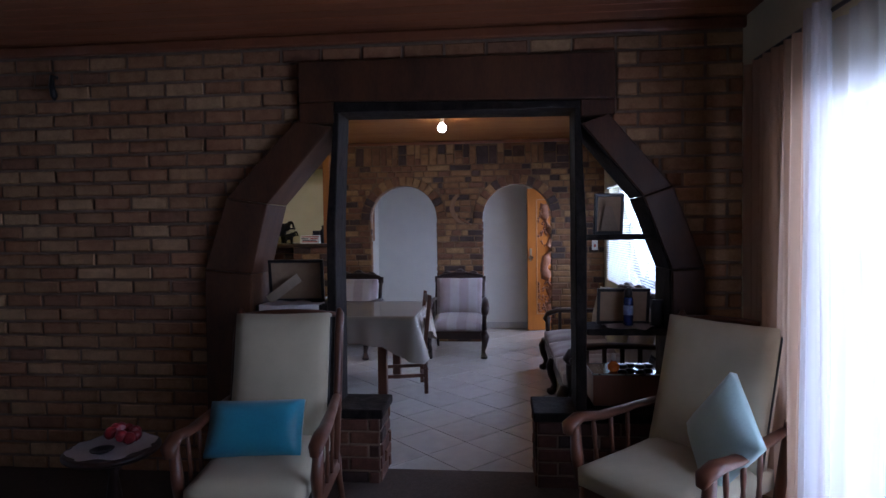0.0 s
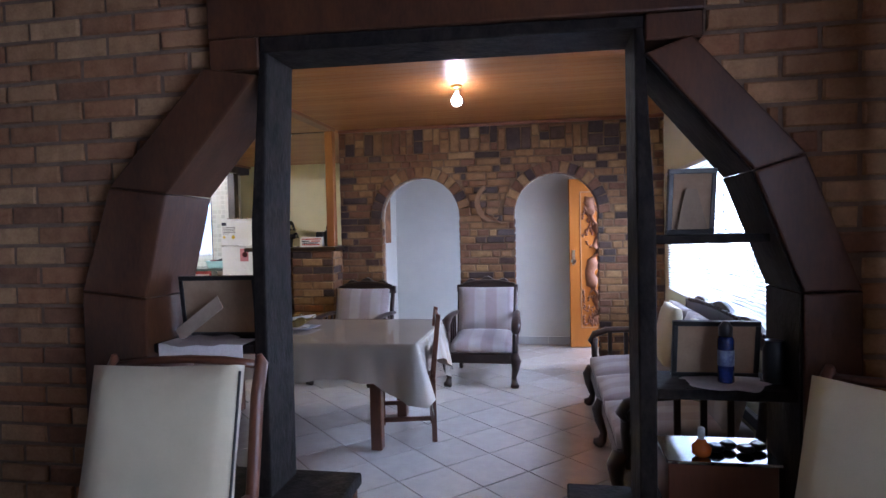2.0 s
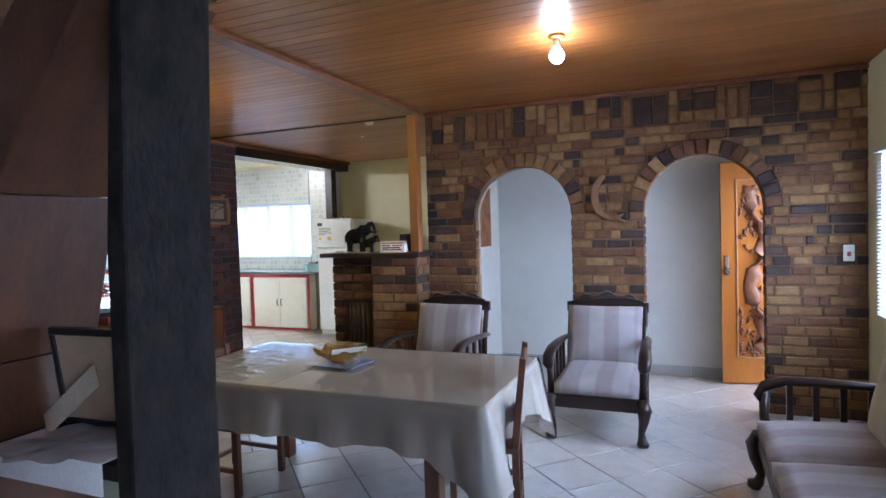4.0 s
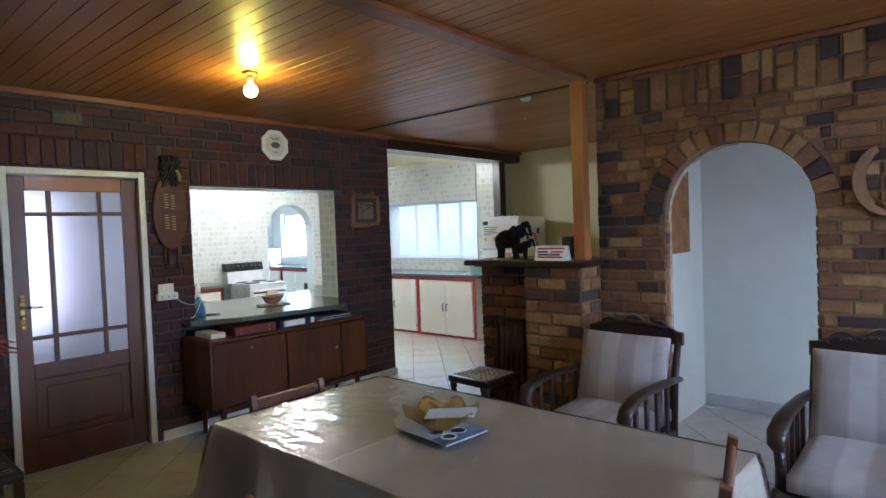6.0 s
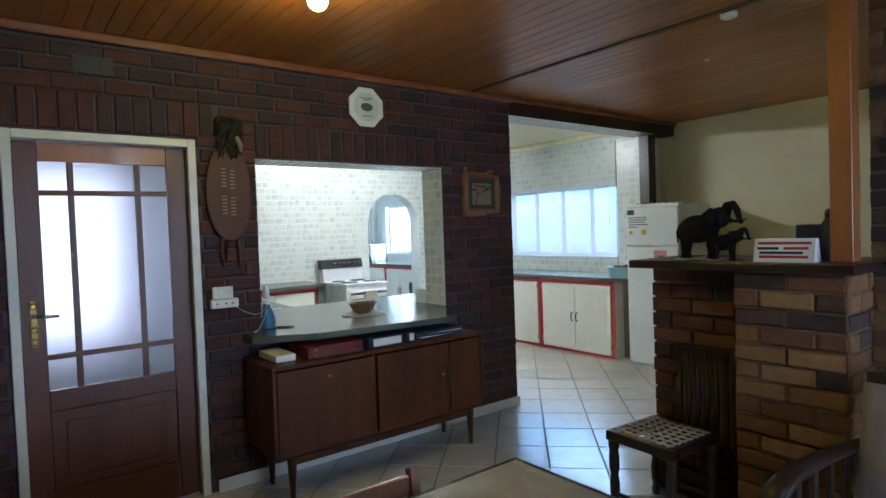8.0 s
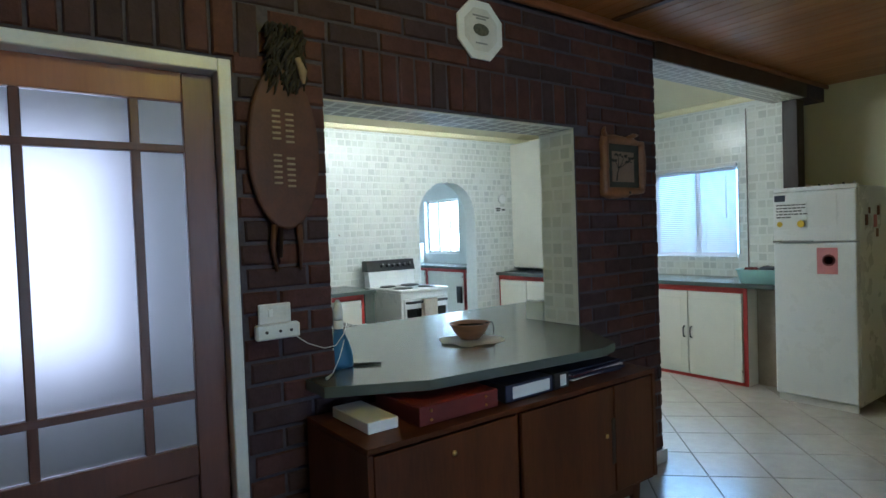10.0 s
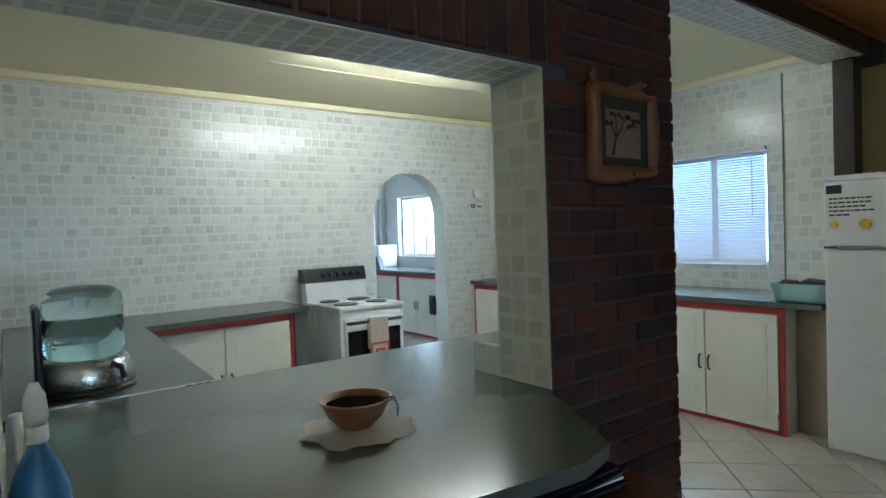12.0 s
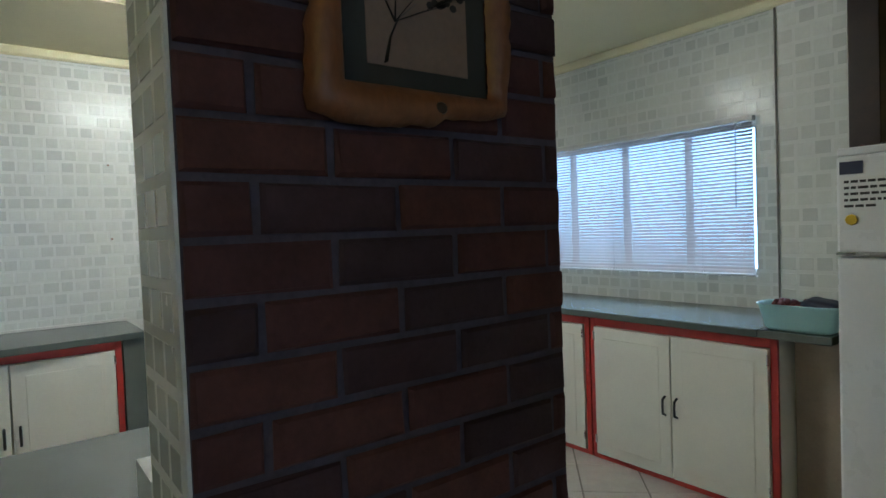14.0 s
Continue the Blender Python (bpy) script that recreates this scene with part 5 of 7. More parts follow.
part("body", make((0.74, 1.10, 2.70, 2.94, 0.459, 0.635), bevel=0.004), "mid_wood", chest)
part("glass_top", make((0.735, 1.11, 2.69, 2.945, 0.636, 0.648), bevel=0.002), material("dark_mirror_top", (0.30, 0.32, 0.33), None, 0.06, 6, 0, metal=1.0), chest)
scent = thing("scent_bottle", "small orange scent bottle with cream stopper", "bottle", m=pose(0.86, 2.74, 0.649))
part("bottle", lathe([(0.02, 0), (0.032, 0.012), (0.034, 0.035), (0.016, 0.055), (0.012, 0.062)]), material("orange_scent", (0.55, 0.12, 0.02), None, 0.12), scent)
part("stopper", lathe([(0.010, 0.0622), (0.013, 0.075), (0.012, 0.10), (0.006, 0.105)]), "plastic_white", scent)
for i in range(4):
    tagged(part("trinket", lathe([(0.012, 0), (0.028, 0.008), (0.03, 0.02), (0.02, 0.028)], seg=14), "black"), "small dark round trinket on the glass top", "ornament", "trinkets").matrix_world = pose(0.92 + 0.05 * i, 2.79 + 0.03 * (i % 2), 0.649)


# ---- lamps ----
def bare_bulb(x, y, drop, colour, power, label):
    t = thing("ceiling_lamp", label, "ceiling lamp", "bare ceiling bulbs", m=pose(x, y, 2.60))
    part("rose", lathe([(0.042, -0.022), (0.048, -0.014), (0.048, -0.001)], seg=20), "brass", t)
    part("holder", lathe([(0.018, -0.070), (0.021, -0.062), (0.019, -0.023)]), "plastic_white", t)
    m = bpy.data.materials.new("glowing_bulb")
    m.use_nodes = True
    p = m.node_tree.nodes["Principled BSDF"]
    socket(p, "Base Color", (0.9, 0.9, 0.85, 1)), socket(p, "Emission Color", (*colour, 1)), socket(p, "Emission Strength", power)
    part("bulb", lathe([(0.004, -drop - 0.040)] + [(0.042 * math.sin(a), -drop - 0.042 * math.cos(a)) for a in [math.radians(d) for d in range(20, 150, 13)]] + [(0.016, -0.071)], seg=20), m, t)
    return t


bare_bulb(-0.34, 5.21, 0.118, (0.94, 0.97, 0.98), 130, "bare glowing white bulb on the timber ceiling")
bare_bulb(-3.32, 4.98, 0.118, (1.0, 0.86, 0.14), 245, "bare glowing yellow bulb on the timber ceiling")
tube_light = thing("tube_lamp", "long white fluorescent tube on the kitchen ceiling", "ceiling lamp")
part("batten", make((-6.60, -6.52, 6.90, 8.15, 2.61, 2.659), bevel=0.006), "white", tube_light)
for y in (6.915, 8.135):
    part("end_cap", make((-6.585, -6.535, y - 0.015, y + 0.015, 2.56, 2.612), bevel=0.004), "black", tube_light)
part("tube", tube([(-6.56, 6.93, 2.578), (-6.56, 8.12, 2.578)], 0.028, seg=14), material("glowing_tube", (0.9, 0.9, 0.9), None, 0.4, 5, 0, emit=(1.0, 0.98, 0.86, 165)), tube_light)
tagged(part("smoke_detector", lathe([(0.030, -0.030), (0.042, -0.022), (0.045, -0.002)], seg=20), "plastic_white"), "small white smoke detector on the timber ceiling", "detector").matrix_world = pose(-2.58, 6.99, 2.60)
tagged(part("sensor", lathe([(0.012, -0.010), (0.016, -0.004), (0.016, -0.001)], seg=12), "plastic_white"), "tiny white ceiling sensor", "sensor").matrix_world = pose(-3.1, 7.75, 2.60)

# ---- on the plum brick wall (face at x = -4.605) ----
WX = -4.603
clock = thing("wall_plate", "white octagonal plate with a small dark picture on the brick wall", "plate", m=pose(WX, 5.955, 2.375, 0, 90, 0))
ring8 = [(0.145 * math.cos(math.pi / 8 + i * math.pi / 4), 0.145 * math.sin(math.pi / 8 + i * math.pi / 4)) for i in range(8)]
part("plate", prism(ring8, "z", 0.0, 0.014, bevel=0.005), "white", clock)
part("inner_rim", prism([(0.72 * a, 0.72 * b) for a, b in ring8], "z", 0.0142, 0.016), "plastic_white", clock)
part("printed_motif", prism([(0.028 * math.cos(a), 0.048 * math.sin(a)) for a in [i * math.pi / 8 for i in range(16)]], "z", 0.0162, 0.0168), material("dark_print", (0.05, 0.06, 0.05), (0.14, 0.14, 0.11), 0.5, 60, 0), clock, "small dark printed motif")
for k_, hw in ((-0.062, 0.05), (-0.05, 0.03), (0.062, 0.035)):
    part("printed_line", make((k_ - 0.004, k_ + 0.004, -hw, hw, 0.0162, 0.0168)), material("grey_print", (0.30, 0.30, 0.30), None, 0.5), clock)

shield = thing("shield", "brown hide shield with white lacing on the brick wall", "shield")
outline = [(4.985 + 0.135 * math.cos(a) * (1 - 0.06 * math.sin(a)), 1.78 + 0.30 * math.sin(a)) for a in [2 * math.pi * i / 36 for i in range(36)]]
M["hide"] = material("brown_hide", (0.085, 0.026, 0.013), (0.05, 0.017, 0.010), 0.65, 10, 0.3)
part("hide", prism(outline, "x", WX, WX + 0.025, bevel=0.010), "hide", shield)
M["lacing"] = material("pale_lacing", (0.32, 0.24, 0.16), None, 0.8)
for cy, cz in ((4.955, 1.86), (5.005, 1.85), (4.955, 1.70), (5.005, 1.69)):
    for i in range(6):
        part("lacing", make((WX + 0.024, WX + 0.028, cy - 0.016, cy + 0.016, cz - 0.055 + i * 0.02, cz - 0.047 + i * 0.02), bevel=0.001), "lacing", shield, "pale hide lacing")
part("stick", tube([(WX + 0.01, 4.955, 1.38), (WX + 0.012, 4.985, 1.8), (WX + 0.012, 5.0, 2.18)], 0.009), "dark_wood", shield)
bm = bmesh.new()
fr_ = random.Random(8)
for i in range(120):
    a, b_ = fr_.uniform(-0.06, 0.075), fr_.uniform(-0.11, 0.10)
    y, z = 4.985 + a, 2.10 + b_
    tube([(WX + 0.008, y, z), (WX + 0.03 + fr_.uniform(0, 0.02), y + 0.012, z + 0.02), (WX + 0.03, y + 0.03 * fr_.uniform(-1, 1), z - 0.03)], [0.006, 0.009, 0.003], bm, 5)
part("fur_tuft", bm, material("black_fur", (0.012, 0.010, 0.009), (0.030, 0.021, 0.016), 0.9, 40, 0.5), shield, "tuft of dark fur")
part("fur_tip", tube([(WX + 0.05, 5.035, 2.10), (WX + 0.06, 5.05, 2.05), (WX + 0.05, 5.055, 2.01)], [0.012, 0.018, 0.006]), "lacing", shield, "pale feather tuft")
for dy in (-0.04, 0.05):
    part("thong", tube([(WX + 0.012, 4.98 + dy, 1.50), (WX + 0.012, 4.975 + 1.2 * dy, 1.42), (WX + 0.014, 4.98 + dy, 1.33)], [0.014, 0.010, 0.005]), "hide", shield)

vent = thing("air_brick", "square perforated vent in the brick wall", "vent")
part("frame", make((WX, WX + 0.004, 4.225, 4.41, 2.385, 2.475)), "mortar_grey", vent)
for i in range(5):
    for j in range(3):
        part("slot", make((WX + 0.004, WX + 0.007, 4.235 + i * 0.035, 4.26 + i * 0.035, 2.392 + j * 0.028, 2.412 + j * 0.028)), "black", vent)
sock = thing("wall_socket", "white double wall socket with plugged adaptor", "socket")
part("plate", make((WX, WX + 0.012, 4.865, 4.985, 1.10, 1.215), bevel=0.004), "plastic_white", sock)
part("adaptor", make((WX + 0.012, WX + 0.045, 4.845, 5.005, 1.09, 1.145), bevel=0.006), "plastic_white", sock)
for y in (4.88, 4.93, 4.97):
    part("pin_hole", lathe([(0.006, 0), (0.006, 0.002)], seg=8, m=pose(WX + 0.045, y, 1.118, 0, 90, 0)), "black", sock)
part("switch", make((WX + 0.012, WX + 0.017, 4.90, 4.915, 1.17, 1.195)), "white", sock)
tagged(part("cable", tube([(WX + 0.04, 4.98, 1.10), (WX + 0.05, 5.03, 1.06), (WX + 0.06, 5.09, 1.035), (WX + 0.07, 5.13, 1.04), (WX + 0.08, 5.16, 1.08), (WX + 0.09, 5.17, 1.12)], 0.002, seg=6), "plastic_white"), "thin white cable hanging from the socket", "cable")
tagged(part("cable", tube([(WX + 0.085, 5.16, 1.06), (WX + 0.10, 5.13, 1.0), (WX + 0.12, 5.09, 0.95), (WX + 0.13, 5.06, 0.938)], [0.002, 0.002, 0.002, 0.006], seg=6), "plastic_white"), "loose white charger cable end on the counter", "cable")

# picture in a branch frame
pic = thing("picture", "small tree print in a knobbly branch frame", "picture", m=pose(WX, 6.995, 1.79) @ Matrix.Diagonal((1, 1.06, 0.90, 1)))
M["branch"] = material("golden_branch_wood", (0.24, 0.098, 0.036), (0.13, 0.050, 0.022), 0.45, 9, 0.4, stretch=(1, 1, 0.5), coat=0.1)
pr = random.Random(21)
bm = bmesh.new()
n_ = 72
rings = [[] for _ in range(5)]
for i in range(n_):
    a = 2 * math.pi * i / n_
    ca, sa = math.cos(a), math.sin(a)
    q = 1 / max(abs(ca) / 0.135, abs(sa) / 0.135)
    iy, iz = q * ca, q * sa
    w = 0.048 + 0.012 * noise.noise((2.2 * ca, 2.2 * sa, 3.0)) + 0.010 * noise.noise((6 * ca, 6 * sa, 8.0))
    w += 0.030 * max(0.0, -sa) ** 3 * (0.5 + 0.5 * math.cos(3 * a)) + 0.016 * max(0.0, math.cos(a - 2.3)) ** 8 + 0.018 * max(0.0, math.cos(a + 2.35)) ** 10
    k = 1 + w / math.hypot(iy, iz)
    for r, (f, x) in zip(rings, ((1.0, 0.004), (1.0, 0.022), (0.72, 0.040), (0.25, 0.036), (0.0, 0.016))):
        g = 1 + (k - 1) * f
        r.append(bm.verts.new((x + (0.004 * noise.noise((9 * ca, 9 * sa, f)) if f < 1 else 0), iy * g, iz * g)))
for p, q in zip(rings, rings[1:]):
    for i in range(n_):
        bm.faces.new((p[i], p[(i + 1) % n_], q[(i + 1) % n_], q[i])).smooth = True
bmesh.ops.recalc_face_normals(bm, faces=bm.faces)
part("wooden_frame", bm, "branch", pic, "sculpted golden wood slab frame with uneven outline")
part("knot", lathe([(0.012, 0), (0.009, 0.004), (0.003, 0.002)], seg=10, m=pose(0.038, 0.02, -0.170, 0, 90, 0)), "dark_wood", pic, "dark knot hole")
part("twig", tube([(0.02, -0.155, 0.165), (0.025, -0.175, 0.205), (0.03, -0.168, 0.232)], [0.018, 0.014, 0.006]), "branch", pic)
part("twig", tube([(0.02, 0.02, 0.165), (0.03, 0.075, 0.195), (0.03, 0.11, 0.20)], [0.018, 0.016, 0.008]), "branch", pic)
part("mount", make((0.004, 0.012, -0.135, 0.135, -0.135, 0.135)), material("dark_green_mount", (0.03, 0.034, 0.03), None, 0.6), pic)
part("print", make((0.012, 0.0132, -0.095, 0.095, -0.10, 0.09)), material("beige_print", (0.23, 0.165, 0.12), (0.18, 0.125, 0.095), 0.5), pic)
M["ink"] = material("ink", (0.02, 0.018, 0.016), None, 0.6)
bm = tube([(0.0138, -0.065, -0.095), (0.0138, -0.055, -0.05), (0.0138, -0.04, -0.015), (0.0138, -0.005, 0.02)], [0.010, 0.006, 0.005, 0.003], flat=0.12)
for a, b_ in ((-0.075, 0.03), (-0.045, 0.065), (0.01, 0.058), (0.045, 0.025), (0.07, 0.045)):
    tube([(0.0138, -0.045, -0.02), (0.0138, a * 0.7 - 0.01, b_ * 0.6), (0.0138, a, b_)], [0.004, 0.003, 0.002], bm, 6, 0.12)
    for i in range(9):
        lathe([(0.007, 0), (0.007, 0.0008)], bm, 8, pose(0.0134, a + pr.uniform(-0.024, 0.024), b_ + pr.uniform(-0.002, 0.010), 0, 90, 0))
part("tree_print", bm, "ink", pic, "black flat-topped tree")

# ---- sideboard and hatch counter ----
sb = thing("sideboard", "reddish timber sideboard on tapered legs under the hatch counter", "sideboard")
part("bottom_board", make((-4.57, -4.14, 5.02, 6.54, 0.27, 0.285)), "sideboard", sb)
part("top_board", make((-4.57, -4.12, 5.02, 6.54, 0.765, 0.785), bevel=0.002), "sideboard", sb)
part("side_board", make((-4.57, -4.12, 5.02, 5.04, 0.286, 0.764)), "sideboard", sb)
part("side_board", make((-4.57, -4.12, 6.52, 6.54, 0.286, 0.764)), "sideboard", sb)
part("back_board", make((-4.57, -4.555, 5.041, 6.519, 0.286, 0.764)), "sideboard", sb)
part("divider_board", make((-4.55, -4.142, 5.665, 5.68, 0.286, 0.764)), "sideboard", sb)
for y0, y1 in ((5.045, 5.66), (5.685, 6.235), (6.245, 6.515)):
    d = part("door", make((-4.14, -4.122, y0, y1, 0.29, 0.755), bevel=0.002), "sideboard", sb)
    if y0 < 6:
        part("keyhole", lathe([(0.010, 0), (0.010, 0.003), (0.005, 0.006)], seg=12, m=pose(-4.122, y1 - 0.30 if y0 < 5.5 else y1 - 0.05, 0.69 if y0 < 5.5 else 0.55, 0, 90, 0)), "brass", d)
part("finger_pull", make((-4.123, -4.118, 6.215, 6.24, 0.42, 0.62), bevel=0.002), "dark_wood", sb)
for x in (-4.50, -4.19):
    for y in (5.14, 6.46):
        part("leg", lathe([(0.014, 0), (0.026, 0.22), (0.027, 0.27)], seg=10, m=pose(x, y, 0)), "sideboard", sb)
part("stretcher", make((-4.20, -4.18, 5.14, 6.46, 0.205, 0.245)), "sideboard", sb)
for x0, x1, y0, y1, z1, mt, nm, lb, ct in ((-4.50, -4.235, 5.09, 5.21, 0.825, "paper", "box", "flat white box on the sideboard", "box"),):
    tagged(part(nm, make((x0, x1, y0, y1, 0.786, z1), bevel=0.003), mt), lb, ct)
M["red_book"] = material("maroon_binding", (0.13, 0.015, 0.014), None, 0.5)
M["navy"] = material("navy_board", (0.02, 0.024, 0.055), None, 0.45)
for y0, y1, mt, lb in ((5.26, 5.62, "red_book", "maroon album lying on the sideboard"), (5.66, 5.92, "navy", "navy lever arch file lying on the sideboard"), (5.93, 6.02, "black", "narrow black file on the sideboard")):
    b = thing("file", lb, "file", "files under the counter")
    part("cover", make((-4.48, -4.18, y0, y1, 0.786, 0.853), bevel=0.003), mt, b)
    if mt == "red_book":
        for yy in (y0 + 0.05, y1 - 0.06):
            for z in (0.803, 0.835):
                part("stud", lathe([(0.006, 0), (0.004, 0.004)], seg=8, m=pose(-4.18, yy, z, 0, 90, 0)), "brass", b)
    else:
        part("spine_label", make((-4.18, -4.178, y0 + 0.035, y1 - 0.02, 0.797, 0.843)), "paper", b)
for i in range(7):
    sp = tagged(part("folder", make((-0.14, 0.14, -0.19, 0.19, 0, 0.006), bevel=0.001), ["navy", "paper", "navy", "red_book", "paper", "navy", "navy"][i]), "loose papers and folders on the sideboard", "papers", "papers on the sideboard")
    sp.matrix_world = pose(-4.37 + 0.012 * (i % 3), 6.24 + 0.015 * (i % 2), 0.786 + i * 0.0065, 0, 0, (-6, 4, -2, 7, -4, 3, 0)[i])

ctop = [(-5.60, 5.165), (-4.60, 5.165), (-4.59, 5.03), (-4.43, 5.03), (-4.25, 5.36), (-4.16, 6.22), (-4.20, 6.36), (-4.595, 6.60), (-4.88, 6.611), (-4.88, 7.345), (-5.60, 7.345)]
tagged(part("hatch_counter", prism(ctop, "z", 0.882, 0.92), "worktop"), "long grey-green laminate counter through the hatch", "counter", kind="structure")
setting("counter_base", make((-5.55, -5.53, 5.98, 7.34, 0, 0.88), (-5.55, -4.88, 7.325, 7.342, 0, 0.88)), "cup_white", "white panels under the hatch counter", "panel")
tagged(part("edge_block", make((-5.02, -4.885, 6.612, 6.64, 0.921, 1.03)), "wall_tile"), "low tiled block beside the hatch", "block", kind="structure")
tagged(part("lace_mat", doily(0.155, 0.8), "lace"), "pale scalloped mat under the wooden bowl", "mat").matrix_world = pose(-4.725, 5.945, 0.921)
wb = thing("wooden_bowl", "brown wooden bowl with a dark inside on the counter", "bowl", m=pose(-4.735, 5.945, 0.929))
part("bowl", lathe([(0.045, 0), (0.05, 0.006), (0.075, 0.03), (0.098, 0.072), (0.102, 0.078), (0.094, 0.078), (0.07, 0.036), (0.04, 0.014)], seg=28), material("turned_bowl", (0.26, 0.115, 0.05), (0.17, 0.07, 0.03), 0.4, 14, 0.1, stretch=(1, 1, 4)), wb)
# slightly uneven near-black disc a little below the rim
bm = lathe([(0.088, 0.060), (0.060, 0.064), (0.030, 0.061), (0.004, 0.065)], seg=24)
for v_ in bm.verts:
    v_.co.z += 0.004 * noise.noise((v_.co.x * 60, v_.co.y * 60, 0))
part("filling", bm, material("matt_near_black", (0.008, 0.006, 0.005), (0.018, 0.011, 0.008), 0.95, 60, 0.6, spec=0.0), wb, "uneven near-black disc inside the bowl")
part("cord", tube([(0.06, 0.05, 0.078), (0.07, 0.083, 0.079), (0.074, 0.092, 0.05), (0.072, 0.09, 0.02)], 0.003, seg=5), "black", wb)

M["blue_plastic"] = material("blue_plastic", (0.03, 0.14, 0.30), (0.025, 0.11, 0.24), 0.4, 8, 0.03)
spray = thing("spray_bottle", "blue bottle with a white nozzle beside the hatch jamb", "bottle", m=pose(-4.685, 5.22, 0.921) @ Matrix.Diagonal((1.1, 1.1, 1.14, 1)))
part("bottle", lathe([(0.045, 0), (0.05, 0.006), (0.047, 0.05), (0.035, 0.09), (0.018, 0.125), (0.015, 0.135)], seg=20), "blue_plastic", spray)
part("collar", lathe([(0.017, 0.1355), (0.019, 0.14), (0.018, 0.165)]), "plastic_white", spray)
part("nozzle", lathe([(0.016, 0.1655), (0.020, 0.18), (0.017, 0.215), (0.007, 0.238)]), "plastic_white", spray)
handset = thing("phone_stand", "black phone handset and stand at the hatch jamb", "phone", m=pose(-4.78, 5.20, 0.921))
part("base", make((-0.05, 0.05, -0.03, 0.05, 0, 0.03), bevel=0.006), "black", handset)
part("handset", tube([(-0.01, 0.0, 0.03), (-0.015, -0.005, 0.10), (-0.02, -0.012, 0.19)], [0.02, 0.017, 0.02], flat=0.6), "plastic_white", handset, "white handset")
pens = thing("pen_tray", "dark pens and clips lying on the counter", "stationery")
for i in range(2):
    part("pen", tube([(-4.67 + 0.02 * i, 5.27, 0.926), (-4.62 + 0.025 * i, 5.34 + 0.02 * i, 0.926)], 0.005, seg=6), "black", pens)

# ---- brick divider ledge ----
ornament = bmesh.new()
for cx, cz, sx, sz in ((-0.03, 0.165, 0.105, 0.078), (-0.085, 0.15, 0.06, 0.07), (0.03, 0.18, 0.07, 0.072), (0.105, 0.225, 0.052, 0.056)):
    bmesh.ops.create_uvsphere(ornament, u_segments=16, v_segments=12, radius=1.0, matrix=Matrix.LocRotScale((cx, 0, cz), None, (sx, 0.068, sz)))
for x, y in ((-0.105, 0.035), (-0.075, -0.035), (0.035, 0.035), (0.07, -0.035)):
    tube([(x, y, 0.15), (x * 1.06, y, 0.085), (x * 1.1, y, 0.03), (x * 1.12, y, 0.0)], [0.042, 0.030, 0.024, 0.030], ornament, 9)
tube([(0.13, 0, 0.245), (0.15, 0, 0.285), (0.178, 0, 0.292), (0.20, 0, 0.262), (0.212, 0, 0.215), (0.225, 0, 0.19)], [0.034, 0.027, 0.022, 0.018, 0.014, 0.010], ornament, 9)
for y in (-0.03, 0.03):
    tube([(0.14, y, 0.215), (0.18, y * 1.2, 0.198), (0.235, y * 1.2, 0.212)], [0.009, 0.007, 0.003], ornament, 6)
    tube([(0.085, y * 1.9, 0.275), (0.075, y * 2.7, 0.235), (0.085, y * 2.2, 0.17)], [0.018, 0.046, 0.014], ornament, 9, 0.35)
tube([(-0.135, 0, 0.185), (-0.155, 0, 0.15), (-0.15, 0, 0.09)], [0.010, 0.007, 0.005], ornament, 6)
statue = tagged(part("elephant_statue", ornament, material("matt_ebony", (0.010, 0.009, 0.009), None, 0.75, 20, 0.2, spec=0.2), smooth=True), "black carved animal statue on the dark ledge", "statue")
statue.matrix_world = pose(-2.66, 6.82, 1.306) @ Matrix.Diagonal((0.92, 0.92, 0.95, 1))
calf = tagged(new("elephant_statue", statue.data), "small black carved animal statue beside the larger one", "statue")
calf.matrix_world = pose(-2.50, 6.75, 1.306) @ Matrix.Diagonal((0.52, 0.52, 0.52, 1))
tagged(part("lace_mat", doily(0.16, 1.6), "lace"), "white doily under the statue", "mat").matrix_world = pose(-2.60, 6.78, 1.3065)
cal = thing("desk_calendar", "white desk calendar box with red print", "calendar", m=pose(-2.20, 6.70, 1.306, 0, 0, 3))
part("body", prism([(-0.05, 0), (0.05, 0), (0.015, 0.105), (-0.02, 0.105)], "x", -0.125, 0.125), "paper", cal)
M["red_print"] = material("red_print", (0.45, 0.04, 0.03), None, 0.6)
for z, a, b_, mt in ((0.085, -0.11, 0.11, "red_print"), (0.062, -0.11, -0.02, "navy"), (0.062, 0.0, 0.10, "red_print"), (0.042, -0.10, 0.08, "navy"), (0.024, -0.10, 0.10, "red_print")):
    y = -0.052 + 0.30 * z
    part("print_line", make((a, b_, y - 0.002, y, z - 0.006, z + 0.006)), mt, cal)
flask = thing("bottle", "dark blue bottle beside the timber post", "bottle", m=pose(-2.10, 6.93, 1.306))
part("body", lathe([(0.04, 0), (0.045, 0.01), (0.045, 0.15), (0.028, 0.18), (0.02, 0.19)]), "navy", flask)
part("cap", lathe([(0.022, 0.1905), (0.024, 0.22), (0.015, 0.235)]), "black", flask)
tagged(part("speaker_box", make((-2.24, -2.15, 6.90, 6.98, 1.306, 1.47), bevel=0.006), "navy"), "dark blue box standing on the ledge", "box")
grate = thing("fire_grate", "dark iron grate in the small fireplace", "grate")
part("grate_frame", make((-2.775, -2.505, 6.745, 6.765, 0.30, 0.32), (-2.775, -2.505, 6.745, 6.765, 0.82, 0.84), (-2.775, -2.755, 6.745, 6.765, 0.32, 0.82), (-2.525, -2.505, 6.745, 6.765, 0.32, 0.82)), "dark_wood", grate)
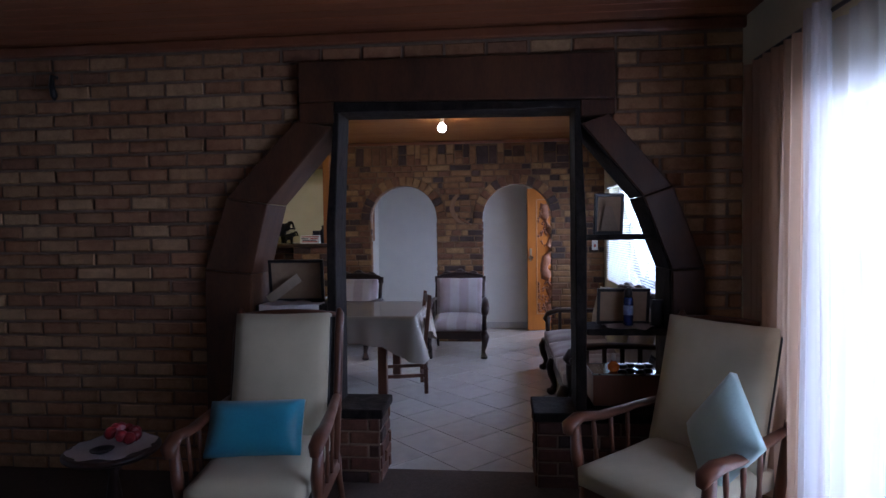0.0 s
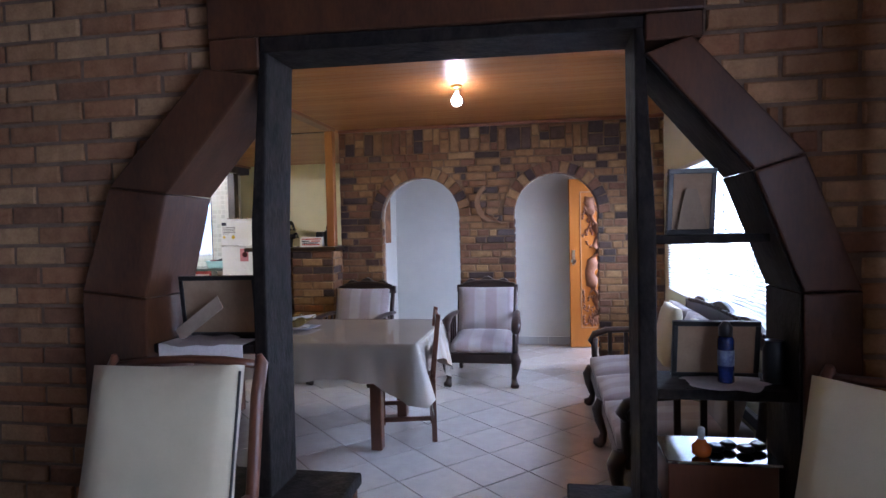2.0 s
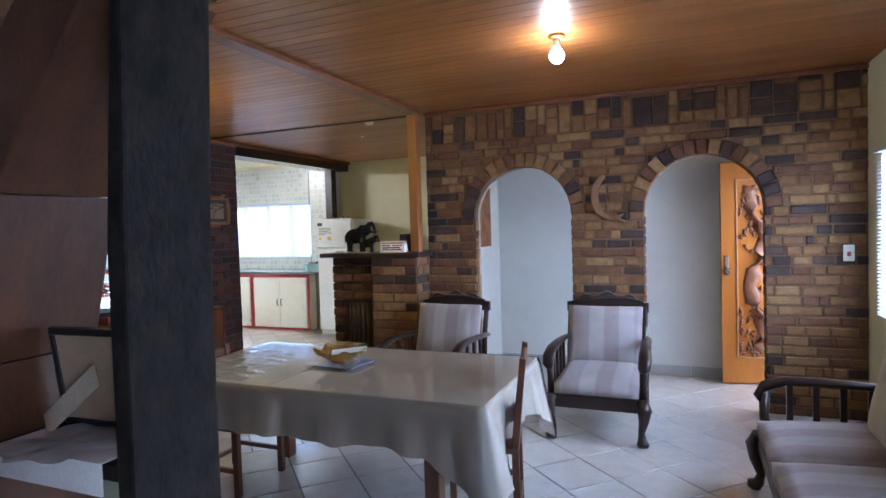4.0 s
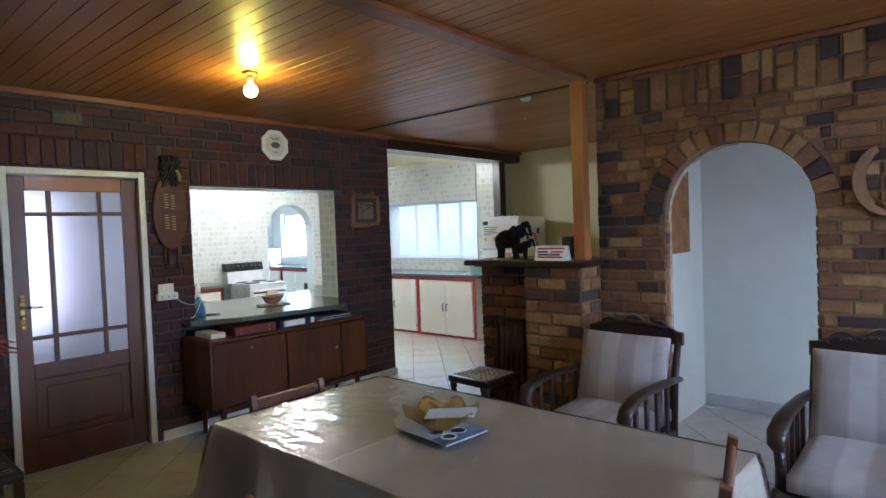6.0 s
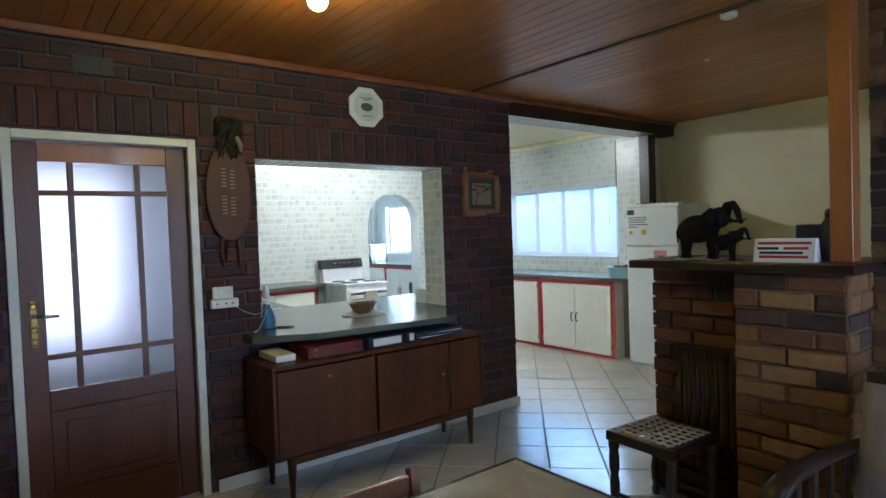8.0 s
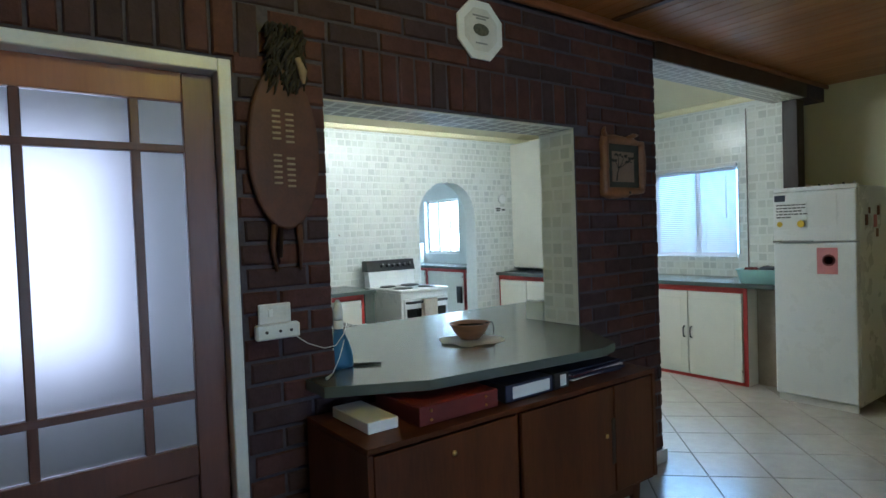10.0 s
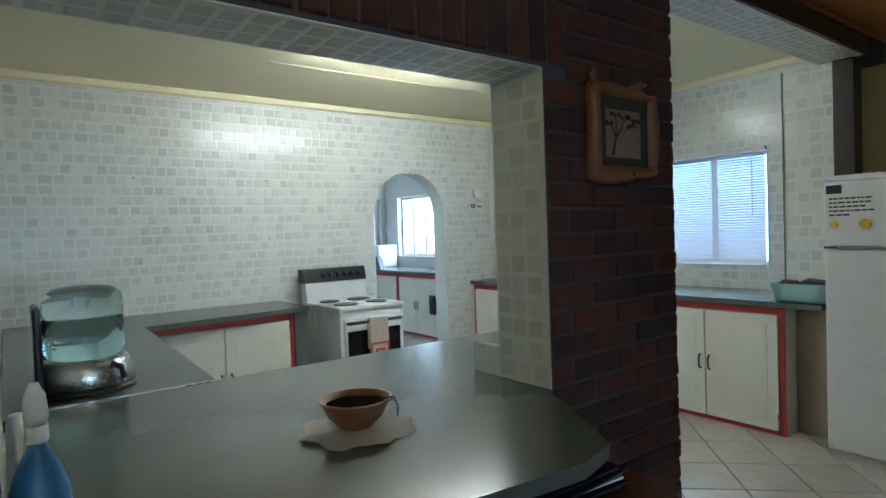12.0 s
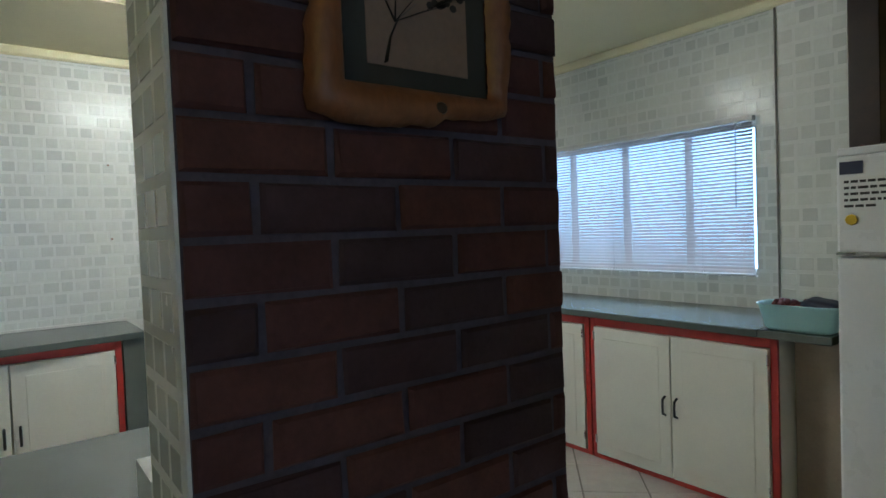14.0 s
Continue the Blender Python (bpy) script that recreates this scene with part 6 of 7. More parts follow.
for i in range(4):
    part("bar", tube([(-2.72 + 0.05 * i, 6.755, 0.32), (-2.72 + 0.05 * i + 0.008, 6.745, 0.57), (-2.72 + 0.05 * i, 6.755, 0.82)], [0.008, 0.018, 0.008]), "dark_wood", grate)
tagged(part("shopping_bag", cushion(0.16, 0.26, 0.10, puff=0.6), "plastic_white"), "crumpled white plastic bag beside the armchair", "bag").matrix_world = pose(-2.12, 6.53, 0.13, 88, 0, 8)

# crescent leaf on the ochre wall
leaf = thing("wall_crescent", "crescent shaped wooden wall ornament between the arches", "ornament")
outer = [(-0.24 + 0.17 * math.cos(a), 1.74 + 0.20 * math.sin(a)) for a in [math.radians(d) for d in range(110, 300, 14)]]
inner = [(-0.20 + 0.15 * math.cos(a), 1.75 + 0.17 * math.sin(a)) for a in [math.radians(d) for d in range(292, 118, -14)]]
part("crescent", prism(outer + inner, "y", 6.862, 6.892, bevel=0.005), material("pale_bark", (0.24, 0.125, 0.058), (0.16, 0.078, 0.036), 0.6, 14, 0.3), leaf)
part("branch_tip", tube([(-0.30, 6.872, 1.62), (-0.22, 6.862, 1.565), (-0.13, 6.868, 1.52)], [0.018, 0.016, 0.006]), "branch", leaf)

switch = thing("light_switch", "small white light switch plate with a red tab", "switch")
part("plate", make((1.390, 1.460, 6.888, 6.899, 1.184, 1.304), bevel=0.003), "plastic_white", switch)
part("rocker", make((1.413, 1.437, 6.882, 6.889, 1.220, 1.254), bevel=0.002), "red", switch, "red rocker")

# ---- kitchen ----
def cupboard(name, m, w, d, h, label, doors=2, handles=True, panels=False):
    """Base unit facing -y: body, red frame, doors with dark handles and hinges. Origin at the front left bottom corner."""
    t = thing(name, label, "cupboard", "red-trimmed base cupboards", m=m)
    part("carcass", make((0, w, 0.018, d, 0.0, h)), "cup_white", t)
    f = 0.035
    part("red_frame", make((0, f, 0, 0.017, 0, h), (w - f, w, 0, 0.017, 0, h), (f, w - f, 0, 0.017, h - 0.05, h), (f, w - f, 0, 0.017, 0, 0.03), bevel=0.002), "red", t, "red painted edging")
    dw = (w - 2 * f) / doors
    for i in range(doors):
        a = f + i * dw
        dr = part("door", make((a + 0.003, a + dw - 0.003, -0.016, 0.004, 0.034, h - 0.054), bevel=0.003), "cup_white", t)
        part("raised_panel", make((a + 0.07, a + dw - 0.07, -0.019, -0.0155, 0.10, h - 0.12), bevel=0.0015), "cup_white", dr)
        hx = a + dw - 0.035 if i % 2 == 0 else a + 0.035
        part("handle", tube([(hx, -0.016, h * 0.435), (hx, -0.042, h * 0.45), (hx, -0.044, h * 0.495), (hx, -0.042, h * 0.54), (hx, -0.016, h * 0.555)], 0.007, seg=6), "black", dr, "black bow handle")
        hs = a + 0.004 if i % 2 == 0 else a + dw - 0.004
        for z in (0.10, h - 0.13):
            part("hinge", lathe([(0.006, 0), (0.006, 0.05)], seg=8, m=pose(hs, -0.018, z)), "steel", dr)
    return t


cupboard("base_cupboard", pose(-6.12, 9.30, 0), 1.09, 0.63, 0.868, "cream white base cupboard with red edging under the window")
cupboard("base_cupboard", pose(-7.19, 9.30, 0), 1.06, 0.63, 0.868, "cream white base cupboard with red edging under the window")
cupboard("base_cupboard", pose(-8.22, 9.30, 0), 1.02, 0.63, 0.868, "cream white base cupboard with red edging in the corner")
cupboard("base_cupboard", pose(-7.63, 5.905, 0, 0, 0, 90), 1.06, 0.58, 0.868, "cream white base cupboard with red edging beside the stove")
tagged(part("window_worktop", make((-8.235, -5.104, 9.26, 9.945, 0.87, 0.908), (-5.104, -4.79, 9.26, 9.485, 0.87, 0.908), bevel=0.004), "worktop"), "grey-green worktop under the kitchen window", "worktop")
tagged(part("support_panel", make((-5.02, -4.80, 9.46, 9.484, 0.0, 0.868)), material("raw_board", (0.30, 0.24, 0.18), (0.25, 0.20, 0.15), 0.7)), "plain brown board under the worktop end", "panel")
tagged(part("corner_worktop", prism([(-8.235, 5.155), (-5.605, 5.155), (-5.605, 5.83), (-7.50, 5.90), (-7.60, 7.09), (-8.235, 7.09)], "z", 0.87, 0.908, bevel=0.004), "worktop"), "grey-green L-shaped worktop along the tiled wall", "worktop")
tagged(part("worktop_strip", make((-5.612, -5.598, 5.17, 5.86, 0.909, 0.9225)), "steel"), "thin steel joint strip between the worktops", "trim")
tagged(part("end_panel", make((-8.22, -7.625, 6.972, 7.085, 0, 0.868), bevel=0.002), "worktop"), "grey-green end panel beside the stove", "panel")
tagged(part("upstand", make((-8.236, -8.22, 5.16, 7.09, 0.909, 0.925)), "frame_white"), "thin pale bead behind the worktop", "trim")

stove = thing("stove", "white electric stove with black panel and solid plates", "stove")
part("body", make((-8.10, -7.40, 7.25, 7.83, 0.03, 0.86), bevel=0.006), "white", stove)
part("hob", make((-8.10, -7.385, 7.245, 7.835, 0.861, 0.89), bevel=0.006), "white", stove)
part("splashback", prism([(-8.12, 0.89), (-8.00, 0.89), (-8.03, 1.05), (-8.12, 1.05)], "y", 7.25, 7.83, bevel=0.004), "white", stove)
cp = part("control_panel", prism([(-8.14, 1.052), (-8.015, 1.052), (-8.045, 1.17), (-8.14, 1.17)], "y", 7.235, 7.845, bevel=0.006), "black", stove, "black control panel")
for i in range(6):
    part("dial", lathe([(0.022, 0), (0.020, 0.016), (0.008, 0.022)], seg=14, m=pose(-8.025, 7.42 + 0.07 * i, 1.11, 0, 76, 0)), "black", cp)
    part("dial_mark", make((-8.001, -7.998, 7.418 + 0.07 * i, 7.422 + 0.07 * i, 1.118, 1.132)), "white", cp)
for x, y, r in ((-7.88, 7.40, 0.075), (-7.88, 7.68, 0.09), (-7.58, 7.40, 0.09), (-7.58, 7.68, 0.075)):
    part("hot_plate", lathe([(r + 0.012, 0), (r + 0.012, 0.006), (r, 0.012), (r * 0.3, 0.012), (r * 0.25, 0.009)], seg=24, m=pose(x, y, 0.889)), "black", stove, "solid black hot plate")
part("oven_door", make((-7.399, -7.375, 7.275, 7.805, 0.28, 0.80), bevel=0.006), "white", stove)
part("oven_glass", make((-7.376, -7.371, 7.30, 7.78, 0.33, 0.70), bevel=0.002), material("dark_oven_glass", (0.012, 0.012, 0.013), None, 0.08, 5, 0), stove)
part("oven_handle", tube([(-7.375, 7.30, 0.765), (-7.335, 7.31, 0.768), (-7.332, 7.54, 0.77), (-7.335, 7.77, 0.768), (-7.375, 7.78, 0.765)], 0.014, seg=8), "black", stove)
part("drawer", make((-7.399, -7.378, 7.275, 7.805, 0.06, 0.26), bevel=0.006), "white", stove)
towel = thing("oven_towel", "quilted beige and red towel hanging on the oven handle", "towel")
M["quilt"] = material("quilted_beige", (0.50, 0.42, 0.33), (0.40, 0.33, 0.26), 0.9, 60, 0.6)
part("cloth", make((-7.318, -7.306, 7.46, 7.63, 0.40, 0.785), (-7.345, -7.312, 7.46, 7.63, 0.783, 0.795), (-7.355, -7.347, 7.46, 7.63, 0.55, 0.785), bevel=0.003), "quilt", towel)
part("red_border", make((-7.3055, -7.303, 7.46, 7.63, 0.40, 0.425), (-7.3055, -7.303, 7.46, 7.475, 0.425, 0.60), (-7.3055, -7.303, 7.615, 7.63, 0.425, 0.60), (-7.3055, -7.303, 7.475, 7.615, 0.585, 0.60)), "red", towel)
part("red_square", make((-7.3055, -7.303, 7.505, 7.585, 0.455, 0.47), (-7.3055, -7.303, 7.505, 7.52, 0.47, 0.55), (-7.3055, -7.303, 7.57, 7.585, 0.47, 0.55), (-7.3055, -7.303, 7.52, 7.57, 0.535, 0.55), (-7.3055, -7.303, 7.535, 7.555, 0.495, 0.515)), "red", towel)

kettle = thing("kettle", "white plastic electric kettle on the worktop", "kettle", m=pose(-7.95, 5.62, 0.909) @ Matrix.Diagonal((1.12, 1.12, 1.12, 1)))
part("jug", lathe([(0.082, 0), (0.085, 0.01), (0.078, 0.09), (0.066, 0.17), (0.060, 0.21), (0.045, 0.228), (0.012, 0.236)], seg=24), "white", kettle)
part("handle", tube([(0.05, 0.045, 0.20), (0.085, 0.075, 0.19), (0.10, 0.085, 0.13), (0.085, 0.075, 0.06)], [0.014, 0.013, 0.012, 0.012]), "white", kettle)
part("spout", tube([(-0.04, -0.04, 0.18), (-0.062, -0.058, 0.205)], [0.028, 0.016]), "white", kettle)
tagged(part("kitchen_socket", make((-8.233, -8.222, 5.82, 5.94, 1.08, 1.16), bevel=0.003), "plastic_white"), "white socket plate on the tiles", "socket")
for y, z in ((7.03, 1.95), (7.03, 1.46), (6.0, 1.95), (6.0, 1.62), (6.02, 1.30)):
    tagged(part("nail_plug", lathe([(0.007, 0), (0.005, 0.006)], seg=8, m=pose(-8.237, y, z, 0, 90, 0)), "carving"), "small rusty wall plug in the tiles", "wall plug", "wall plugs")
disp = thing("water_dispenser", "pale blue water bottle on a steel and black dispenser", "dispenser", m=pose(-5.92, 5.42, 0.909))
M["aqua"] = glass("aqua_plastic", (0.76, 0.93, 0.94), 0.06, 1.2)
part("bottle", lathe([(0.10, 0.118), (0.128, 0.126), (0.136, 0.15), (0.136, 0.20), (0.131, 0.205), (0.131, 0.212), (0.136, 0.217), (0.136, 0.27), (0.131, 0.275), (0.131, 0.282), (0.136, 0.287), (0.136, 0.335), (0.128, 0.365), (0.098, 0.386), (0.045, 0.394), (0.012, 0.396)], seg=32), "aqua", disp, "ribbed clear aqua bottle")
part("water", lathe([(0.004, 0.121), (0.122, 0.129), (0.130, 0.152), (0.130, 0.262), (0.004, 0.2625)], seg=28), glass("water", (0.80, 0.94, 0.95), 0.0, 1.33), disp)
part("steel_body", lathe([(0.160, 0.016), (0.164, 0.026), (0.158, 0.085), (0.146, 0.112), (0.12, 0.117)], seg=36), "steel", disp)
part("base", lathe([(0.170, 0), (0.170, 0.012), (0.156, 0.0155)], seg=36), "black", disp)
part("back_panel", make((-0.10, 0.10, -0.165, -0.140, 0.0, 0.33), bevel=0.008), "black", disp)
part("spout", tube([(0.13, 0.075, 0.098), (0.17, 0.098, 0.09), (0.182, 0.104, 0.05)], 0.012), "black", disp)

fridge = thing("fridge", "white two-door fridge with notes and magnets", "fridge")
part("cabinet", make((-4.718, -4.138, 9.165, 9.74, 0.04, 1.69), bevel=0.008), "white", fridge)
up = part("freezer_door", make((-4.718, -4.138, 9.115, 9.16, 1.275, 1.668), bevel=0.012, seg=2), "white", fridge)
lo = part("fridge_door", make((-4.718, -4.138, 9.115, 9.16, 0.06, 1.268), bevel=0.012, seg=2), "white", fridge)
part("door_grip", make((-4.718, -4.423, 9.10, 9.116, 1.272, 1.288), bevel=0.004), "steel", fridge)
part("top_trim", make((-4.718, -4.138, 9.13, 9.17, 1.67, 1.702), bevel=0.005), "white", fridge)
part("grille", make((-4.703, -4.153, 9.14, 9.165, 0.0, 0.058)), "plastic_white", fridge)
M["yellow"] = material("yellow_magnet", (0.70, 0.48, 0.03), None, 0.5)
M["pink"] = material("pink_card", (0.62, 0.25, 0.26), (0.55, 0.20, 0.22), 0.6)


def stuck(name, x0, x1, z0, z1, mt, label, cat, z_y=9.1145):
    return tagged(part(name, make((x0, x1, z_y - 0.003, z_y, z0, z1)), mt), label, cat)


note = thing("fridge_note", "white note with lines of handwriting on the freezer door", "note")
part("sheet", make((-4.703, -4.468, 9.1115, 9.1145, 1.375, 1.582)), "paper", note)
hw = random.Random(3)
for i, wd in enumerate((0.20, 0.205, 0.17, 0.20, 0.08)):
    x = -4.688
    while x < -4.688 + wd:
        l = hw.uniform(0.012, 0.035)
        part("writing", make((x, x + l, 9.1105, 9.1113, 1.560 - 0.024 * i, 1.570 - 0.024 * i)), "ink", note)
        x += l + 0.006
stuck("brand_plate", -4.703, -4.623, 1.595, 1.645, "navy", "dark plate on the freezer door", "plate")
stuck("fridge_note_small", -4.463, -4.263, 1.40, 1.635, "paper", "pale printed sheet on the freezer door", "note")
for x, r in ((-4.663, 0.022), (-4.508, 0.03)):
    tagged(part("magnet", lathe([(r, 0), (r, 0.004), (r * 0.9, 0.006)], seg=8, m=pose(x, 9.110, 1.415, 90, 0, 0)), "yellow"), "yellow shaped magnet on the freezer door", "magnet", "fridge magnets")
pk = stuck("pink_card", -4.403, -4.263, 1.03, 1.23, "pink", "pink card with a dark round print on the fridge door", "card")
part("round_print", lathe([(0.045, 0), (0.045, 0.001), (0.03, 0.001), (0.03, 0)], seg=20, m=pose(-4.323, 9.111, 1.135, 90, 0, 0)), "red_book", pk)
for i, (y, z, s, mt) in enumerate(((9.30, 1.43, 0.05, "red_book"), (9.36, 1.50, 0.03, "mid_wood"), (9.48, 1.42, 0.06, "pink"), (9.55, 1.50, 0.045, "red_book"), (9.52, 1.33, 0.04, "carving"))):
    tagged(part("magnet", make((-4.137, -4.131, y - s / 2, y + s / 2, z - s * 0.8, z + s * 0.8), bevel=0.002), mt), "small reddish magnet on the fridge side", "magnet", "fridge magnets")
for i in range(9):
    x = -4.663 + 0.055 * i
    tagged(part("figurine", lathe([(0.012, 0), (0.013, 0.018), (0.006, 0.026 + 0.006 * (i % 3))], seg=8), ["red_book", "black", "steel"][i % 3]), "tiny coloured figurine standing on the fridge", "clutter", "clutter on the fridge").matrix_world = pose(x, 9.24 + 0.05 * (i % 3), 1.691)

basin = thing("plastic_basin", "pale aqua plastic basin on the worktop", "basin", m=pose(-4.95, 9.37, 0.909))
M["aqua_basin"] = material("aqua_basin_plastic", (0.46, 0.76, 0.76), (0.42, 0.72, 0.72), 0.35, 6, 0.02, trans=0.15)
bm = bmesh.new()
rings = []
for sx, sy, z in ((0.135, 0.07, 0.0), (0.15, 0.08, 0.01), (0.175, 0.095, 0.11), (0.185, 0.10, 0.118), (0.185, 0.10, 0.124), (0.168, 0.088, 0.12), (0.14, 0.072, 0.012)):
    rings.append([bm.verts.new((sx * math.copysign(abs(math.cos(a)) ** 0.5, math.cos(a)), sy * math.copysign(abs(math.sin(a)) ** 0.5, math.sin(a)), z)) for a in [2 * math.pi * i / 40 for i in range(40)]])
for p, q in zip(rings, rings[1:]):
    for i in range(40):
        bm.faces.new((p[i], p[(i + 1) % 40], q[(i + 1) % 40], q[i])).smooth = True
bm.faces.new(rings[0][::-1]), bm.faces.new(rings[-1])
part("tub", bm, "aqua_basin", basin)
for i in range(14):
    part("peg", lathe([(0.006, -0.02), (0.024, 0.0), (0.008, 0.024)], seg=8, m=pose(-0.11 + 0.017 * i, 0.03 * math.sin(i * 2.0), 0.115 + 0.008 * (i % 2), 30 * i, 50 * i, 0)), "red_book", basin)
part("folded_cloth", cushion(0.14, 0.12, 0.05, m=pose(0.085, 0.0, 0.10, 4, 8, 0)), "navy", basin, "dark folded cloth")

blind = thing("venetian_blind", "white venetian blind with open slats before the window", "blind")
part("head_rail", make((-7.36, -5.40, 9.90, 9.94, 2.0, 2.03), bevel=0.003), "plastic_white", blind)
part("bottom_rail", make((-7.35, -5.41, 9.915, 9.935, 1.095, 1.11), bevel=0.003), "plastic_white", blind)
slat = None
for i in range(42):
    if slat is None:
        slat = bpy.data.meshes.new("slat")
        sb_ = prism([(-0.0125, 0.0), (-0.006, 0.0022), (0.0, 0.003), (0.006, 0.0022), (0.0125, 0.0), (0.006, 0.0015), (0.0, 0.0023), (-0.006, 0.0015)], "x", -7.35, -5.41)
        sb_.to_mesh(slat)
        sb_.free()
        slat.materials.append(cloth("blind_slat", (0.58, 0.53, 0.50), 1.0))
    ob = new("slat", slat)
    ob.parent = blind
    ob.matrix_world = pose(0, 9.925, 1.125 + i * 0.0210, 51, 0, 0)
for x in (-7.0, -6.38, -5.72):
    part("cord", make((x - 0.0012, x + 0.0012, 9.909, 9.911, 1.10, 2.0)), "plastic_white", blind)
part("wand", tube([(-5.50, 9.90, 2.0), (-5.50, 9.895, 1.5)], 0.004, seg=6), "plastic_white", blind)

tagged(part("kitchen_clock", lathe([(0.062, 0), (0.065, 0.012), (0.055, 0.02)], seg=24, m=pose(-8.232, 9.40, 1.86, 0, 90, 0)), "white"), "small round white clock on the tiles", "clock")
sign = thing("kitchen_sign", "small black and white sign on the tiles", "sign")
part("board", make((-8.233, -8.226, 9.27, 9.46, 1.68, 1.76)), "paper", sign)
for y0, y1, z in ((9.285, 9.37, 1.735), (9.30, 9.36, 1.71), (9.39, 9.45, 1.72)):
    part("lettering", make((-8.226, -8.224, y0, y1, z - 0.01, z + 0.01)), "ink", sign)
wc = thing("wall_cupboard", "tall cream wall cupboard above the worktop", "cupboard")
part("body", make((-8.236, -7.60, 9.60, 9.94, 0.95, 2.58), bevel=0.003), "cup_white", wc)
part("door", make((-8.23, -7.61, 9.582, 9.599, 0.96, 2.57), bevel=0.003), "cup_white", wc)
cupboard("scullery_cupboard", pose(-11.6, 9.82, 0), 1.0, 0.55, 0.868, "white scullery cupboard with red edging")
cupboard("scullery_cupboard", pose(-10.58, 9.82, 0), 1.0, 0.55, 0.868, "white scullery cupboard with red edging")
cupboard("scullery_cupboard", pose(-9.56, 9.82, 0), 1.0, 0.55, 0.868, "white scullery cupboard with red edging")
tagged(part("scullery_worktop", make((-11.75, -8.50, 9.78, 10.39, 0.87, 0.908), bevel=0.004), "worktop"), "long blue-grey laminate scullery worktop", "worktop")
tagged(part("hanging_bag", cushion(0.12, 0.26, 0.06, puff=0.6), "black"), "black cloth bag hanging on a cupboard handle", "bag").matrix_world = pose(-9.62, 9.765, 0.48, 90, 0, 0)
box_ = thing("appliance", "white box-shaped appliance in the scullery corner", "appliance")
part("body", make((-11.77, -11.44, 10.02, 10.37, 0.909, 1.27), bevel=0.01), "white", box_)
part("side_grille", make((-11.441, -11.437, 10.06, 10.30, 0.95, 1.22)), "plastic_white", box_)
tagged(part("iron", prism([(-0.10, 0.0), (0.10, 0.0), (0.085, 0.05), (0.02, 0.19), (-0.01, 0.19), (-0.085, 0.05)], "y", -0.05, 0.05, bevel=0.01), "navy"), "dark blue pointed container on the scullery worktop", "container").matrix_world = pose(-11.35, 9.95, 0.909, 0, 0, 10)
shade_ = thing("scullery_blind", "raised white slatted blind in the scullery window", "blind")
for i in range(7):
    part("slat", make((-11.795, -11.775, 9.36, 10.28, 1.84 + 0.028 * i, 1.846 + 0.028 * i)), "plastic_white", shade_)


# ---- bricks, tiles and boards ----
rng = random.Random(5)


def arch_spans(v):
    """Where the timber arch interrupts the living room brickwork at height v."""
    if v > 2.12:
        return [(-0.95, 0.88)] if v < 2.45 else []
    out = []
    for side in (LEFT_OUT, RIGHT_OUT):
        for (xa, za), (xb, zb) in zip(side, side[1:]):
            if za <= v <= zb:
                out.append(xa + (xb - xa) * (v - za) / (zb - za))
    a, b = (out + [-0.95, 0.88])[:2] if len(out) == 2 else (-0.95, 0.88)
    return [(a - 0.012, b + 0.012)]


lay(arch_wall, courses(-3.8, 1.55, 0, 2.54, 0.24, 0.0846, 0.016, cut(arch_spans), rng=rng), pose(0, 2.722, 0), "brick_tan", (-0.2, 1.6))
# both low walls in dark brown bricks
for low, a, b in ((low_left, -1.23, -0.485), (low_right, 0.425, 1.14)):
    lay(low, courses(a, b, 0.0, 0.385, 0.23, 0.077, 0.012, cut(lambda v: []), rng=rng), pose(0, 2.642, 0), "brick_dark", (0, 0.3))
lay(low_left, courses(2.65, 2.92, 0, 0.385, 0.23, 0.077, 0.012, cut(lambda v: []), rng=rng), pose(-0.482, 0, 0, 0, 0, 90), "brick_dark", (2.8, 0.3))
lay(low_right, [(-q[0],) + q[1:] for q in courses(2.65, 2.92, 0, 0.385, 0.23, 0.077, 0.012, cut(lambda v: []), rng=rng)], pose(0.422, 0, 0, 0, 0, -90), "brick_dark", (-2.8, 0.3))


def north_spans(v):
    out = []
    for cx, r, s in ARCHES:
        R = r + 0.125
        if v < s:
            out.append((cx - r, cx + r))
        elif v < s + R:
            w = math.sqrt(R * R - (v - s) ** 2)
            out.append((cx - w - 0.008, cx + w + 0.008))
    return out


bricks = [q for q in courses(-1.94, 1.55, 0, 2.30, 0.205, 0.0767, 0.014, cut(north_spans), (0.006, 0.019), rng, 0.22)]
x = -1.94
while x < 1.54:
    w = rng.choice((0.075, 0.085, 0.11, 0.16))
    z = 2.30
    while z < 2.55:
        h = min(rng.choice((0.09, 0.14, 0.24)), 2.57 - z)
        if h > 0.04:
            bricks.append((x + w / 2, z + h / 2, w - 0.014, h - 0.012, rng.uniform(0.008, 0.03), rng.uniform(-1.5, 1.5)))
        z += h
    x += w
for cx, r, s in ARCHES:
    for i in range(17):
        a = math.pi * (i + 0.5) / 17
        R = r + 0.058
        bricks.append((cx + R * math.cos(a), s + R * math.sin(a), 0.118, math.pi * r / 17 * 1.02, rng.uniform(0.03, 0.045), -math.degrees(a)))
lay(north_wall, bricks, pose(0, 6.927, 0), "brick_ochre", (-0.5, 1.5))
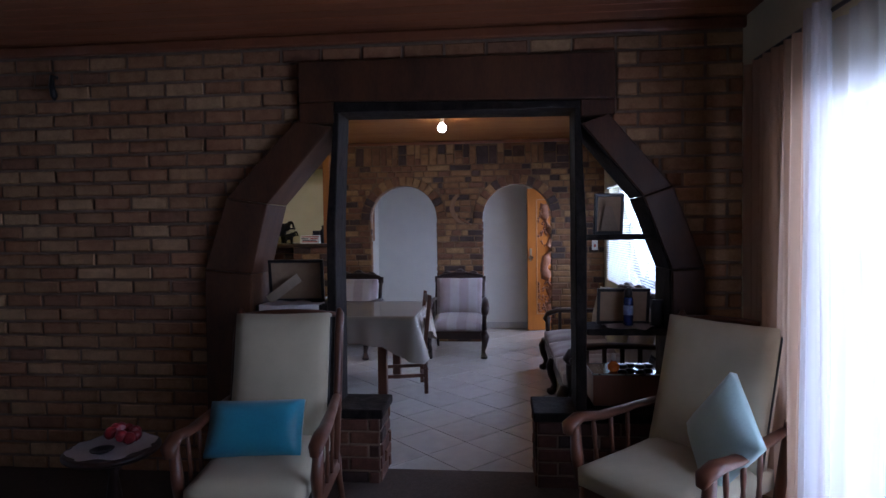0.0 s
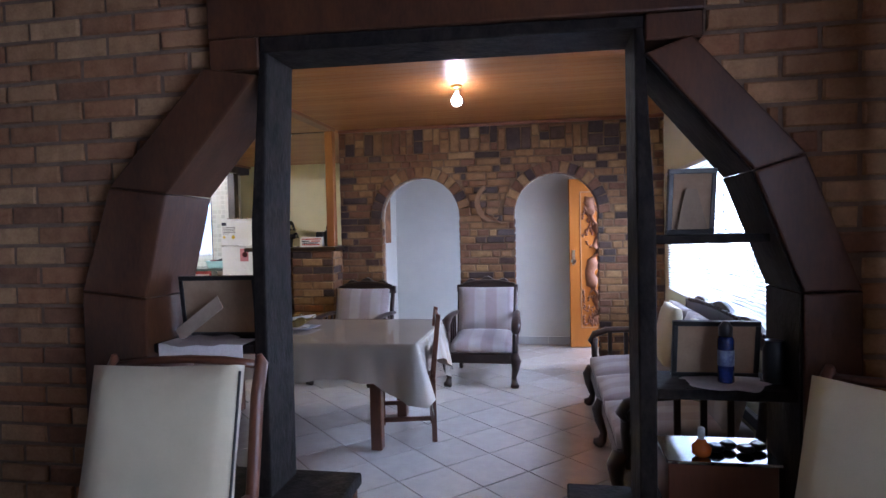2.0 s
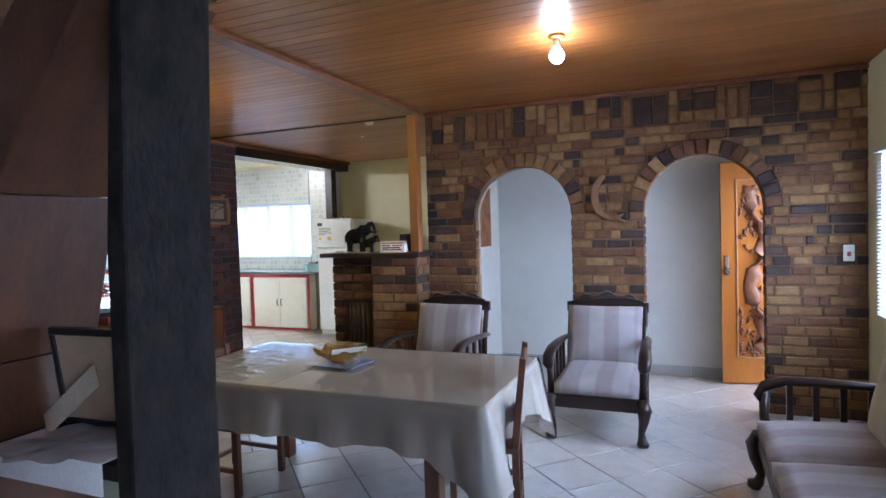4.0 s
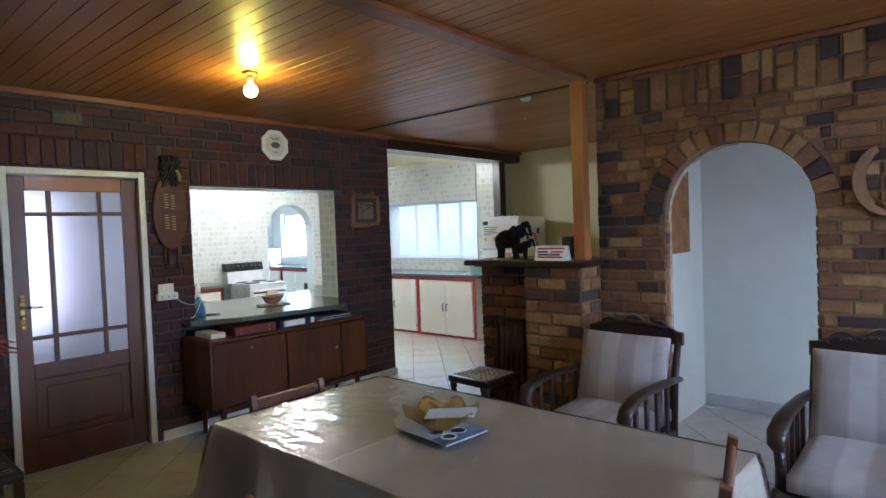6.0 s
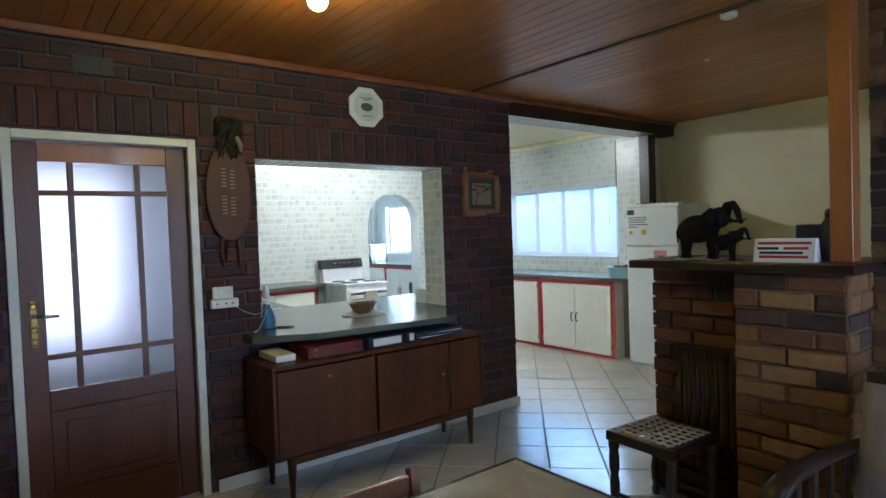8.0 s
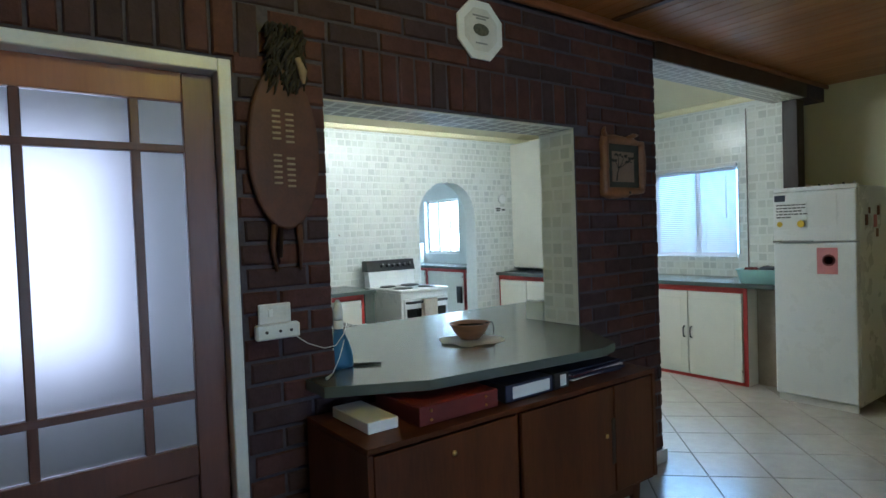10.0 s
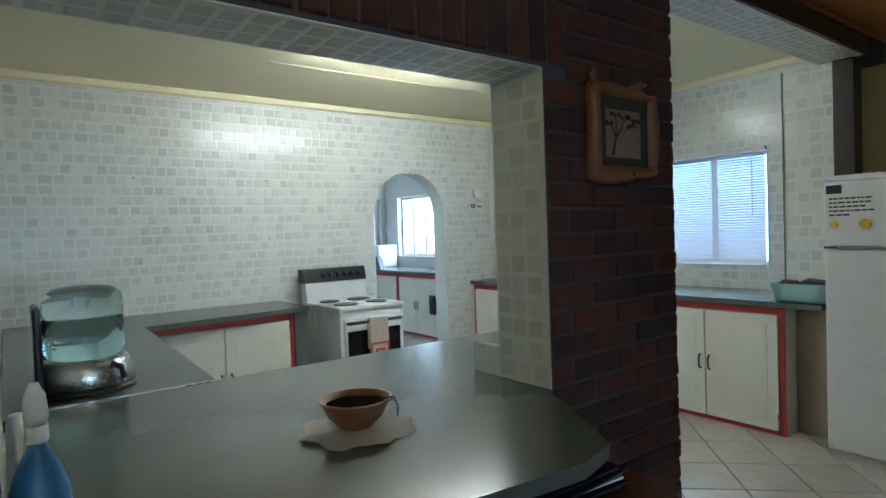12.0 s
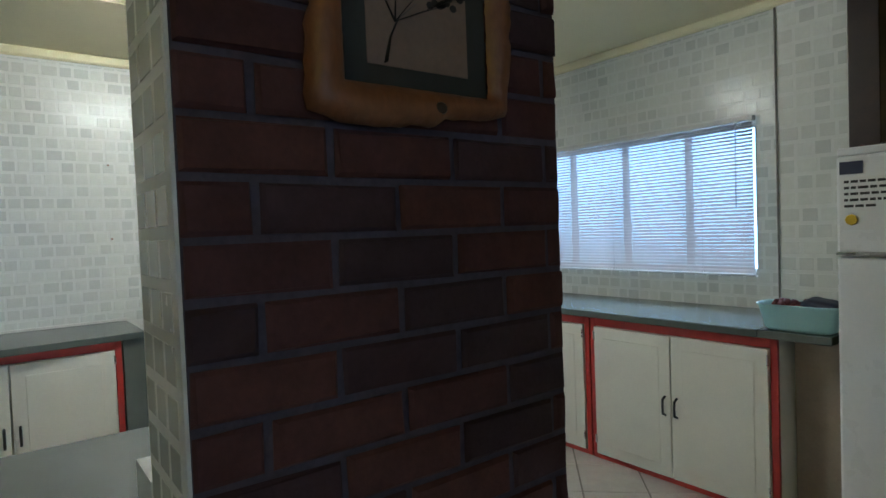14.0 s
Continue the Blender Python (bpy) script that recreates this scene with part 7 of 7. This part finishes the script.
# arch reveals
for cx, r, s in ARCHES:
    side = [(6.962, z, 0.052, 0.07, 0.012, 0) for z in [0.05 + 0.0821 * i for i in range(19)]]
    lay(north_wall, side, pose(cx - r - 0.002, 0, 0, 0, 0, 90), "brick_ochre", (7.0, 1.4), limit=20)
    lay(north_wall, [(-u, *q) for u, *q in side], pose(cx + r + 0.002, 0, 0, 0, 0, -90), "brick_ochre", (-7.0, 1.4), limit=20)


def west_spans(v):
    out = []
    if v < 2.08:
        out.append((3.90, 4.82))
    if 2.08 < v < 2.29:
        out.append((3.80, 4.92))
    if 0.88 < v < 1.985:
        out.append((5.16, 6.618))
    if 1.985 < v < 2.20:
        out.append((5.16, 6.72))
    return out


west = courses(2.95, 7.348, 0.075, 2.54, 0.236, 0.085, 0.013, cut(west_spans), (0.007, 0.012), rng)
for a, b, z0, z1 in ((3.80, 4.92, 2.085, 2.29), (5.16, 6.72, 1.992, 2.20)):
    n = round((b - a) / 0.085)
    west += [(a + (b - a) * (i + 0.5) / n, (z0 + z1) / 2, (b - a) / n - 0.013, z1 - z0 - 0.01, rng.uniform(0.008, 0.015), rng.uniform(-0.6, 0.6)) for i in range(n)]
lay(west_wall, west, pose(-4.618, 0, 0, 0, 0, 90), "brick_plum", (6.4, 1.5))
pier = courses(-2.41, -1.945, 0, 1.26, 0.235, 0.084, 0.012, cut(lambda v: []), (0.004, 0.020), rng)
core = bpy.data.objects["divider_core"]
lay(core, pier, pose(0, 6.645, 0), "brick_ochre", (-2.2, 0.8))
lay(core, courses(6.65, 6.92, 0, 1.26, 0.235, 0.084, 0.012, cut(lambda v: []), (0.004, 0.020), rng), pose(-1.947, 0, 0, 0, 0, 90), "brick_ochre", (6.7, 0.8))
# sooty dark bricks round the fireplace
lay(core, courses(-2.935, -2.43, 0, 1.26, 0.235, 0.084, 0.012, cut(lambda v: [(-2.78, -2.50)] if 0.3 < v < 0.85 else []), (0.012, 0.026), rng), pose(0, 6.80, 0), "brick_dark", (-2.7, 0.8))

# glazed kitchen wall tiles
def tiles(u0, u1, v0, v1, s, keep, r):
    out = []
    v = v0
    while v < v1 - 0.01:
        h = min(s, v1 - v)
        u = u0
        while u < u1 - 0.01:
            w = min(s * r.choice((1.0, 1.0, 1.0, 1.0, 1.25)), u1 - u)
            out += [((p + q) / 2, v + h / 2, q - p - 0.015, h - 0.019, 0.0010, 0) for p, q in keep(u, u + w, v + h / 2) if q - p > 0.03]
            u += w
        v += h
    return out


def kitchen_arch(v):
    if v < 1.64:
        return [(8.08, 8.94)]
    if v < 2.07:
        w = math.sqrt(max(0, 0.43 ** 2 - (v - 1.64) ** 2))
        return [(8.51 - w, 8.51 + w)]
    return []


lay(kitchen_west, tiles(5.15, 9.95, 0.9, 2.60, 0.076, cut(kitchen_arch), rng), pose(-8.239, 0, 0, 0, 0, 90), "wall_tile", (7.0, 1.6), "tile", worn=0.0008, rest_label="more pale glazed tiles")
lay(kitchen_west, tiles(7.9, 9.3, 0.0, 0.9, 0.078, cut(kitchen_arch), rng), pose(-8.239, 0, 0, 0, 0, 90), "wall_tile", (8.5, 0.6), "tile", 0, 0.0008, "more pale glazed tiles")
lay(kitchen_north, tiles(-8.24, -4.72, 0.9, 2.60, 0.076, cut(lambda v: [(-7.35, -5.41)] if 1.09 < v < 2.02 else []), rng), pose(0, 9.949, 0), "wall_tile", (-5.4, 1.8), "tile", worn=0.0008, rest_label="more pale glazed tiles")
lay(kitchen_stub, tiles(-5.09, -4.787, 0.0, 2.46, 0.078, cut(lambda v: []), rng), pose(0, 9.489, 0), "wall_tile", (-4.9, 1.6), "tile", worn=0.0008)
lay(west_wall, tiles(-4.87, -4.625, 0.93, 1.98, 0.074, cut(lambda v: []), rng), pose(0, 6.612, 0), "jamb_tile", (-4.7, 1.4), "tile", worn=0.0008)
lay(west_wall, tiles(-4.87, -4.625, 5.16, 6.618, 0.074, cut(lambda v: []), rng), Matrix(((1, 0, 0, 0), (0, 0, 1, 0), (0, 1, 0, 1.979), (0, 0, 0, 1))), "soffit_tile", (-4.7, 6.4), "tile", worn=0.0008)
lay(west_wall, tiles(-4.87, -4.625, 7.352, 9.49, 0.074, cut(lambda v: []), rng), Matrix(((1, 0, 0, 0), (0, 0, 1, 0), (0, 1, 0, 2.454), (0, 0, 0, 1))), "soffit_tile", (-4.7, 8.0), "tile", worn=0.0008)

# diagonal floor tiles
flags = []
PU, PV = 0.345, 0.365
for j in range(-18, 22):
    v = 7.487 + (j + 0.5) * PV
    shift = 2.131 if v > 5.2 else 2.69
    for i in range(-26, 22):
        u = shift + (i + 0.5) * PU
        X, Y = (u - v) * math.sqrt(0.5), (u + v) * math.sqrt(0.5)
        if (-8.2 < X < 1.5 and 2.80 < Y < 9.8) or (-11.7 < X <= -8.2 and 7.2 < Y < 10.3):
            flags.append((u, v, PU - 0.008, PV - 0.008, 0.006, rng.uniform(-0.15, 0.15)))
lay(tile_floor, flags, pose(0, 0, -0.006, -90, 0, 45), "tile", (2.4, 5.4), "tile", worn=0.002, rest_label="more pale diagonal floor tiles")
